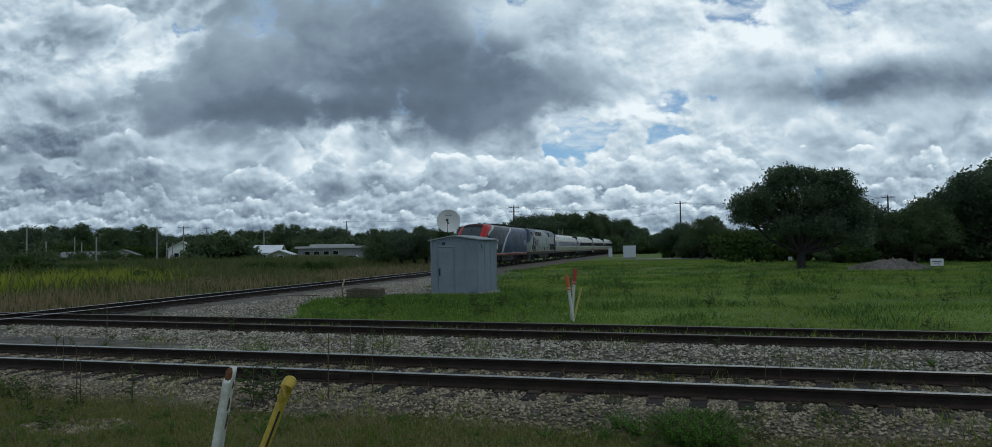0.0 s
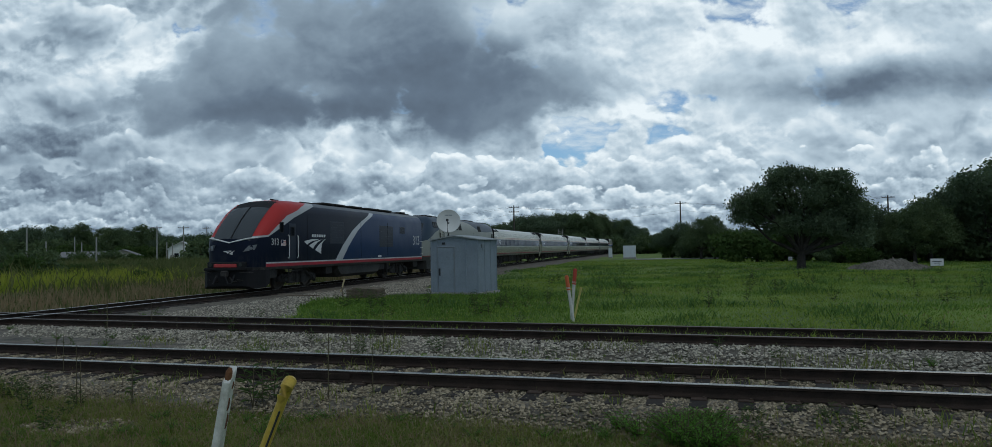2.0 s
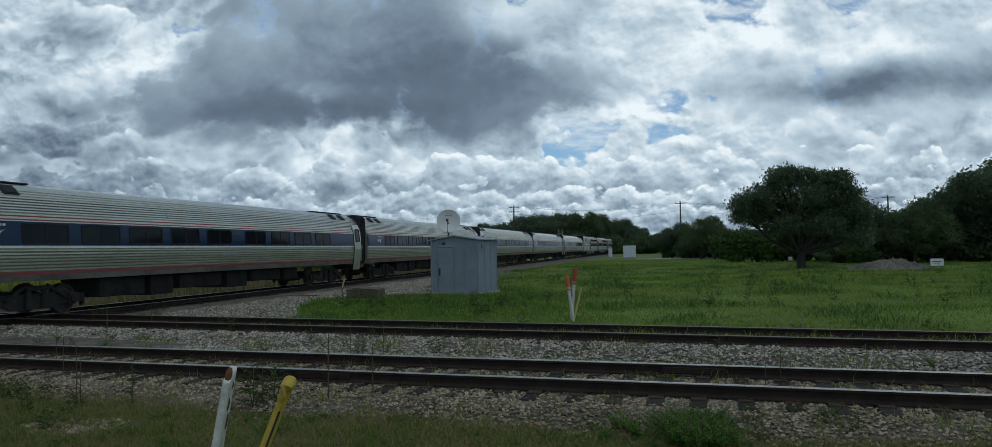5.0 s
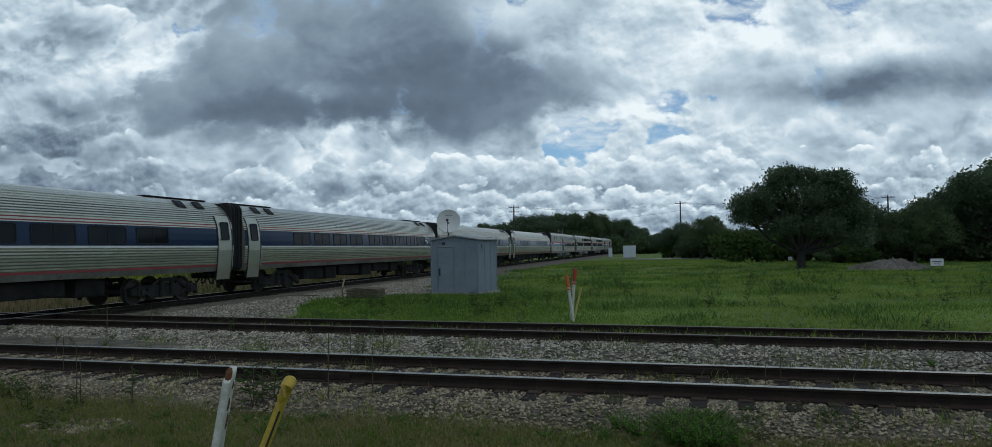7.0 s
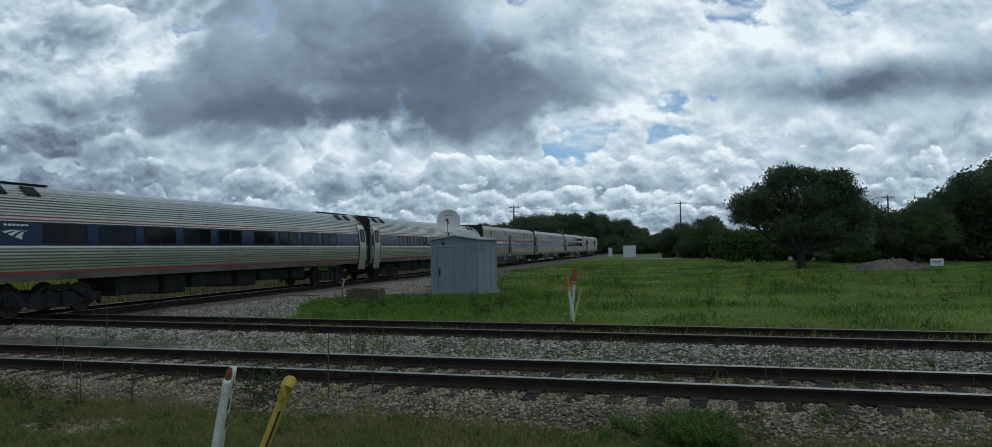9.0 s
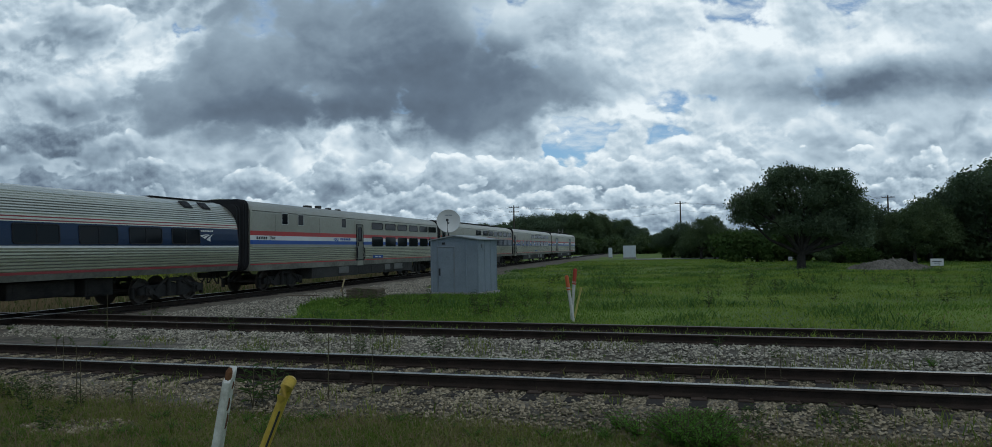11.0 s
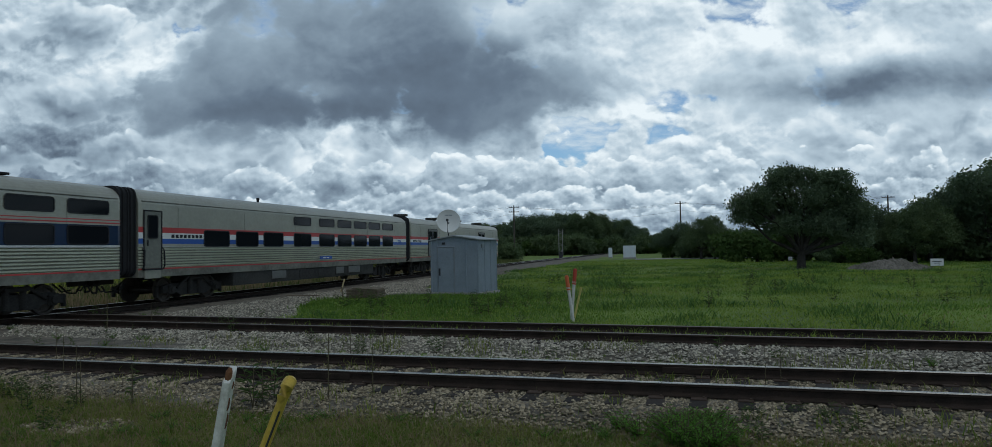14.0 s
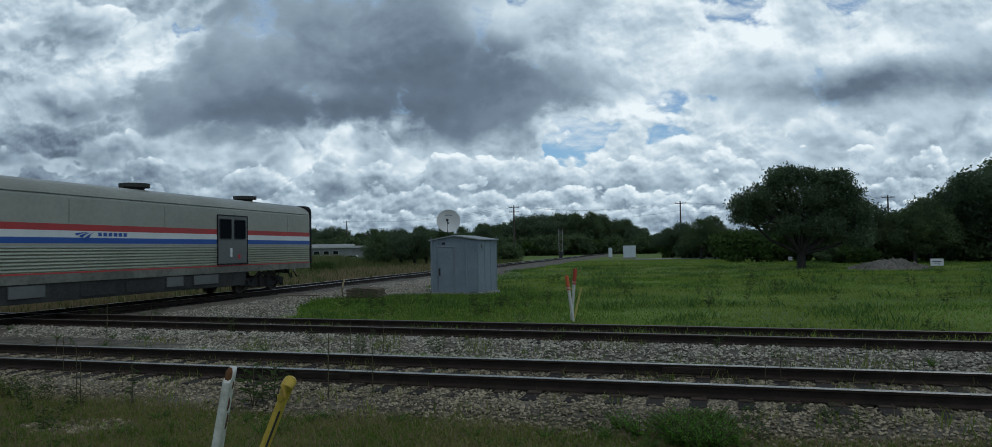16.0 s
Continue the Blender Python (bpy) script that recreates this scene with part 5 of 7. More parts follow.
# ---- the field and what grows on it ----
RNG = np.random.default_rng(7)
YARD_S = [-6, 0, 3, 7, 9, 11.5, 13.5, 16, 25, 60, 190]      # out along the main line
YARD_E = [8.6, 7.6, 5.8, 4.4, 5.6, 8.2, 8.2, 6.0, 4.4, 3.9, 3.6]  # how far the gravel reaches into the field
LEAF_OAK = leafy("oak_leaves", (0.070, 0.102, 0.062), (0.092, 0.130, 0.074), (0.120, 0.160, 0.086))
LEAF_FAR = leafy("tree_leaves", (0.072, 0.106, 0.054), (0.095, 0.136, 0.062), (0.130, 0.170, 0.072))
LEAF_BUSH = leafy("bush_leaves", (0.045, 0.085, 0.022), (0.060, 0.105, 0.028), (0.090, 0.125, 0.035))
GRASS_FIELD = leafy("field_grass", (0.115, 0.215, 0.034), (0.20, 0.295, 0.046), (0.28, 0.33, 0.064), 0.8, 0.16)
GRASS_NEAR = leafy("verge_grass", (0.11, 0.17, 0.026), (0.17, 0.22, 0.042), (0.27, 0.25, 0.09), 0.8, 0.9)
GRASS_OLIVE = leafy("tall_weeds", (0.070, 0.095, 0.030), (0.110, 0.135, 0.042), (0.165, 0.155, 0.070), 0.85, 0.12)
GRASS_LIME = leafy("yellow_green_grass", (0.22, 0.28, 0.030), (0.30, 0.34, 0.042), (0.36, 0.35, 0.065), 0.85)
GRASS_DRY = leafy("dry_grass", (0.28, 0.19, 0.11), (0.33, 0.25, 0.15), (0.20, 0.17, 0.09), 0.9, 0.2)
CLOVER = leafy("ground_weed_leaves", (0.085, 0.21, 0.028), (0.115, 0.26, 0.035), (0.16, 0.30, 0.050), 0.7)
TUFT = leafy("tuft_grass", (0.066, 0.135, 0.038), (0.092, 0.17, 0.044), (0.14, 0.22, 0.050), 0.8, 0.2)
GRASS_LUSH = leafy("lush_grass", (0.075, 0.155, 0.026), (0.11, 0.20, 0.034), (0.17, 0.25, 0.048), 0.75, 0.45)
BARK = surface("bark", (0.048, 0.042, 0.036), 0.95, dark=(0.022, 0.020, 0.017), scale=3.0, fine=18.0, bump=0.8, wear=1.0)
STALK = surface("weed_stalk", (0.10, 0.085, 0.05), 0.9, scale=5.0, fine=40.0)


def blades(pts, z, h, w, lean):
    """Bent grass blades as triangles: five points each."""
    n = len(pts)
    a, b = RNG.uniform(0, 2 * np.pi, n), RNG.uniform(0, 2 * np.pi, n)
    side = np.stack([np.cos(a), np.sin(a), np.zeros(n)], 1) * (w / 2)[:, None]
    way = np.stack([np.cos(b), np.sin(b), np.zeros(n)], 1) * (h * lean)[:, None]
    up = np.stack([np.zeros(n), np.zeros(n), h], 1)
    base = np.column_stack([pts, z])
    v = np.stack([base - side, base + side, base + way * 0.3 + up * 0.6 - side * 0.8, base + way * 0.3 + up * 0.6 + side * 0.8, base + way + up * (1 - 0.3 * lean)[:, None]], 1).reshape(-1, 3)
    k = (np.arange(n) * 5)[:, None, None]
    f = (k + np.array([[0, 1, 3], [0, 3, 2], [2, 3, 4]])[None]).reshape(-1, 3)
    return v, f


def clumpy(n, x0, x1, y0, y1, scale, cut, seed, bias=0.0):
    """Points in a stretch of ground, gathered in clumps."""
    out = []
    pts = np.column_stack([RNG.uniform(x0, x1, n), RNG.uniform(y0, y1, n)])
    for x, y in pts:
        v = noise.noise(Vector((x * scale, y * scale, seed))) + 0.5 * noise.noise(Vector((x * scale * 3.1, y * scale * 3.1, seed + 5)))
        out.append(v > cut)
    return pts[np.array(out)]


def grass_patch(name, pts, z, h0, h1, w, lean, mat, label):
    n = len(pts)
    swell = np.array([1.0 + 0.55 * noise.noise(Vector((x * 0.5, y * 0.5, 17))) for x, y in pts])
    h = RNG.uniform(h0, h1, n) * RNG.uniform(0.6, 1.0, n) * swell
    v, f = blades(pts, z if isinstance(z, np.ndarray) else np.full(n, z), h, RNG.uniform(0.6, 1.2, n) * w, RNG.uniform(0.1, lean, n))
    return soup(name, v, f, mat, label, "grass")


def from_track(pts, at):
    """The distance of points across a track, signed."""
    inv = at.inverted()
    return np.array([(inv @ Vector((x, y, 0))).y for x, y in pts])


def in_view(pts, slack=0.04):
    return pts[np.abs(pts[:, 0]) < (0.694 + slack) * pts[:, 1] + 0.5]


def make_grass():
    # mown verge in front of the near track
    p = in_view(clumpy(210000, -8.6, 8, 6.8, 12.0, 0.9, -0.75, 1))
    bare = np.hypot((p[:, 0] + 5.15) / 0.75, (p[:, 1] - 8.75) / 0.40) + 0.5 * np.array([noise.noise(Vector((x * 2.2, y * 2.2, 40))) for x, y in p])
    p = p[(bare > 1.0) | (RNG.uniform(0, 1, len(p)) < 0.12)]
    o = from_track(p, NEAR_TRACK)
    edge = np.interp(p[:, 0], [-8, 1.0, 2.6, 8], [-1.66, -1.56, -1.95, -2.15]) + 0.5 * np.array([noise.noise(Vector((x * 0.7, y * 0.7, 4))) + 0.5 * noise.noise(Vector((x * 2.3, y * 2.3, 6))) for x, y in p])
    near = p[o < edge]
    grass_patch("verge_grass", near, LOW, 0.04, 0.15, 0.012, 1.7, GRASS_NEAR, "short green and straw verge grass before the track")
    grass_patch("straw_grass", near[::4] + RNG.normal(0, 0.05, near[::4].shape), LOW, 0.05, 0.20, 0.010, 1.6, GRASS_DRY, "dead straw through the verge grass")
    p = in_view(clumpy(16000, -9, 8, 7, 17, 1.1, 0.22, 2))
    grass_patch("track_weeds", p[(from_track(p, NEAR_TRACK) > -2.6) & (from_track(p, FAR_TRACK) < 2.3)], -0.22, 0.06, 0.26, 0.014, 1.2, GRASS_NEAR, "sparse weeds between rails and stones")
    # weeds along the far track's outer side
    p = in_view(clumpy(52000, -14, 14, 12, 24, 0.8, -0.22, 3))
    o = from_track(p, FAR_TRACK)
    line = from_track(p, line_pose(0))
    rim = p[(o > -0.5) & (o < 2.6) & (p[:, 0] > -6.5)]
    grass_patch("track_edge_grass", rim, -0.27, 0.10, 0.34, 0.016, 1.2, GRASS_FIELD, "green grass creeping over the far rail")
    # the open field: short mats, with taller dark tussocks and straw where it grows thin
    for name, count, box_, mat, lo, hi, width, label in (
            ("field_grass", 190000, (-8, 38, 15, 50), GRASS_FIELD, 0.05, 0.15, 0.022, "short bright green field grass in uneven mats"),
            ("far_field_grass", 110000, (2, 80, 46, 112), GRASS_FIELD, 0.07, 0.17, 0.055, "rough green grass across the far field"),
            ("dark_tufts", 160000, (-6, 60, 17, 80), TUFT, 0.14, 0.58, 0.034, "darker taller tussocks scattered through the field"),
            ("straw_patches", 26000, (-4, 60, 18, 85), GRASS_DRY, 0.05, 0.20, 0.024, "thin straw-coloured seed heads in the field")):
        x0, x1, y0, y1 = box_
        p = in_view(np.column_stack([RNG.uniform(x0, x1, count), RNG.uniform(y0, y1, count)]))
        line = from_track(p, line_pose(0))
        s = np.array([(line_pose(0).inverted() @ Vector((x, y, 0))).x for x, y in p]) * -1
        edge = np.interp(s, YARD_S, YARD_E) + 0.5 * np.array([noise.noise(Vector((x * 0.5, y * 0.5, 8))) for x, y in p])
        p = p[(from_track(p, FAR_TRACK) > 1.9) & (line > edge)]
        lump = np.array([noise.noise(Vector((x * 0.26, y * 0.34, 4))) + 0.55 * noise.noise(Vector((x * 0.9, y * 1.0, 6))) for x, y in p])
        if name == "dark_tufts":
            p, lump = p[lump > 0.10], lump[lump > 0.10]
            tall = np.clip((lump - 0.05) * 2.0, 0.15, 1.0)
        elif name == "straw_patches":
            thin = np.array([noise.noise(Vector((x * 0.11, y * 0.13, 14))) for x, y in p])
            p, lump = p[(thin > 0.12) & (lump < 0.2)], lump[(thin > 0.12) & (lump < 0.2)]
            tall = np.ones(len(p))
        else:
            tall = 1.0 + 0.5 * np.clip(lump, -0.6, 0.9)
        n = len(p)
        zs = np.array([ground_z(x, y) for x, y in p]) - 0.015
        v, fc = blades(p, zs, RNG.uniform(lo, hi, n) * tall, RNG.uniform(0.6, 1.3, n) * width, RNG.uniform(0.4, 2.0, n))
        soup(name, v, fc, mat, label, "grass")
    p = in_view(clumpy(45000, -9, 4, 18, 34, 0.7, -0.3, 31))
    line = from_track(p, line_pose(0))
    s = np.array([(line_pose(0).inverted() @ Vector((x, y, 0))).x for x, y in p]) * -1
    edge = np.interp(s, YARD_S, YARD_E) + 0.7 * np.array([noise.noise(Vector((x * 0.6, y * 0.6, 8))) for x, y in p])
    grass_patch("lush_grass", p[(from_track(p, FAR_TRACK) > 2.0) & (line > edge) & (p[:, 0] < 4 - 8 * RNG.uniform(0, 1, len(p)) ** 1.5)], LOW - 0.03, 0.08, 0.30, 0.024, 1.5, GRASS_LUSH, "lush uneven green grass round the hut")
    # tall growth beyond the main line
    p = in_view(clumpy(110000, -85, 20, 24, 120, 0.16, -0.6, 12))
    line = from_track(p, line_pose(0))
    s = np.array([(line_pose(0).inverted() @ Vector((x, y, 0))).x for x, y in p]) * -1
    lime = (line < -12) & (line > -34) & (p[:, 0] < -0.46 * p[:, 1]) & (p[:, 1] < 64)
    far = p[(line < -3.0 - 0.02 * np.abs(s)) & (line > -75) & ~(lime & (RNG.uniform(0, 1, len(p)) < 0.85))]
    depth = np.clip((-from_track(far, line_pose(0)) - 4) / 16, 0, 1)
    swell = np.array([1.0 + 0.6 * noise.noise(Vector((x * 0.09, y * 0.09, 21))) for x, y in far])
    n = len(far)
    v, fc = blades(far, np.full(n, LOW), (0.5 + 1.25 * depth) * swell * RNG.uniform(0.5, 1.1, n), RNG.uniform(0.04, 0.10, n), RNG.uniform(0.1, 0.6, n))
    soup("tall_weeds", v, fc, GRASS_OLIVE, "tall olive weeds and brush beyond the main line", "grass")
    p = in_view(clumpy(60000, -56, -18, 30, 66, 0.14, -0.15, 14))
    line = from_track(p, line_pose(0))
    grass_patch("lime_grass", p[(line < -12) & (line > -34) & (p[:, 0] < (-0.49 + 0.04 * RNG.normal(0, 1, len(p))) * p[:, 1])], LOW, 0.8, 1.4, 0.06, 0.6, GRASS_LIME, "bright yellow-green stand of grass beyond the line")
    p = in_view(clumpy(90000, -34, 10, 24, 85, 0.30, -0.10, 15))
    line = from_track(p, line_pose(0))
    grass_patch("dry_grass", p[(line < -2.8) & (line > -11)], LOW, 0.3, 0.95, 0.045, 0.7, GRASS_DRY, "dry tan grass beside the main line")


make_grass()


def yard():
    """The open gravel beside the main line."""
    rows = []
    for i in range(170):
        s = -9 + i * 1.15
        e = float(np.interp(s, YARD_S, YARD_E)) + 0.3 + 0.4 * noise.noise(Vector((s * 0.4, 1, 2)))
        rows.append([(-s, 1.2, -0.27), (-s, e * 0.6, -0.29 + 0.02 * noise.noise(Vector((s, 3, 0)))), (-s, e - 0.5, -0.31), (-s, e + 0.4, -0.50)])
    g = Geo()
    g.rings(rows, 0, False, False)
    ob = part("gravel", g, BALLAST, None, "", line_pose(0), True)
    tagged(ob, "grey gravel spread beside the main line", "gravel", kind="structure")


yard()


def stones(name, at, lo, hi, o0, o1, per_m2, size, height, label, keep=None, mat=STONE):
    """Loose crushed stone: lumpy eight-sided pieces strewn over a bed."""
    n = int((hi - lo) * (o1 - o0) * per_m2)
    p = np.column_stack([RNG.uniform(lo, hi, n), RNG.uniform(o0, o1, n)])
    m = np.array(at)
    w = p @ m[:2, :2].T + m[:2, 3]
    ok = np.abs(w[:, 0]) < 0.74 * w[:, 1] + 0.6
    if keep is not None:
        ok &= keep(p)
    p, w = p[ok], w[ok]
    n = len(p)
    r = RNG.uniform(0.55, 1.25, n) * size / 2
    z = height(p[:, 1]) + r * RNG.uniform(-0.1, 0.5, n)
    d = np.array([[1, 0, 0], [0, 1, 0], [-1, 0, 0], [0, -1, 0], [0, 0, 1], [0, 0, -1]], float)
    v = d[None] * RNG.uniform(0.65, 1.3, (n, 6, 1)) + RNG.normal(0, 0.18, (n, 6, 3))
    a = RNG.uniform(0, 2 * np.pi, n)
    c, s = np.cos(a)[:, None], np.sin(a)[:, None]
    x, y = v[..., 0] * 1.25, v[..., 1]
    v = np.stack([x * c - y * s, x * s + y * c, v[..., 2] * 0.8], -1) * r[:, None, None] + np.column_stack([w, z])[:, None]
    f = np.array([[0, 1, 4], [1, 2, 4], [2, 3, 4], [3, 0, 4], [1, 0, 5], [2, 1, 5], [3, 2, 5], [0, 3, 5]])
    f = (np.arange(n)[:, None, None] * 6 + f[None]).reshape(-1, 3)
    soup(name, v.reshape(-1, 3), f, mat, label, "gravel")


def bed_height(half, slope=0.9, top=-0.198):
    return lambda o: LOW + np.clip((half + slope - np.abs(o)) / slope, 0, 1) * (top - LOW)


stones("near_ballast_stones", NEAR_TRACK, -18, 9, -2.75, 2.6, 560, 0.046, bed_height(1.55), "loose brownish crushed stone between ties", lambda p: (np.abs(p[:, 0] / 0.53 % 1 - 0.5) > 0.17) | (np.abs(p[:, 1]) > 1.36) | (RNG.uniform(0, 1, len(p)) < 0.25), STONE_WARM)
stones("far_ballast_stones", FAR_TRACK, -24, 14, -3.4, 1.6, 290, 0.062, bed_height(1.45), "loose grey crushed stone between the tracks")
stones("yard_stones", line_pose(0), -32, 6, 1.7, 8.0, 110, 0.06, lambda o: np.full(len(o), -0.28), "scattered grey stones in the gravel yard",
       lambda p: p[:, 1] < np.interp(-p[:, 0], YARD_S, YARD_E))


stones("verge_stones", pose(-5.15, 8.75, 0), -0.8, 0.8, -0.5, 0.5, 420, 0.05, lambda o: np.full(len(o), LOW + 0.005), "bare patch of grey stones in the verge", None, STONE_WARM)


# ---- trees ----
def tree_meshes(seed, lobes, trunk_h, trunk_r, leaves, leaf, mat, clump=0.55):
    """Trunk with limbs out to each lobe of the crown, and a crown of many small leaves in clumps."""
    rng = np.random.default_rng(seed)
    g = Geo()
    top = Vector((0.1, 0.05, trunk_h))
    g.tube([(0, 0, -0.15), (0.02, 0, 0.25), (0.05, 0.03, trunk_h * 0.6), top], [trunk_r * 1.5, trunk_r * 1.1, trunk_r, trunk_r * 0.85], 9)
    for cx, cy, cz, r, *_ in lobes:
        c = Vector((cx, cy, cz))
        mid = top.lerp(c, 0.5) + Vector(rng.normal(0, 0.25, 3))
        g.tube([top - Vector((0, 0, 0.2)), mid, c], [trunk_r * 0.6, trunk_r * 0.34, trunk_r * 0.12], 7)
        for _ in range(4):
            d = Vector(rng.normal(0, 1, 3)).normalized() * r * 0.8
            g.tube([mid.lerp(c, rng.uniform(0.2, 0.9)), c + d * 0.5 + Vector(rng.normal(0, 0.1, 3)), c + d], [trunk_r * 0.16, trunk_r * 0.1, trunk_r * 0.04], 5)
    vs = []
    total = sum(l[3] ** 2 for l in lobes)
    for cx, cy, cz, r, *flat in lobes:
        fz = flat[0] if flat else 0.8
        n = int(leaves * r * r / total)
        k = max(6, n // 26)
        d = rng.normal(0, 1, (k, 3))
        d /= np.linalg.norm(d, axis=1)[:, None]
        centres = d * (r * rng.uniform(0.45, 1.08, k) ** 0.7)[:, None] * np.array([1, 1, fz]) + (cx, cy, cz)
        pick = rng.integers(0, k, n)
        c = centres[pick] + rng.normal(0, clump * 0.5, (n, 3)) * np.array([1, 1, 0.7])
        a, b = rng.normal(0, 1, (n, 3)), rng.normal(0, 1, (n, 3))
        a /= np.linalg.norm(a, axis=1)[:, None]
        b -= a * np.sum(a * b, 1)[:, None]
        b /= np.linalg.norm(b, axis=1)[:, None]
        s = rng.uniform(0.5, 1.1, n)[:, None] * leaf / 2
        vs.append(np.stack([c - a * s * 1.5, c - b * s * 0.8, c + a * s * 1.5, c + b * s * 0.8], 1))
    v = np.concatenate(vs).reshape(-1, 3)
    f = np.arange(len(v)).reshape(-1, 4)
    me = bpy.data.meshes.new("crown")
    me.from_pydata(v, [], f)
    me.materials.append(mat)
    return g.mesh("trunk", BARK, True), me


def make_tree(meshes, name, label, at, group=""):
    t = thing(name, label, "bush" if name == "bush" else "tree", at, group)
    part("trunk", meshes[0], None, t)
    part("crown", meshes[1], None, t)
    return t


def on_way(u, depth, z=LOW):
    """A place at that depth ahead, its sideways slope given."""
    return (u * depth, depth, z)


# the broad oak at the field's edge
OAK_LOBES = [(-5.0, 0.2, 5.9, 1.15, 0.7), (-3.9, -0.5, 6.5, 1.2, 0.7), (-4.6, 0.6, 4.7, 1.1, 0.7), (-3.2, 0.3, 5.4, 1.2), (-1.9, -0.4, 7.9, 1.15), (-0.8, 0.3, 8.2, 1.2, 0.7), (0.5, -0.2, 7.9, 1.1),
             (-1.6, 0.5, 6.6, 1.5), (0.4, -0.6, 6.4, 1.4), (2.4, 0.2, 7.8, 1.2, 0.7), (3.4, -0.4, 7.7, 1.1), (4.4, 0.3, 6.6, 1.1), (2.7, 0.5, 6.3, 1.5), (4.9, -0.2, 5.2, 1.2), (3.8, 0.6, 4.7, 1.4),
             (-0.6, 0.8, 5.0, 1.5), (1.7, 0.8, 4.7, 1.6), (5.4, 0.5, 3.7, 1.2), (-2.6, 1.2, 4.2, 1.3), (3.0, 1.4, 3.3, 1.4), (-1.4, -0.8, 3.9, 1.0), (0.9, -1.0, 3.7, 1.0), (4.6, -0.8, 2.7, 1.1), (2.4, -0.9, 3.6, 1.1)]
make_tree(tree_meshes(3, OAK_LOBES, 1.5, 0.34, 56000, 0.18, LEAF_OAK, 0.5), "oak_tree", "broad dark live oak with a thick trunk at the field's edge", pose(26.75, 62.9, LOW - 0.1))
KINDS = [tree_meshes(11, [(0, 0, 6.2, 2.4), (-2.0, 0.5, 5.0, 2.0), (2.1, -0.4, 5.2, 2.1), (0.4, 1.6, 4.4, 2.1), (-0.6, -1.6, 3.8, 1.9), (1.0, 0, 7.4, 1.4), (-2.8, 0, 3.2, 1.5), (2.8, 0.3, 3.1, 1.6)], 2.2, 0.28, 17000, 0.21, LEAF_FAR, 0.6),
         tree_meshes(12, [(0, 0, 7.0, 1.9), (-1.3, 0.3, 5.4, 1.8), (1.4, -0.3, 5.7, 1.7), (0.2, 1.2, 4.2, 1.8), (-0.3, -1.0, 3.0, 1.7), (0.5, 0, 8.1, 1.0), (1.6, 0.6, 3.3, 1.5)], 2.6, 0.24, 15000, 0.20, LEAF_FAR, 0.55),
         tree_meshes(13, [(0, 0, 5.6, 2.8, 0.7), (-2.7, 0.5, 5.2, 2.2, 0.7), (2.9, -0.4, 5.4, 2.2, 0.7), (0.4, 1.6, 6.9, 1.9, 0.7), (-3.6, 0.6, 3.9, 1.6), (3.8, 0, 4.0, 1.6), (0.5, -0.8, 3.6, 2.2)], 2.4, 0.34, 18000, 0.22, LEAF_OAK, 0.65)]
BUSH = [tree_meshes(21, [(0, 0, 1.4, 1.4, 0.9), (-1.2, 0.2, 1.0, 1.1), (1.3, 0, 1.1, 1.2), (0.3, 0.8, 1.9, 0.9)], 0.5, 0.10, 3200, 0.24, LEAF_FAR, 0.4),
        tree_meshes(22, [(0, 0, 1.1, 1.1, 0.9), (-0.9, 0.2, 0.8, 0.8), (0.8, 0.1, 1.3, 1.0)], 0.4, 0.08, 2600, 0.20, LEAF_BUSH, 0.35)]


def tree_row(ways, tops, depth, step, seed, label, group, kinds=KINDS, spread=8.0, name="tree", base=9.3):
    """Trees side by side whose tops follow the row's rise and fall; tops are upward slopes at the ways given."""
    rng = random.Random(seed)
    u = ways[0]
    first = {}
    while u < ways[-1]:
        d = depth + rng.uniform(-spread, spread)
        z = EYE_HEIGHT + float(np.interp(u, ways, tops)) * d * rng.uniform(0.93, 1.05)
        k = rng.randrange(len(kinds))
        s = max(0.2, (z - LOW) / base)
        m = pose(u * d, d, LOW - 0.1, 0, 0, rng.uniform(0, 360)) @ Matrix.Diagonal((s * rng.uniform(0.9, 1.15), s * rng.uniform(0.9, 1.15), s, 1))
        if k in first:
            copy_thing(first[k], m).matrix_basis = m
        else:
            first[k] = make_tree(kinds[k], name, label, None, group)
            first[k].matrix_basis = m
        u += step * rng.uniform(0.7, 1.3)


tree_row([-0.74, -0.65, -0.61, -0.58, -0.56, -0.525, -0.50, -0.46, -0.43, -0.39, -0.36, -0.34, -0.29, -0.25, -0.23, -0.20, -0.13, -0.05, -0.02],
         [0.044, 0.050, 0.048, 0.053, 0.042, 0.049, 0.045, 0.034, 0.031, 0.041, 0.034, 0.036, 0.044, 0.042, 0.044, 0.030, 0.040, 0.036, 0.039],
         180, 0.020, 5, "distant dark green tree in a long tree line", "distant tree line", spread=12)
tree_row([-0.74, -0.6, -0.5, -0.4, -0.3, -0.2, -0.05], [0.020, 0.022, 0.018, 0.016, 0.018, 0.016, 0.018], 168, 0.016, 6, "distant dark green bush below a tree line", "distant bushes", BUSH, 6, "bush", 2.4)
tree_row([-0.02, 0.02, 0.05, 0.08, 0.11, 0.14, 0.17, 0.19, 0.21, 0.235], [0.040, 0.042, 0.055, 0.057, 0.054, 0.051, 0.047, 0.038, 0.028, 0.014],
         235, 0.013, 8, "distant leafy tree on a wooded rise", "trees behind the line", spread=15)
tree_row([-0.02, 0.05, 0.12, 0.2, 0.24], [0.014, 0.016, 0.016, 0.014, 0.008], 215, 0.011, 9, "distant bush under the wooded rise", "bushes behind the line", BUSH, 8, "bush", 2.4)
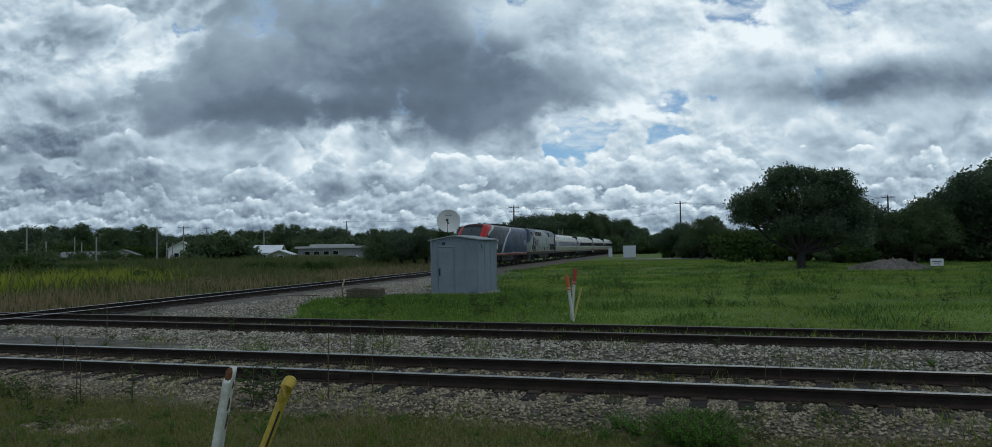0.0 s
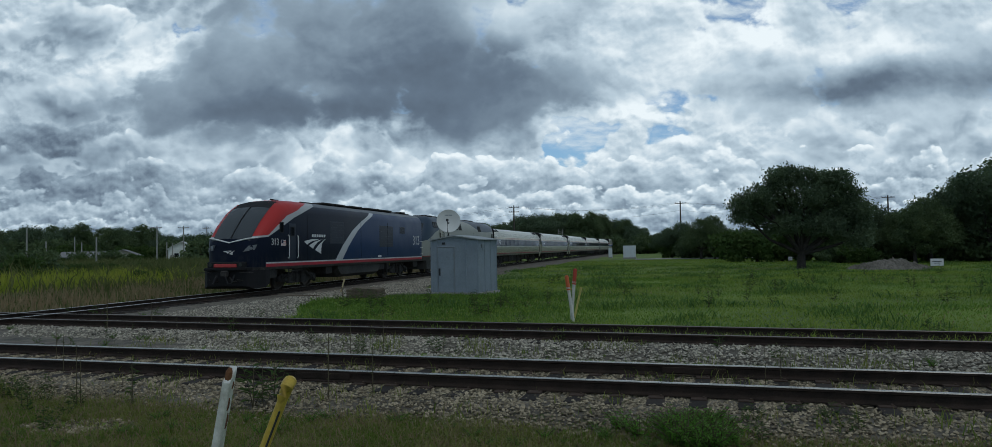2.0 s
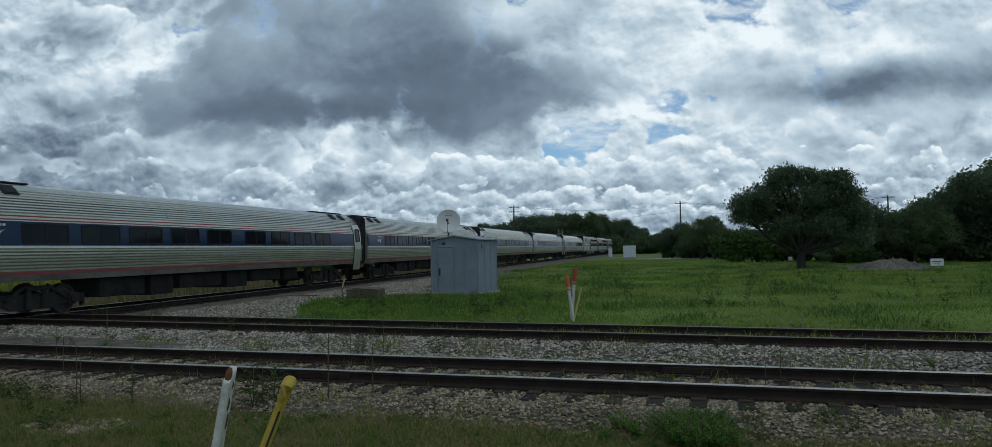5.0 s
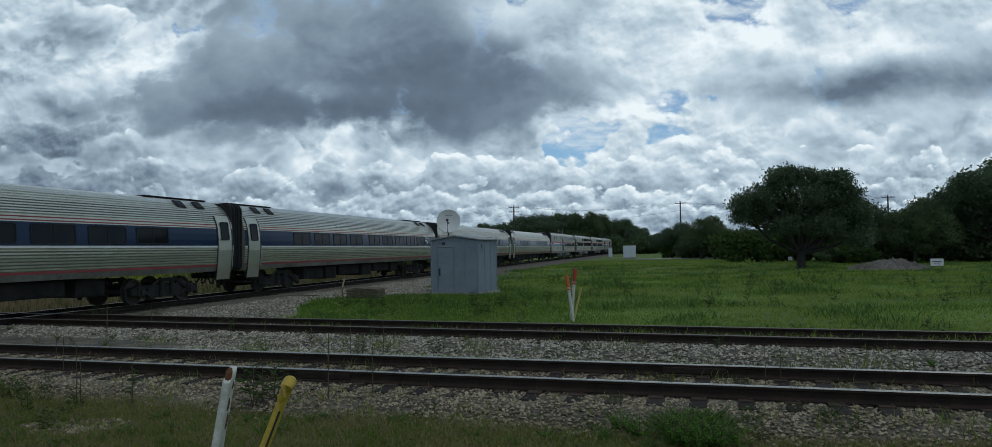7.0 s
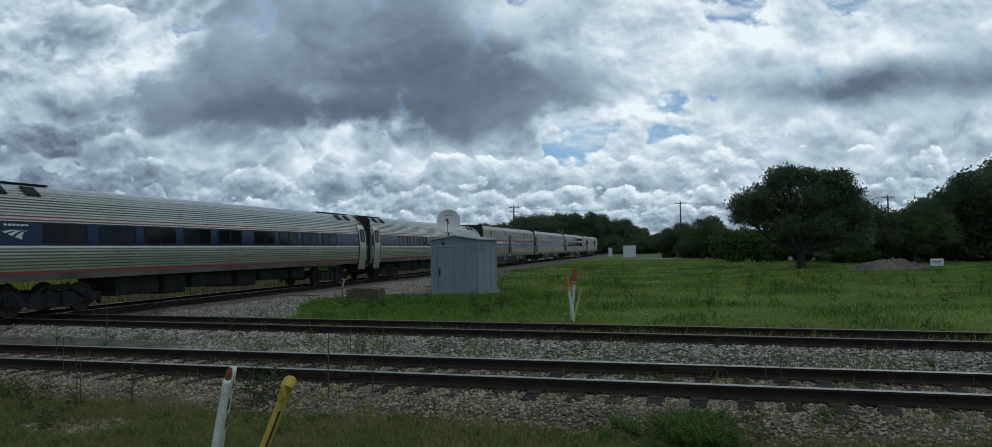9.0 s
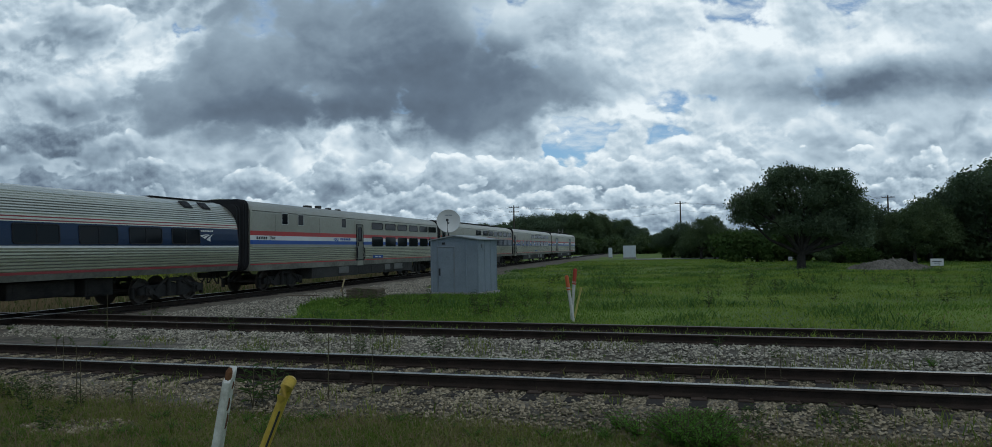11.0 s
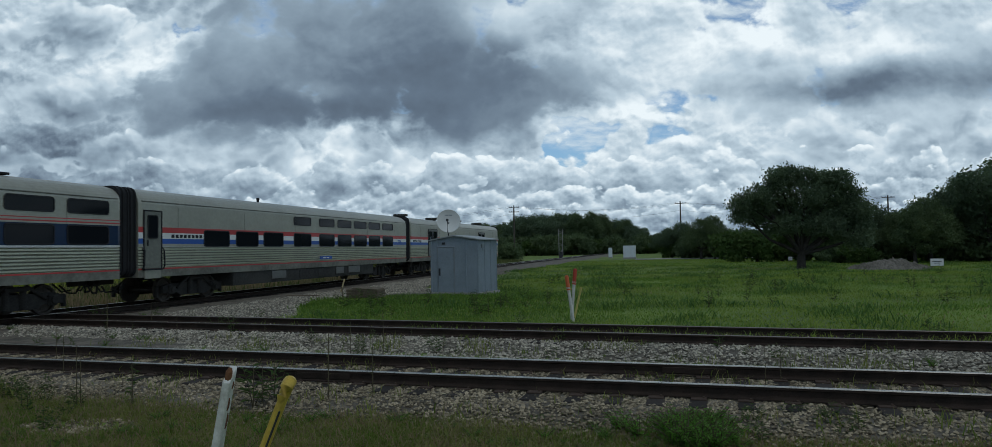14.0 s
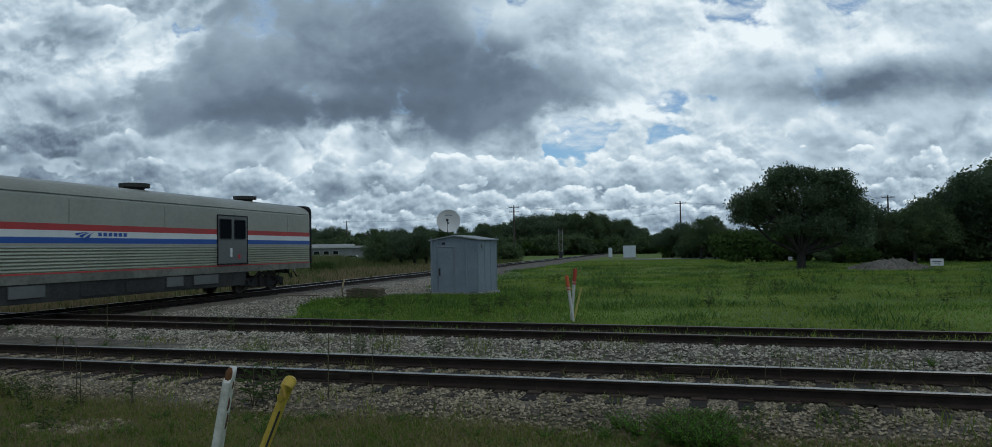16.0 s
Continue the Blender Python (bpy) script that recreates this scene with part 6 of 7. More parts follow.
# the grove round the field's far side
tree_row([0.245, 0.27, 0.30, 0.325, 0.36, 0.40], [0.034, 0.049, 0.047, 0.034, 0.030, 0.026], 118, 0.022, 15, "leafy green tree in a grove by the road", "grove by the road", spread=8)
tree_row([0.33, 0.38, 0.42, 0.48], [0.028, 0.028, 0.03, 0.03], 92, 0.03, 16, "dense shrub under taller trees", "shrubs by the field", BUSH, 4, "bush", 2.4)
tree_row([0.47, 0.50, 0.53, 0.56, 0.585], [0.070, 0.080, 0.062, 0.050, 0.045], 82, 0.022, 17, "leafy green tree at the field's edge", "trees at the field's edge", spread=5)
tree_row([0.585, 0.60, 0.64, 0.68, 0.72, 0.80, 0.9], [0.055, 0.070, 0.080, 0.112, 0.125, 0.12, 0.11], 76, 0.026, 18, "tall leafy tree at the field's edge", "trees at the field's edge", spread=6)
tree_row([0.48, 0.56, 0.64, 0.72, 0.8], [0.004, 0.006, 0.010, 0.014, 0.014], 76, 0.030, 19, "low dark shrub at the field's edge", "shrubs by the field", BUSH, 3, "bush", 2.4)
tree_row([0.245, 0.27, 0.30, 0.34, 0.38], [0.010, 0.016, 0.014, 0.016, 0.018], 124, 0.014, 35, "dense shrub below the grove by the road", "shrubs by the road", BUSH, 5, "bush", 2.4)
# scrub in the tall weeds, before the houses
tree_row([-0.70, -0.55, -0.40, -0.28, -0.20], [-0.004, -0.006, -0.008, -0.008, -0.010], 74, 0.016, 41, "scrubby olive bush in the tall weeds", "scrub beyond the line", BUSH[1:], 9, "bush", 2.4)
tree_row([-0.70, -0.60, -0.50, -0.42], [-0.012, -0.014, -0.016, -0.016], 56, 0.030, 42, "low scrubby bush in the tall weeds", "scrub beyond the line", BUSH[1:], 6, "bush", 2.4)
tree_row([-0.63, -0.57, -0.50], [0.006, 0.005, 0.006], 132, 0.020, 43, "dense bush before the small houses", "bushes by the houses", BUSH, 5, "bush", 2.4)
# thickets by the main line
tree_row([-0.165, -0.14, -0.115, -0.09], [0.030, 0.034, 0.034, 0.030], 84, 0.018, 25, "dense dark green tree in a thicket beyond the line", "thicket", KINDS, 5, "tree")
tree_row([-0.41, -0.385, -0.355], [0.018, 0.024, 0.018], 120, 0.02, 26, "rounded dark bush before the houses", "bushes by the houses", BUSH, 4, "bush", 2.4)
tree_row([-0.72, -0.68, -0.64], [0.008, 0.012, 0.006], 62, 0.016, 27, "green bush in the tall weeds", "bushes in the weeds", BUSH, 5, "bush", 2.4)
tree_row([0.0, 0.02, 0.035], [0.004, 0.006, 0.004], 120, 0.014, 28, "low green bush beside the line", "bushes beside the line", BUSH, 4, "bush", 2.4)

# ---- things in the field ----
HUT_PAINT = surface("grey_hut_paint", (0.235, 0.272, 0.315), 0.6, dark=(0.17, 0.20, 0.23), scale=1.2, fine=14.0, bump=0.08, wear=0.9)
HUT_SEAM = surface("hut_trim", (0.22, 0.245, 0.27), 0.55, scale=2.0, fine=20.0)
HUT_ROOF = surface("hut_roof", (0.33, 0.35, 0.36), 0.6, scale=2.0, fine=20.0)
CONCRETE = surface("concrete_pad", (0.33, 0.32, 0.30), 0.9, scale=2.0, fine=20.0, bump=0.3)
DISH_PAINT = surface("dish_paint", (0.60, 0.60, 0.58), 0.55, dark=(0.50, 0.50, 0.48), scale=2.0, fine=20.0, bump=0.05)
DARK_METAL = surface("dark_metal", (0.045, 0.045, 0.048), 0.6, 0.3, scale=4.0, fine=30.0)
POST_WHITE = surface("weathered_white_post", (0.62, 0.61, 0.57), 0.65, dark=(0.36, 0.34, 0.30), scale=5.0, fine=45.0, bump=0.2, wear=0.9)
POST_ORANGE = surface("orange_marker", (0.55, 0.13, 0.05), 0.55, dark=(0.42, 0.10, 0.045), scale=5.0, fine=40.0)
POST_RED = surface("red_marker", (0.40, 0.06, 0.035), 0.55, dark=(0.30, 0.05, 0.03), scale=5.0, fine=40.0)
POST_YELLOW = surface("yellow_plastic_post", (0.52, 0.37, 0.055), 0.5, dark=(0.36, 0.24, 0.05), scale=5.0, fine=40.0, bump=0.15, wear=0.9)
STAKE_YELLOW = surface("yellow_stake", (0.50, 0.42, 0.14), 0.7, scale=5.0, fine=40.0)
RUST = surface("rust", (0.17, 0.075, 0.035), 0.9, dark=(0.09, 0.045, 0.025), scale=8.0, fine=60.0, bump=0.4, wear=1.0)
OLD_WOOD = surface("weathered_timber", (0.17, 0.135, 0.095), 0.9, dark=(0.085, 0.07, 0.052), scale=5.0, fine=30.0, bump=0.5, wear=1.0)
PALE_WOOD = surface("pale_wooden_stake", (0.45, 0.35, 0.20), 0.8, scale=5.0, fine=40.0)
POLE_WOOD = surface("utility_pole_wood", (0.085, 0.072, 0.060), 0.9, dark=(0.05, 0.043, 0.036), scale=2.0, fine=20.0, bump=0.3)
POLE_GREY = surface("grey_utility_pole", (0.30, 0.29, 0.27), 0.9, dark=(0.2, 0.19, 0.18), scale=2.0, fine=20.0, bump=0.3)
DIRT = surface("dirt_heap", (0.20, 0.18, 0.155), 0.95, dark=(0.085, 0.078, 0.062), scale=0.9, fine=9.0, bump=0.9, wear=1.0)
SIGN_WHITE = surface("white_sign", (0.72, 0.72, 0.72), 0.5, scale=3.0, fine=20.0, bump=0.02)
SHED_WHITE = surface("white_cabinet_paint", (0.62, 0.66, 0.70), 0.5, dark=(0.52, 0.55, 0.58), scale=1.5, fine=12.0, bump=0.05)
ROAD = surface("pale_road", (0.33, 0.32, 0.31), 0.9, dark=(0.25, 0.245, 0.24), scale=0.5, fine=8.0, bump=0.2)
WALL_WHITE = surface("white_siding", (0.68, 0.68, 0.66), 0.7, scale=0.8, fine=9.0, bump=0.05)
WALL_GREY = surface("grey_block_wall", (0.24, 0.24, 0.235), 0.8, scale=0.8, fine=9.0, bump=0.1)
WALL_BEIGE = surface("beige_siding", (0.36, 0.33, 0.29), 0.8, scale=0.8, fine=9.0, bump=0.05)
ROOF_WHITE = surface("white_metal_roof", (0.82, 0.83, 0.85), 0.4, scale=0.8, fine=9.0, bump=0.02)
ROOF_GREY = surface("grey_shingle_roof", (0.22, 0.215, 0.21), 0.9, scale=0.8, fine=9.0, bump=0.2)
ROOF_PALE = surface("pale_flat_roof", (0.48, 0.48, 0.47), 0.7, scale=0.8, fine=9.0, bump=0.05)
CAR_WHITE = surface("white_car_paint", (0.72, 0.73, 0.75), 0.25, scale=1.0, fine=10.0, bump=0.0)
WIRE = surface("overhead_wire", (0.03, 0.03, 0.032), 0.7, scale=2.0, fine=10.0, bump=0.0)


def equipment_hut():
    """A square steel relay hut under a shallow gable roof, with a door in its front."""
    w, d, h = 2.46, 2.25, 2.50
    hut = thing("equipment_hut", "weathered blue-grey steel equipment hut with a closed door", "hut", pose(-1.99, 33.76, LOW - 0.05, 0, 0, -22))
    part("base", Geo().box((0, d / 2, 0.02), (w + 0.25, d + 0.25, 0.22), 0, 0.02), CONCRETE, hut, "rough concrete pad")
    part("body", Geo().box((0, d / 2, 0.13 + h / 2), (w, d, h), 0, 0.015), HUT_PAINT, hut)
    for x in (-w / 2, -w / 4 - 0.3, w / 4, w / 2):
        part("corner_trim" if abs(x) == w / 2 else "seam", Geo().box((0, 0, 0.13 + h / 2), (0.07, 0.05, h), 0, 0.012), HUT_PAINT, hut, "", pose(x * 0.985, -0.012, 0))
    for y in (0.02, d * 0.33, d * 0.66, d - 0.02):
        part("seam", Geo().box((0, 0, 0.13 + h / 2), (0.04, 0.05, h), 0, 0.012), HUT_PAINT, hut, "", pose(w / 2 + 0.006, y, 0))
    g = Geo()
    o, t = 0.10, 0.05
    g.rings([[(-w / 2 - o, y, 0.13 + h), (0, y, 0.13 + h + 0.21), (w / 2 + o, y, 0.13 + h), (w / 2 + o, y, 0.13 + h - t), (0, y, 0.13 + h + 0.21 - t), (-w / 2 - o, y, 0.13 + h - t)] for y in (-o, d + o)], 0, True, True)
    part("roof", g, HUT_ROOF, hut, "shallow sheet metal gable roof")
    part("gable", Geo().plate([(-w / 2, 0.1 + h), (w / 2, 0.1 + h), (0, 0.13 + h + 0.16)], "y", 0.0, 0.04), HUT_PAINT, hut)
    door = part("door", Geo().box((0, -0.02, 1.20), (0.80, 0.06, 2.10), 0, 0.01), HUT_PAINT, hut, "", pose(-0.43, 0, 0))
    part("door_frame", Geo().box((-0.43, -0.02, 1.2), (0.05, 0.08, 2.16), 0, 0.01).box((0.43, -0.02, 1.2), (0.05, 0.08, 2.16), 0, 0.01).box((0, -0.02, 2.28), (0.9, 0.08, 0.05), 0, 0.01), HUT_SEAM, door)
    part("door_handle", Geo().box((0, -0.07, 0), (0.05, 0.06, 0.26), 0, 0.015).box((0.0, -0.06, -0.02), (0.09, 0.02, 0.34), 0, 0.004), DARK_METAL, door, "", pose(-0.33, 0, 1.12))
    for z in (0.5, 1.2, 1.9):
        part("hinge", Geo().tube([(0, 0, -0.07), (0, 0, 0.07)], 0.022, 8), HUT_SEAM, door, "", pose(0.40, -0.06, z))
    part("vent", Geo().box((0, 0, 0), (0.16, 0.05, 0.10), 0, 0.01), DARK_METAL, hut, "", pose(-0.55, -0.03, 2.45))
    part("lamp_box", Geo().box((0, 0, 0), (0.06, 0.24, 0.20), 0, 0.02).tube([(0.02, 0, -0.1), (0.02, 0, -0.25)], 0.02, 6), HUT_SEAM, hut, "", pose(w / 2 + 0.03, 0.45, 2.30))
    for x, y, z in ((-w / 2, 0, 0.0), (w / 2, d, 0.0)):
        part("lifting_eye", Geo().tube([(0, 0, 0), (0, 0, 0.16)], 0.02, 6), HUT_SEAM, hut, "", pose(x, y, 0.13 + h))


def satellite_dish():
    """A round offset dish on a pipe at the hut's front slope."""
    dish = thing("satellite_dish", "round pale grey satellite dish on a mast at the hut", "satellite dish", pose(-2.33, 34.75, 2.0))
    part("mast", Geo().tube([(0, 0.16, 0.0), (0, 0.16, 1.05)], 0.035, 8).box((0, 0.12, 0.98), (0.14, 0.10, 0.24), 0, 0.02), DARK_METAL, dish)
    g, n, R = Geo(), 32, 0.565
    tilt = Matrix.Translation((0.02, 0, 1.15)) @ Matrix.Rotation(radians(-12), 4, "X") @ Matrix.Rotation(radians(4), 4, "Z")
    rings = []
    for k in range(9):
        r = R * k / 8 + 0.004
        rings.append([(r * math.cos(2 * math.pi * i / n), -0.16 * (r / R) ** 2 + 0.10, r * math.sin(2 * math.pi * i / n)) for i in range(n)])
    for k in range(8, -1, -1):
        r = (R + 0.012) * k / 8 + 0.004
        rings.append([(r * math.cos(2 * math.pi * i / n), -0.16 * (r / R) ** 2 + 0.125, r * math.sin(2 * math.pi * i / n)) for i in range(n)])
    g.rings(rings, 0, True, True, tilt)
    part("reflector", g, DISH_PAINT, dish, "", None, True)
    g = Geo().tube([(0.0, 0.02, 0.55), (0, -0.32, 0.62), (0, -0.50, 1.12)], 0.022, 6).tube([(0, -0.46, 1.16), (0, -0.58, 1.18)], [0.05, 0.07], 10)
    part("feed_arm", g, DARK_METAL, dish, "dark feed arm and horn")
    part("lettering", Geo().box((-0.07, 0, 0), (0.16, 0.006, 0.045)).box((0.11, 0, 0), (0.14, 0.006, 0.045)), HUT_SEAM, dish, "", pose(0.02, -0.02, 1.44, -14))


def leaning(base, tip):
    """A pose at base whose z runs to the tip, with the length."""
    d = Vector(tip) - Vector(base)
    return Matrix.Translation(base) @ d.to_track_quat("Z", "Y").to_matrix().to_4x4(), d.length


def marker_post(label, base, tip, r, low, high, share, group="marker posts"):
    m, length = leaning(base, tip)
    post = thing("marker_post", label, "marker post", m, group)
    part("shaft", Geo().tube([(0, 0, -0.1), (0, 0, length * (1 - share))], r, 10), low, post)
    if share:
        part("sleeve", Geo().tube([(0, 0, length * (1 - share) - 0.02), (0, 0, length - r * 0.6), (0, 0, length)], [r * 1.25, r * 1.25, r * 0.7], 12), high, post, "bright marker sleeve")
        for k in range(2):
            part("band", Geo().tube([(0, 0, 0), (0, 0, 0.012)], r * 1.3, 12), low, post, "", pose(0, 0, length * (1 - share) + 0.02 + 0.03 * k))
    return post


def foreground_posts():
    m, length = leaning((-2.09, 5.0, LOW), (-1.86, 5.0, 0.95))
    post = thing("boundary_post", "broken white marker post with a rusty torn top", "marker post", m)
    g = Geo()
    outline = [(-0.056, -0.014), (-0.056, 0.014), (-0.048, 0.026), (0.048, 0.026), (0.056, 0.014), (0.056, -0.014), (0.048, -0.026), (-0.048, -0.026)]
    g.rings([[(x, y, z if z < 1 else length + 0.012 - (0.10 if x < -0.03 else 0.055 if x < 0.0 else 0.0)) for x, y in outline] for z in (-0.1, 1.0, 2.0) if z != 1.0], 0, True, True)
    part("shaft", g, POST_WHITE, post)
    part("core", Geo().tube([(-0.012, 0.002, length - 0.16), (-0.018, 0.002, length - 0.02), (-0.012, 0.0, length + 0.012)], [0.026, 0.024, 0.012], 7), RUST, post, "rusty torn core")
    for z, h, x in ((length - 0.24, 0.09, -0.008), (length - 0.36, 0.11, 0.012), (length - 0.11, 0.05, 0.018)):
        part("rust_patch", Geo().plate([(-0.012, -h / 2), (0.010, -h / 2 + 0.02), (0.014, h / 2 - 0.03), (-0.004, h / 2)], "y", -0.032, -0.024), RUST, post, "rust stain where the paint has flaked", pose(x, 0, z))
    m, length = leaning((-1.93, 5.02, LOW), (-1.468, 5.02, 0.83))
    post = thing("cable_marker", "leaning yellow plastic cable marker with a bent hood", "marker post", m)
    part("shaft", Geo().tube([(0, 0, -0.1), (0, 0, length * 0.5), (0.004, 0, length - 0.03)], 0.034, 12), POST_YELLOW, post)
    part("hood", Geo().tube([(0.0, 0, length - 0.09), (0.004, 0, length - 0.02), (-0.006, -0.004, length + 0.03), (-0.045, -0.01, length + 0.035), (-0.088, -0.012, length + 0.0), (-0.118, -0.012, length - 0.055), (-0.128, -0.012, length - 0.10)],
                             [0.037, 0.042, 0.046, 0.046, 0.044, 0.036, 0.012], 12), POST_YELLOW, post, "bent yellow hood", None, True)
    part("stripe", Geo().box((-0.030, -0.016, length * 0.58), (0.014, 0.014, length * 0.55), 0, 0.004), DARK_METAL, post, "black strip along the post")


def timber_box():
    box = thing("timber_crib", "low weathered timber crib half filled with stones", "timber box", pose(-5.85, 31.9, LOW + 0.02, 0, 0, -18))
    for k in range(3):
        for y in (-0.35, 0.35):
            part("plank", Geo().box((0, y, 0.07 + 0.135 * k), (1.55, 0.07, 0.12), 0, 0.012), OLD_WOOD, box, "", pose(0.015 * (k % 2), 0, 0))
        for x in (-0.74, 0.74):
            part("plank", Geo().box((x, 0, 0.07 + 0.135 * k), (0.07, 0.63, 0.12), 0, 0.012), OLD_WOOD, box)
    part("lid", Geo().box((0.1, 0, 0.44), (1.2, 0.78, 0.05), 0, 0.012), OLD_WOOD, box, "warped plank lid", pose(0, 0, 0, 2, 3))
    p = thing("loose_board", "loose grey board lying on the gravel", "board", pose(-9.0, 33.2, -0.27, 0, 0, -8))
    part("plank", Geo().box((0, 0, 0.02), (1.6, 0.22, 0.05), 0, 0.01), OLD_WOOD, p)


def dirt_mound():
    """A long flat heap of clods with an uneven crest."""
    g, n, m = Geo(), 90, 36
    rows = []
    for i in range(n + 1):
        row = []
        for j in range(m + 1):
            u, v = i / n * 2 - 1, j / m * 2 - 1
            rise = max(0.0, 1 - abs(u) ** 3) * max(0.0, 1 - v * v) * (0.85 + 0.35 * noise.noise(Vector((u * 2.2, v, 3))))
            clods = 0.20 * noise.noise(Vector((u * 8, v * 4, 7))) + 0.16 * abs(noise.noise(Vector((u * 19, v * 9, 2)))) + 0.09 * noise.noise(Vector((u * 40, v * 20, 5)))
            row.append((u * 3.6, v * 2.0, rise * 0.95 + clods * min(1.0, rise * 4) - 0.12))
        rows.append(row)
    g.rings(rows, 0, False, False)
    heap = part("dirt_mound", g, DIRT, None, "", pose(31.5, 57.5, ground_z(31.5, 57.5), 0, 0, 12), False)
    tagged(heap, "long low heap of grey-brown dirt in the grass", "dirt mound")


def sign_board(label, at, w, h, lift):
    s = thing("sign_board", label, "sign", at)
    for x in (-w * 0.35, w * 0.35):
        part("post", Geo().box((x, 0.03, (lift + h) / 2), (0.06, 0.06, lift + h), 0, 0.01), OLD_WOOD, s)
    part("panel", Geo().box((0, 0, lift + h / 2), (w, 0.03, h), 0, 0.008), SIGN_WHITE, s)
    part("lettering", Geo().box((0, -0.018, lift + h * 0.62), (w * 0.7, 0.006, h * 0.10)).box((0, -0.018, lift + h * 0.38), (w * 0.5, 0.006, h * 0.08)), DARK_METAL, s)


def cabinet(label, at, w, d, h, name="signal_cabinet"):
    c = thing(name, label, "cabinet", at)
    part("base", Geo().box((0, 0, 0.05), (w + 0.2, d + 0.2, 0.3), 0, 0.02), CONCRETE, c)
    part("body", Geo().box((0, 0, 0.15 + h / 2), (w, d, h), 0, 0.03), SHED_WHITE, c)
    part("roof", Geo().box((0, 0, 0.17 + h), (w + 0.1, d + 0.1, 0.08), 0, 0.02), SHED_WHITE, c)
    part("door", Geo().box((0, -d / 2 - 0.01, 0.15 + h * 0.48), (w * 0.6, 0.04, h * 0.85), 0, 0.01), SHED_WHITE, c)
    return c


def utility_pole(at, h, arms, mat=POLE_WOOD, label="tall dark wooden utility pole with a crossarm", r=0.15, turn=0.0):
    p = thing("utility_pole", label, "utility pole", at, "utility poles")
    part("pole", Geo().tube([(0, 0, -0.3), (0, 0, h * 0.5), (0, 0, h)], [r * 1.25, r, r * 0.75], 8), mat, p)
    for k in range(arms):
        arm = part("crossarm", Geo().box((0, 0, 0), (2.0, 0.12, 0.12), 0, 0.01), mat, p, "", pose(0, -0.12, h - 0.35 - 0.9 * k, 0, 0, turn))
        for x in (-0.9, -0.45, 0.45, 0.9):
            part("insulator", Geo().tube([(x, 0, 0.05), (x, 0, 0.2)], [0.05, 0.035], 6), DARK_METAL, arm)
    return p


def wire(a, b, sag, r=0.012, label="thin black overhead wire between poles"):
    pts = []
    for k in range(13):
        f = k / 12
        q = Vector(a).lerp(Vector(b), f)
        pts.append((q.x, q.y, q.z - sag * 4 * f * (1 - f)))
    w = part("overhead_wire", Geo().tube(pts, r, 4), WIRE)
    tagged(w, label, "wire", "overhead wires")


def signal_ladder():
    m = thing("signal_mast", "narrow grey lattice signal mast beside the line", "signal mast", pose(12.6, 140, LOW))
    for x in (-0.36, 0.36):
        part("upright", Geo().tube([(x, 0, -0.1), (x, 0, 5.8)], 0.06, 6), POLE_GREY, m)
    for k in range(9):
        part("rung", Geo().tube([(-0.36, 0, 0.6 + 0.6 * k), (0.36, 0, 0.6 + 0.6 * k + (0.3 if k % 2 else -0.3))], 0.035, 5), POLE_GREY, m)
    part("case", Geo().box((0.0, -0.1, 0.7), (0.7, 0.5, 1.3), 0, 0.03), DARK_METAL, m)


def house(name, label, at, w, d, wall_h, ridge, wall, roof, gable_front=False, windows=3, door=True):
    """A small building: walls, a gable roof with eaves, windows with frames, and a door."""
    b = thing(name, label, "building", at)
    part("wall", Geo().box((0, d / 2, wall_h / 2), (w, d, wall_h), 0, 0.02), wall, b)
    g, o = Geo(), 0.35
    if gable_front:
        ring = lambda y: [(-w / 2 - o, y, wall_h - 0.1), (0, y, ridge), (w / 2 + o, y, wall_h - 0.1), (w / 2 + o, y, wall_h - 0.25), (0, y, ridge - 0.15), (-w / 2 - o, y, wall_h - 0.25)]
        g.rings([ring(-o), ring(d + o)], 0, True, True)
        part("gable", Geo().plate([(-w / 2, wall_h), (w / 2, wall_h), (0, ridge - 0.1)], "y", 0.01, 0.1), wall, b)
    else:
        ring = lambda x: [(x, -o, wall_h - 0.1), (x, d / 2, ridge), (x, d + o, wall_h - 0.1), (x, d + o, wall_h - 0.25), (x, d / 2, ridge - 0.15), (x, -o, wall_h - 0.25)]
        g.rings([ring(-w / 2 - o), ring(w / 2 + o)], 0, True, True)
    part("roof", g, roof, b)
    for k in range(windows):
        x = w * ((k + 0.5) / windows - 0.5) + 0.3
        win = part("window", Geo().box((0, -0.02, wall_h * 0.58), (1.0, 0.08, 1.0), 0, 0.01), WALL_WHITE, b, "", pose(x, 0, 0))
        part("pane", Geo().box((0, -0.05, wall_h * 0.58), (0.84, 0.05, 0.84)), WINDOW_GLASS, win)
    if door:
        part("door", Geo().box((-w * 0.5 + 0.9, -0.02, 1.05), (0.95, 0.08, 2.1), 0, 0.01), ROOF_GREY, b)
    return b


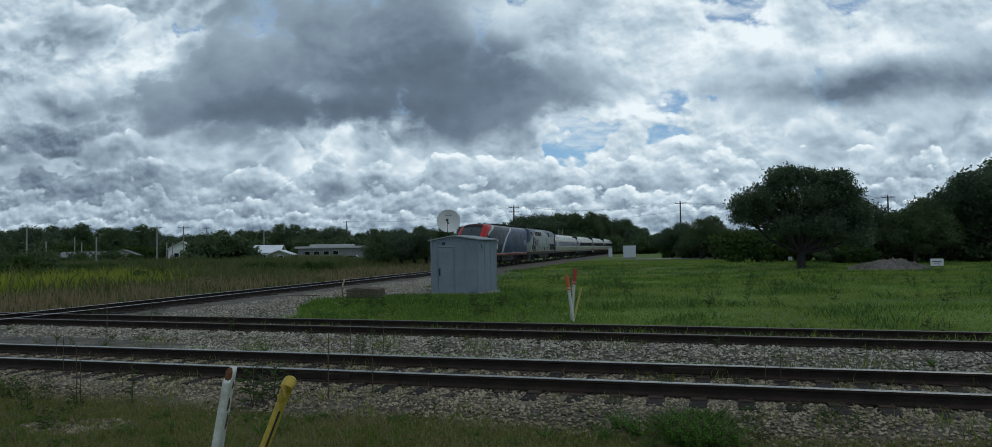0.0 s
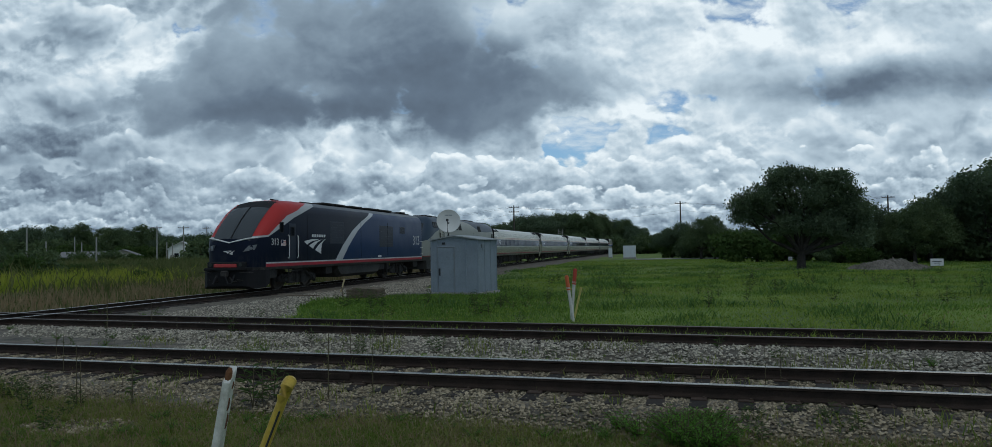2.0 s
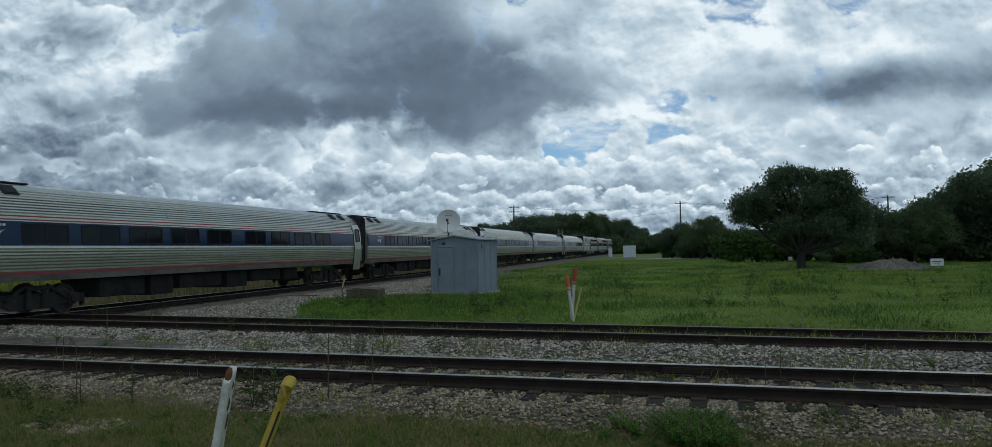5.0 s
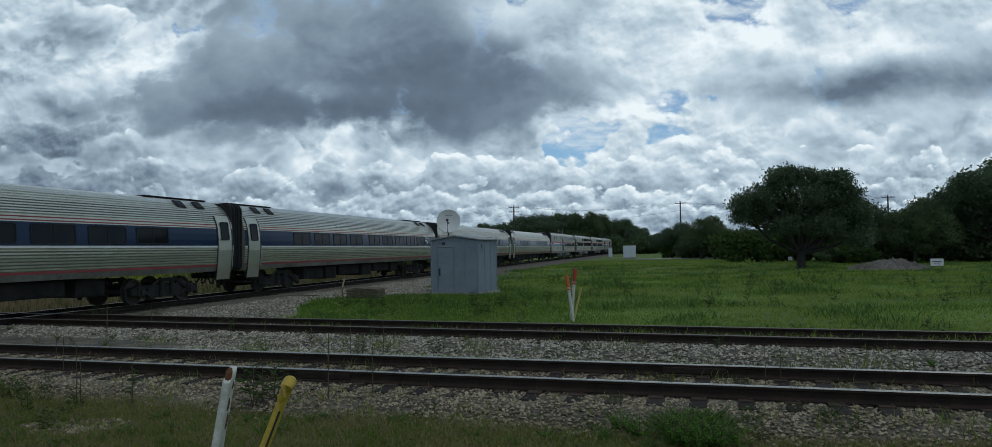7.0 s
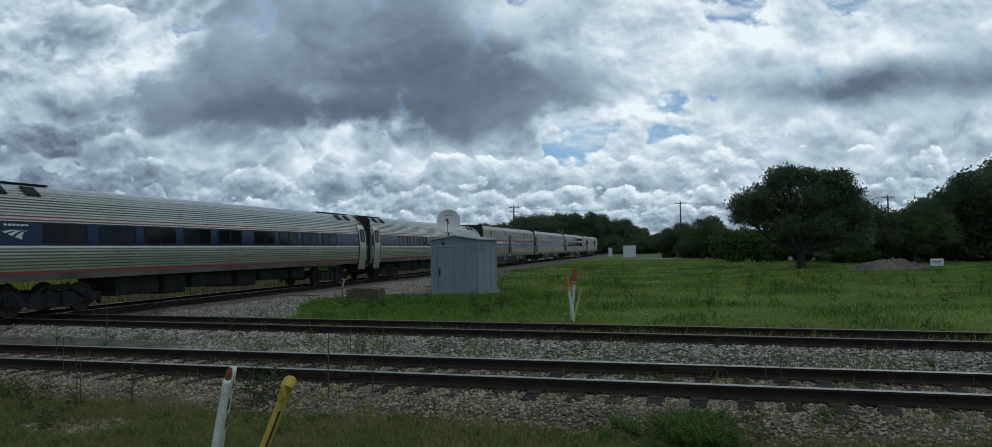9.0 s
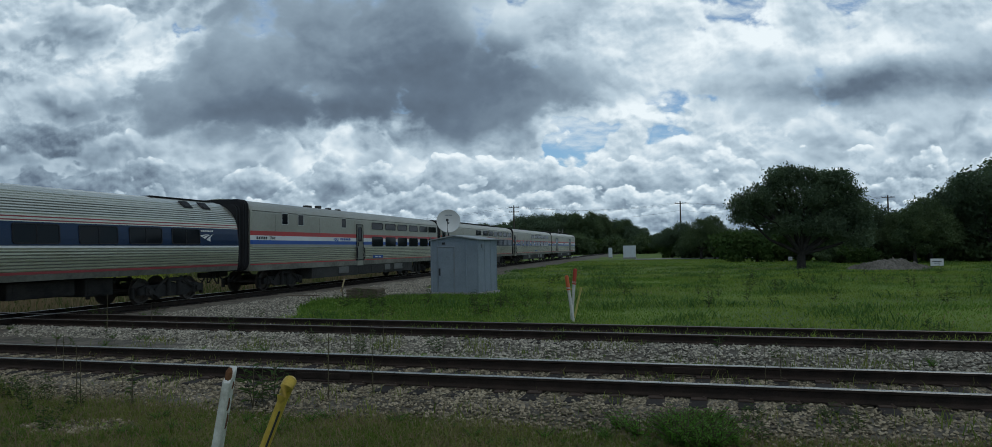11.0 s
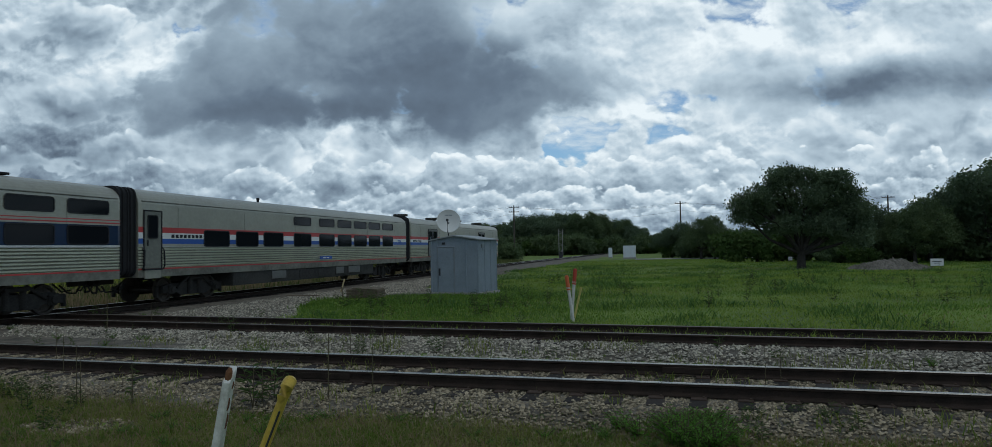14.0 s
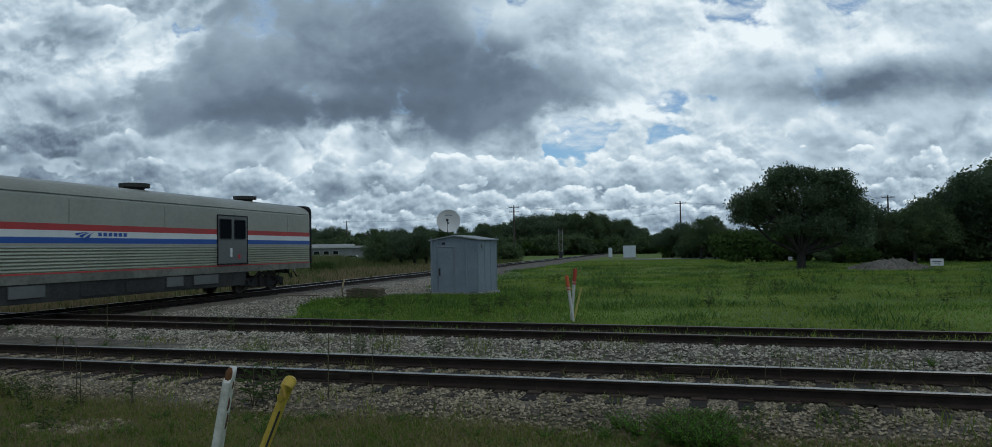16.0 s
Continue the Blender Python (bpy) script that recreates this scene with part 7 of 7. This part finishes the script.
def warehouse():
    b = thing("warehouse", "long low grey building under a pale flat roof", "building", pose(-32.7, 150, LOW))
    part("wall", Geo().box((0, 6, 1.45), (18.0, 12, 2.9), 0, 0.03), WALL_GREY, b)
    part("roof", Geo().box((0, 6, 3.1), (19.0, 13, 0.45), 0, 0.04), ROOF_PALE, b, "pale flat roof with a deep fascia")
    part("roof_cap", Geo().box((-3, 6, 3.5), (8.0, 8, 0.5), 0, 0.04), ROOF_PALE, b)
    part("garage_door", Geo().box((4.4, -0.02, 1.5), (3.8, 0.1, 2.6), 0, 0.02), ROOF_GREY, b)
    for x in (-7.0, -5.0, -3.0, -1.0, 7.6):
        win = part("window", Geo().box((x, -0.02, 1.9), (1.3, 0.08, 0.9), 0, 0.02), ROOF_PALE, b)
        part("pane", Geo().box((x, -0.05, 1.9), (1.1, 0.06, 0.7)), WINDOW_GLASS, win)


def parked_car(at, label):
    c = thing("parked_car", label, "car", at, "parked cars")
    prof = [(-2.2, 0.30), (2.2, 0.35), (2.25, 0.75), (1.5, 0.92), (0.8, 1.42), (-0.9, 1.45), (-1.7, 0.98), (-2.25, 0.9)]
    part("body", Geo().plate(prof, "y", -0.85, 0.85), CAR_WHITE, c)
    part("side_window", Geo().plate([(-1.45, 0.98), (1.2, 0.95), (0.72, 1.36), (-0.82, 1.38)], "y", -0.87, -0.855), WINDOW_GLASS, c)
    for x in (-1.4, 1.4):
        for y in (-0.78, 0.78):
            part("wheel", Geo().tube([(x, y - 0.1, 0.32), (x, y + 0.1, 0.32)], 0.32, 14), RUBBER, c)


equipment_hut()
satellite_dish()
marker_post("white marker post with an orange top leaning at the rail", (2.14, 20.3, LOW), (1.97, 20.3, 0.97), 0.045, POST_WHITE, POST_ORANGE, 0.30)
marker_post("white marker post with a red top in the grass", (2.16, 21.0, LOW), (2.30, 21.0, 1.14), 0.045, POST_WHITE, POST_RED, 0.30)
marker_post("thin leaning yellow stake in the grass", (2.28, 21.3, LOW), (2.50, 21.3, 0.58), 0.03, STAKE_YELLOW, STAKE_YELLOW, 0.0)
marker_post("pale wooden stake leaning in the gravel", (-6.70, 31.2, LOW), (-6.76, 31.2, 0.22), 0.028, OLD_WOOD, OLD_WOOD, 0.0)
marker_post("short pale wooden peg with a knob", (-6.80, 31.3, 0.10), (-6.66, 31.3, 0.56), 0.035, PALE_WOOD, PALE_WOOD, 0.25)
foreground_posts()
timber_box()
dirt_mound()
sign_board("small white sign board on two posts by the trees", pose(36.9, 60.0, LOW - 0.1, 0, 0, -25), 0.95, 0.6, 0.15)
sign_board("small pale sign at the foot of the oak", pose(35.7, 87.0, LOW - 0.1, 0, 0, -20), 0.45, 0.45, 0.2)
cabinet("white signal cabinet beside the line", pose(24.1, 129.5, LOW, 0, 0, -14), 2.1, 2.6, 2.1)
cabinet("small white relay case beside the line", pose(22.2, 139.5, LOW, 0, 0, -14), 0.7, 0.6, 1.75)
signal_ladder()
road = part("road", Geo().box((0, 0, 0), (60, 5.0, 0.12), 0, 0.02), ROAD, None, "", pose(53, 116, LOW - 0.03, 0, 0, -8))
tagged(road, "pale narrow road across the far field", "road", kind="structure")
f = thing("rail_fence", "low wooden rail fence by the road", "fence", pose(41.5, 118, LOW, 0, 0, -8))
for k in range(4):
    part("post", Geo().box((k * 1.3 - 2, 0, 0.4), (0.12, 0.12, 0.95), 0, 0.01), STAKE_YELLOW, f)
for z in (0.35, 0.75):
    part("rail", Geo().box((0, -0.08, z), (4.4, 0.05, 0.14), 0, 0.01), STAKE_YELLOW, f)

POLES = []
for u, depth, h, arms in ((-0.209, 180, 9.9, 1), (0.0253, 137, 10.4, 2), (0.2585, 130, 10.2, 1), (0.5495, 120, 10.0, 1)):
    x, y, z = on_way(u, depth)
    POLES.append((x, y, z + h))
    utility_pole((pose(x, y, z)), h, arms, turn=-12)
for a, b in ((0, 1), (1, 2), (2, 3)):
    for off, drop, sag in ((-0.9, 0.2, 1.0), (0.9, 0.2, 1.1), (0.1, 1.6, 1.3)):
        wire((POLES[a][0] + off, POLES[a][1], POLES[a][2] - drop), (POLES[b][0] + off, POLES[b][1], POLES[b][2] - drop), sag)
for u, depth, h, arms in ((-0.657, 120, 7.0, 0), (-0.63, 125, 4.8, 0), (-0.59, 150, 6.2, 0), (-0.58, 150, 5.0, 0), (-0.5595, 110, 5.0, 0), (-0.4748, 130, 7.4, 1), (-0.461, 140, 4.6, 0),
                          (-0.453, 140, 4.4, 0), (-0.4375, 130, 7.3, 1), (-0.405, 170, 8.6, 1), (-0.325, 150, 6.8, 0)):
    utility_pole(pose(*on_way(u, depth)), h, arms, POLE_GREY, "pale grey utility pole among the houses", 0.13)
house("white_house", "white gabled house among the trees", pose(-66.0, 150, LOW, 0, 0, 18), 5.2, 9, 3.4, 4.9, WALL_WHITE, ROOF_PALE, True, 2)
house("metal_roof_house", "low house with a bright white metal roof", pose(-46.0, 140, LOW, 0, 0, 6), 6.5, 7, 2.3, 3.7, WALL_BEIGE, ROOF_WHITE, False, 3)
house("porch_house", "small gabled annex with a bright white metal roof", pose(-41.6, 137, LOW, 0, 0, 4), 4.4, 4, 1.9, 2.7, WALL_BEIGE, ROOF_WHITE, True, 1, False)
house("small_house", "small beige house with a grey roof", pose(-87.0, 150, LOW, 0, 0, 20), 8.0, 7, 2.1, 3.1, WALL_BEIGE, ROOF_GREY, False, 3)
house("small_house", "small pale house with a grey gable roof", pose(-79.5, 152, LOW, 0, 0, 20), 6.0, 7, 2.2, 3.4, WALL_BEIGE, ROOF_GREY, True, 2)
house("tall_house", "two-storey white house behind the warehouse", pose(-29.0, 172, LOW, 0, 0, 4), 4.6, 6, 4.8, 5.3, WALL_WHITE, ROOF_PALE, False, 2, False)
warehouse()
parked_car(pose(-33.2, 139, LOW, 0, 0, 6), "white parked car by the low warehouse")
parked_car(pose(-28.4, 141, LOW, 0, 0, 4), "white parked van-like car by the warehouse")


# ---- single weeds near the rails ----
def weed_meshes(seed, h, n, leaf, mat, spread=0.25):
    rng = np.random.default_rng(seed)
    g, vs = Geo(), []
    for s in range(max(1, n // 14)):
        a = rng.uniform(0, 6.28)
        tip = Vector((math.cos(a) * spread * h * (0 if s == 0 else 1), math.sin(a) * spread * h * (0 if s == 0 else 1), h * rng.uniform(0.75, 1.0)))
        g.tube([(0, 0, -0.03), tip * 0.5 + Vector((0.01, 0, 0.02)), tip], [0.007, 0.005, 0.003], 5)
        for k in range(min(n, 14)):
            f = 0.15 + 0.85 * (k + rng.uniform(0, 0.5)) / 14
            c = np.array(tip * f)
            b = rng.uniform(0, 6.28)
            d = np.array([math.cos(b), math.sin(b), rng.uniform(-0.1, 0.8)])
            d /= np.linalg.norm(d)
            sd = np.cross(d, [0, 0, 1.0])
            L = leaf * rng.uniform(0.6, 1.1) * (1.15 - 0.6 * f)
            vs.append([c, c + d * L * 0.5 + sd * L * 0.16, c + d * L + np.array([0, 0, -0.2 * L]), c + d * L * 0.5 - sd * L * 0.16])
    v = np.array(vs).reshape(-1, 3)
    me = bpy.data.meshes.new("leaves")
    me.from_pydata(v, [], np.arange(len(v)).reshape(-1, 4))
    me.materials.append(mat)
    return g.mesh("stem", STALK), me


WEEDS = [(weed_meshes(31, 0.75, 14, 0.16, LEAF_BUSH), "weed", "single tall green weed beside the rail"),
         (weed_meshes(32, 0.65, 42, 0.22, LEAF_BUSH, 0.5), "weed_clump", "bushy green weed clump in the stones"),
         (weed_meshes(33, 0.8, 14, 0.06, GRASS_OLIVE, 0.1), "weed_stalk", "thin dry weed stalk between the tracks"),
         (weed_meshes(34, 0.30, 168, 0.10, CLOVER, 0.9), "ground_weed", "low bright green leafy weed in the verge")]
FIRST = {}


def plant(kind, x, y, s, z=-0.27):
    m = pose(x, y, z, 0, 0, (x * 977 + y * 331) % 360) @ Matrix.Diagonal((s, s, s, 1))
    meshes, name, label = WEEDS[kind]
    if kind in FIRST:
        c = copy_thing(FIRST[kind], m)
        c.matrix_basis = m
        return c
    t = thing(name, label, "weed", None, "weeds by the rails")
    tagged(part("stem", meshes[0], None, t), kind="stuff" if kind in (1, 3) else "")
    part("leaves", meshes[1], None, t)
    t.matrix_basis = m
    FIRST[kind] = t
    return t


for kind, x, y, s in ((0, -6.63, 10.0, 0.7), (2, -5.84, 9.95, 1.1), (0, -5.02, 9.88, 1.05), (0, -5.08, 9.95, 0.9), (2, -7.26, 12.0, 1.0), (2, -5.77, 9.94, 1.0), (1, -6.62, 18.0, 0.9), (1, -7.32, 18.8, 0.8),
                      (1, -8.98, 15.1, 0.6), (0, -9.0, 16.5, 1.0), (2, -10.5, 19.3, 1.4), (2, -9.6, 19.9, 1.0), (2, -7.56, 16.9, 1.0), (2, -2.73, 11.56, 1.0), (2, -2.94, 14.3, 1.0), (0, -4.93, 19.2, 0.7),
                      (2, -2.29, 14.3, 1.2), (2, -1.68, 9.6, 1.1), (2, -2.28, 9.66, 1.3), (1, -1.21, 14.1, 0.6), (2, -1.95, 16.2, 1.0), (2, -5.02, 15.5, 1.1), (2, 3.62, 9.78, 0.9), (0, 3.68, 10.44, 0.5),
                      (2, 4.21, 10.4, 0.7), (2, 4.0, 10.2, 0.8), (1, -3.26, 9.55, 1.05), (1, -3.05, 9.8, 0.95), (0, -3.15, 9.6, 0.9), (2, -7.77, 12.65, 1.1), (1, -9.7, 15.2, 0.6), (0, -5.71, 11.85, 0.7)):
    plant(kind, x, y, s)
wr = random.Random(4)
for k in range(64):
    plant(3, wr.gauss(2.05, 0.26), wr.uniform(7.3, 8.15), wr.uniform(0.55, 1.0), LOW)
for k in range(36):
    plant(wr.choice((1, 3)), wr.uniform(2.7, 4.1), wr.uniform(7.5, 8.5), wr.uniform(0.3, 0.5), LOW)
for k in range(110):
    plant(3, wr.uniform(-6.0, 4.6), wr.uniform(7.3, 9.2), wr.uniform(0.22, 0.5), LOW)
for k in range(16):
    plant(1, wr.gauss(-7.3, 0.3), wr.gauss(10.6, 0.2), wr.uniform(0.4, 0.62), LOW)
for k in range(70):
    x, y = wr.uniform(-1, 30), wr.uniform(23, 48)
    if x < 0.68 * y and abs(x + 1.5) + abs(y - 34) > 4:
        plant(1, x, y, wr.uniform(0.5, 1.15), ground_z(x, y))
for k in range(10):
    plant(1, wr.uniform(-7.5, -5.2), wr.uniform(8.2, 10.4), wr.uniform(0.35, 0.6), LOW)
# small weeds in the stones between the tracks
for k in range(70):
    x, y = wr.uniform(-20, 8), wr.uniform(1.6, 5.6)
    q = NEAR_TRACK @ Vector((x, y, 0))
    if abs(q.x) < 0.72 * q.y:
        plant(wr.choice((0, 1, 1, 3)), q.x, q.y, wr.uniform(0.25, 0.6), -0.24)
for k in range(36):
    q = FAR_TRACK @ Vector((wr.uniform(-22, 12), wr.uniform(0.9, 2.4), 0))
    if abs(q.x) < 0.72 * q.y:
        plant(wr.choice((1, 3, 3)), q.x, q.y, wr.uniform(0.4, 0.9), -0.26)
for k in range(30):
    plant(wr.choice((1, 3)), wr.uniform(-6.5, 1.5), wr.uniform(21.5, 31), wr.uniform(0.6, 1.2), LOW)


# ---- motion ----
def motions():
    """The train runs in along the main line and gathers a little speed; its wheels roll."""
    def gone(t):
        return 46.61 - 19.365 * t - 0.02104 * (t - 8) ** 2
    steps = [0.5 * k for k in range(33)]
    for car, behind in TRAIN:
        walk(car, [(t, line_pose(behind + gone(t))) for t in steps])
    rolled = {}
    for w, r in WHEELS:
        if r not in rolled:
            walk(w, [(k / 30, Matrix.Rotation((gone(0) - gone(k / 30)) / r, 4, "Y")) for k in range(481)])
            rolled[r] = w
        else:
            w.rotation_mode = "QUATERNION"
            keys = w.animation_data_create()
            keys.action = rolled[r].animation_data.action
            keys.action_slot = rolled[r].animation_data.action_slot


motions()
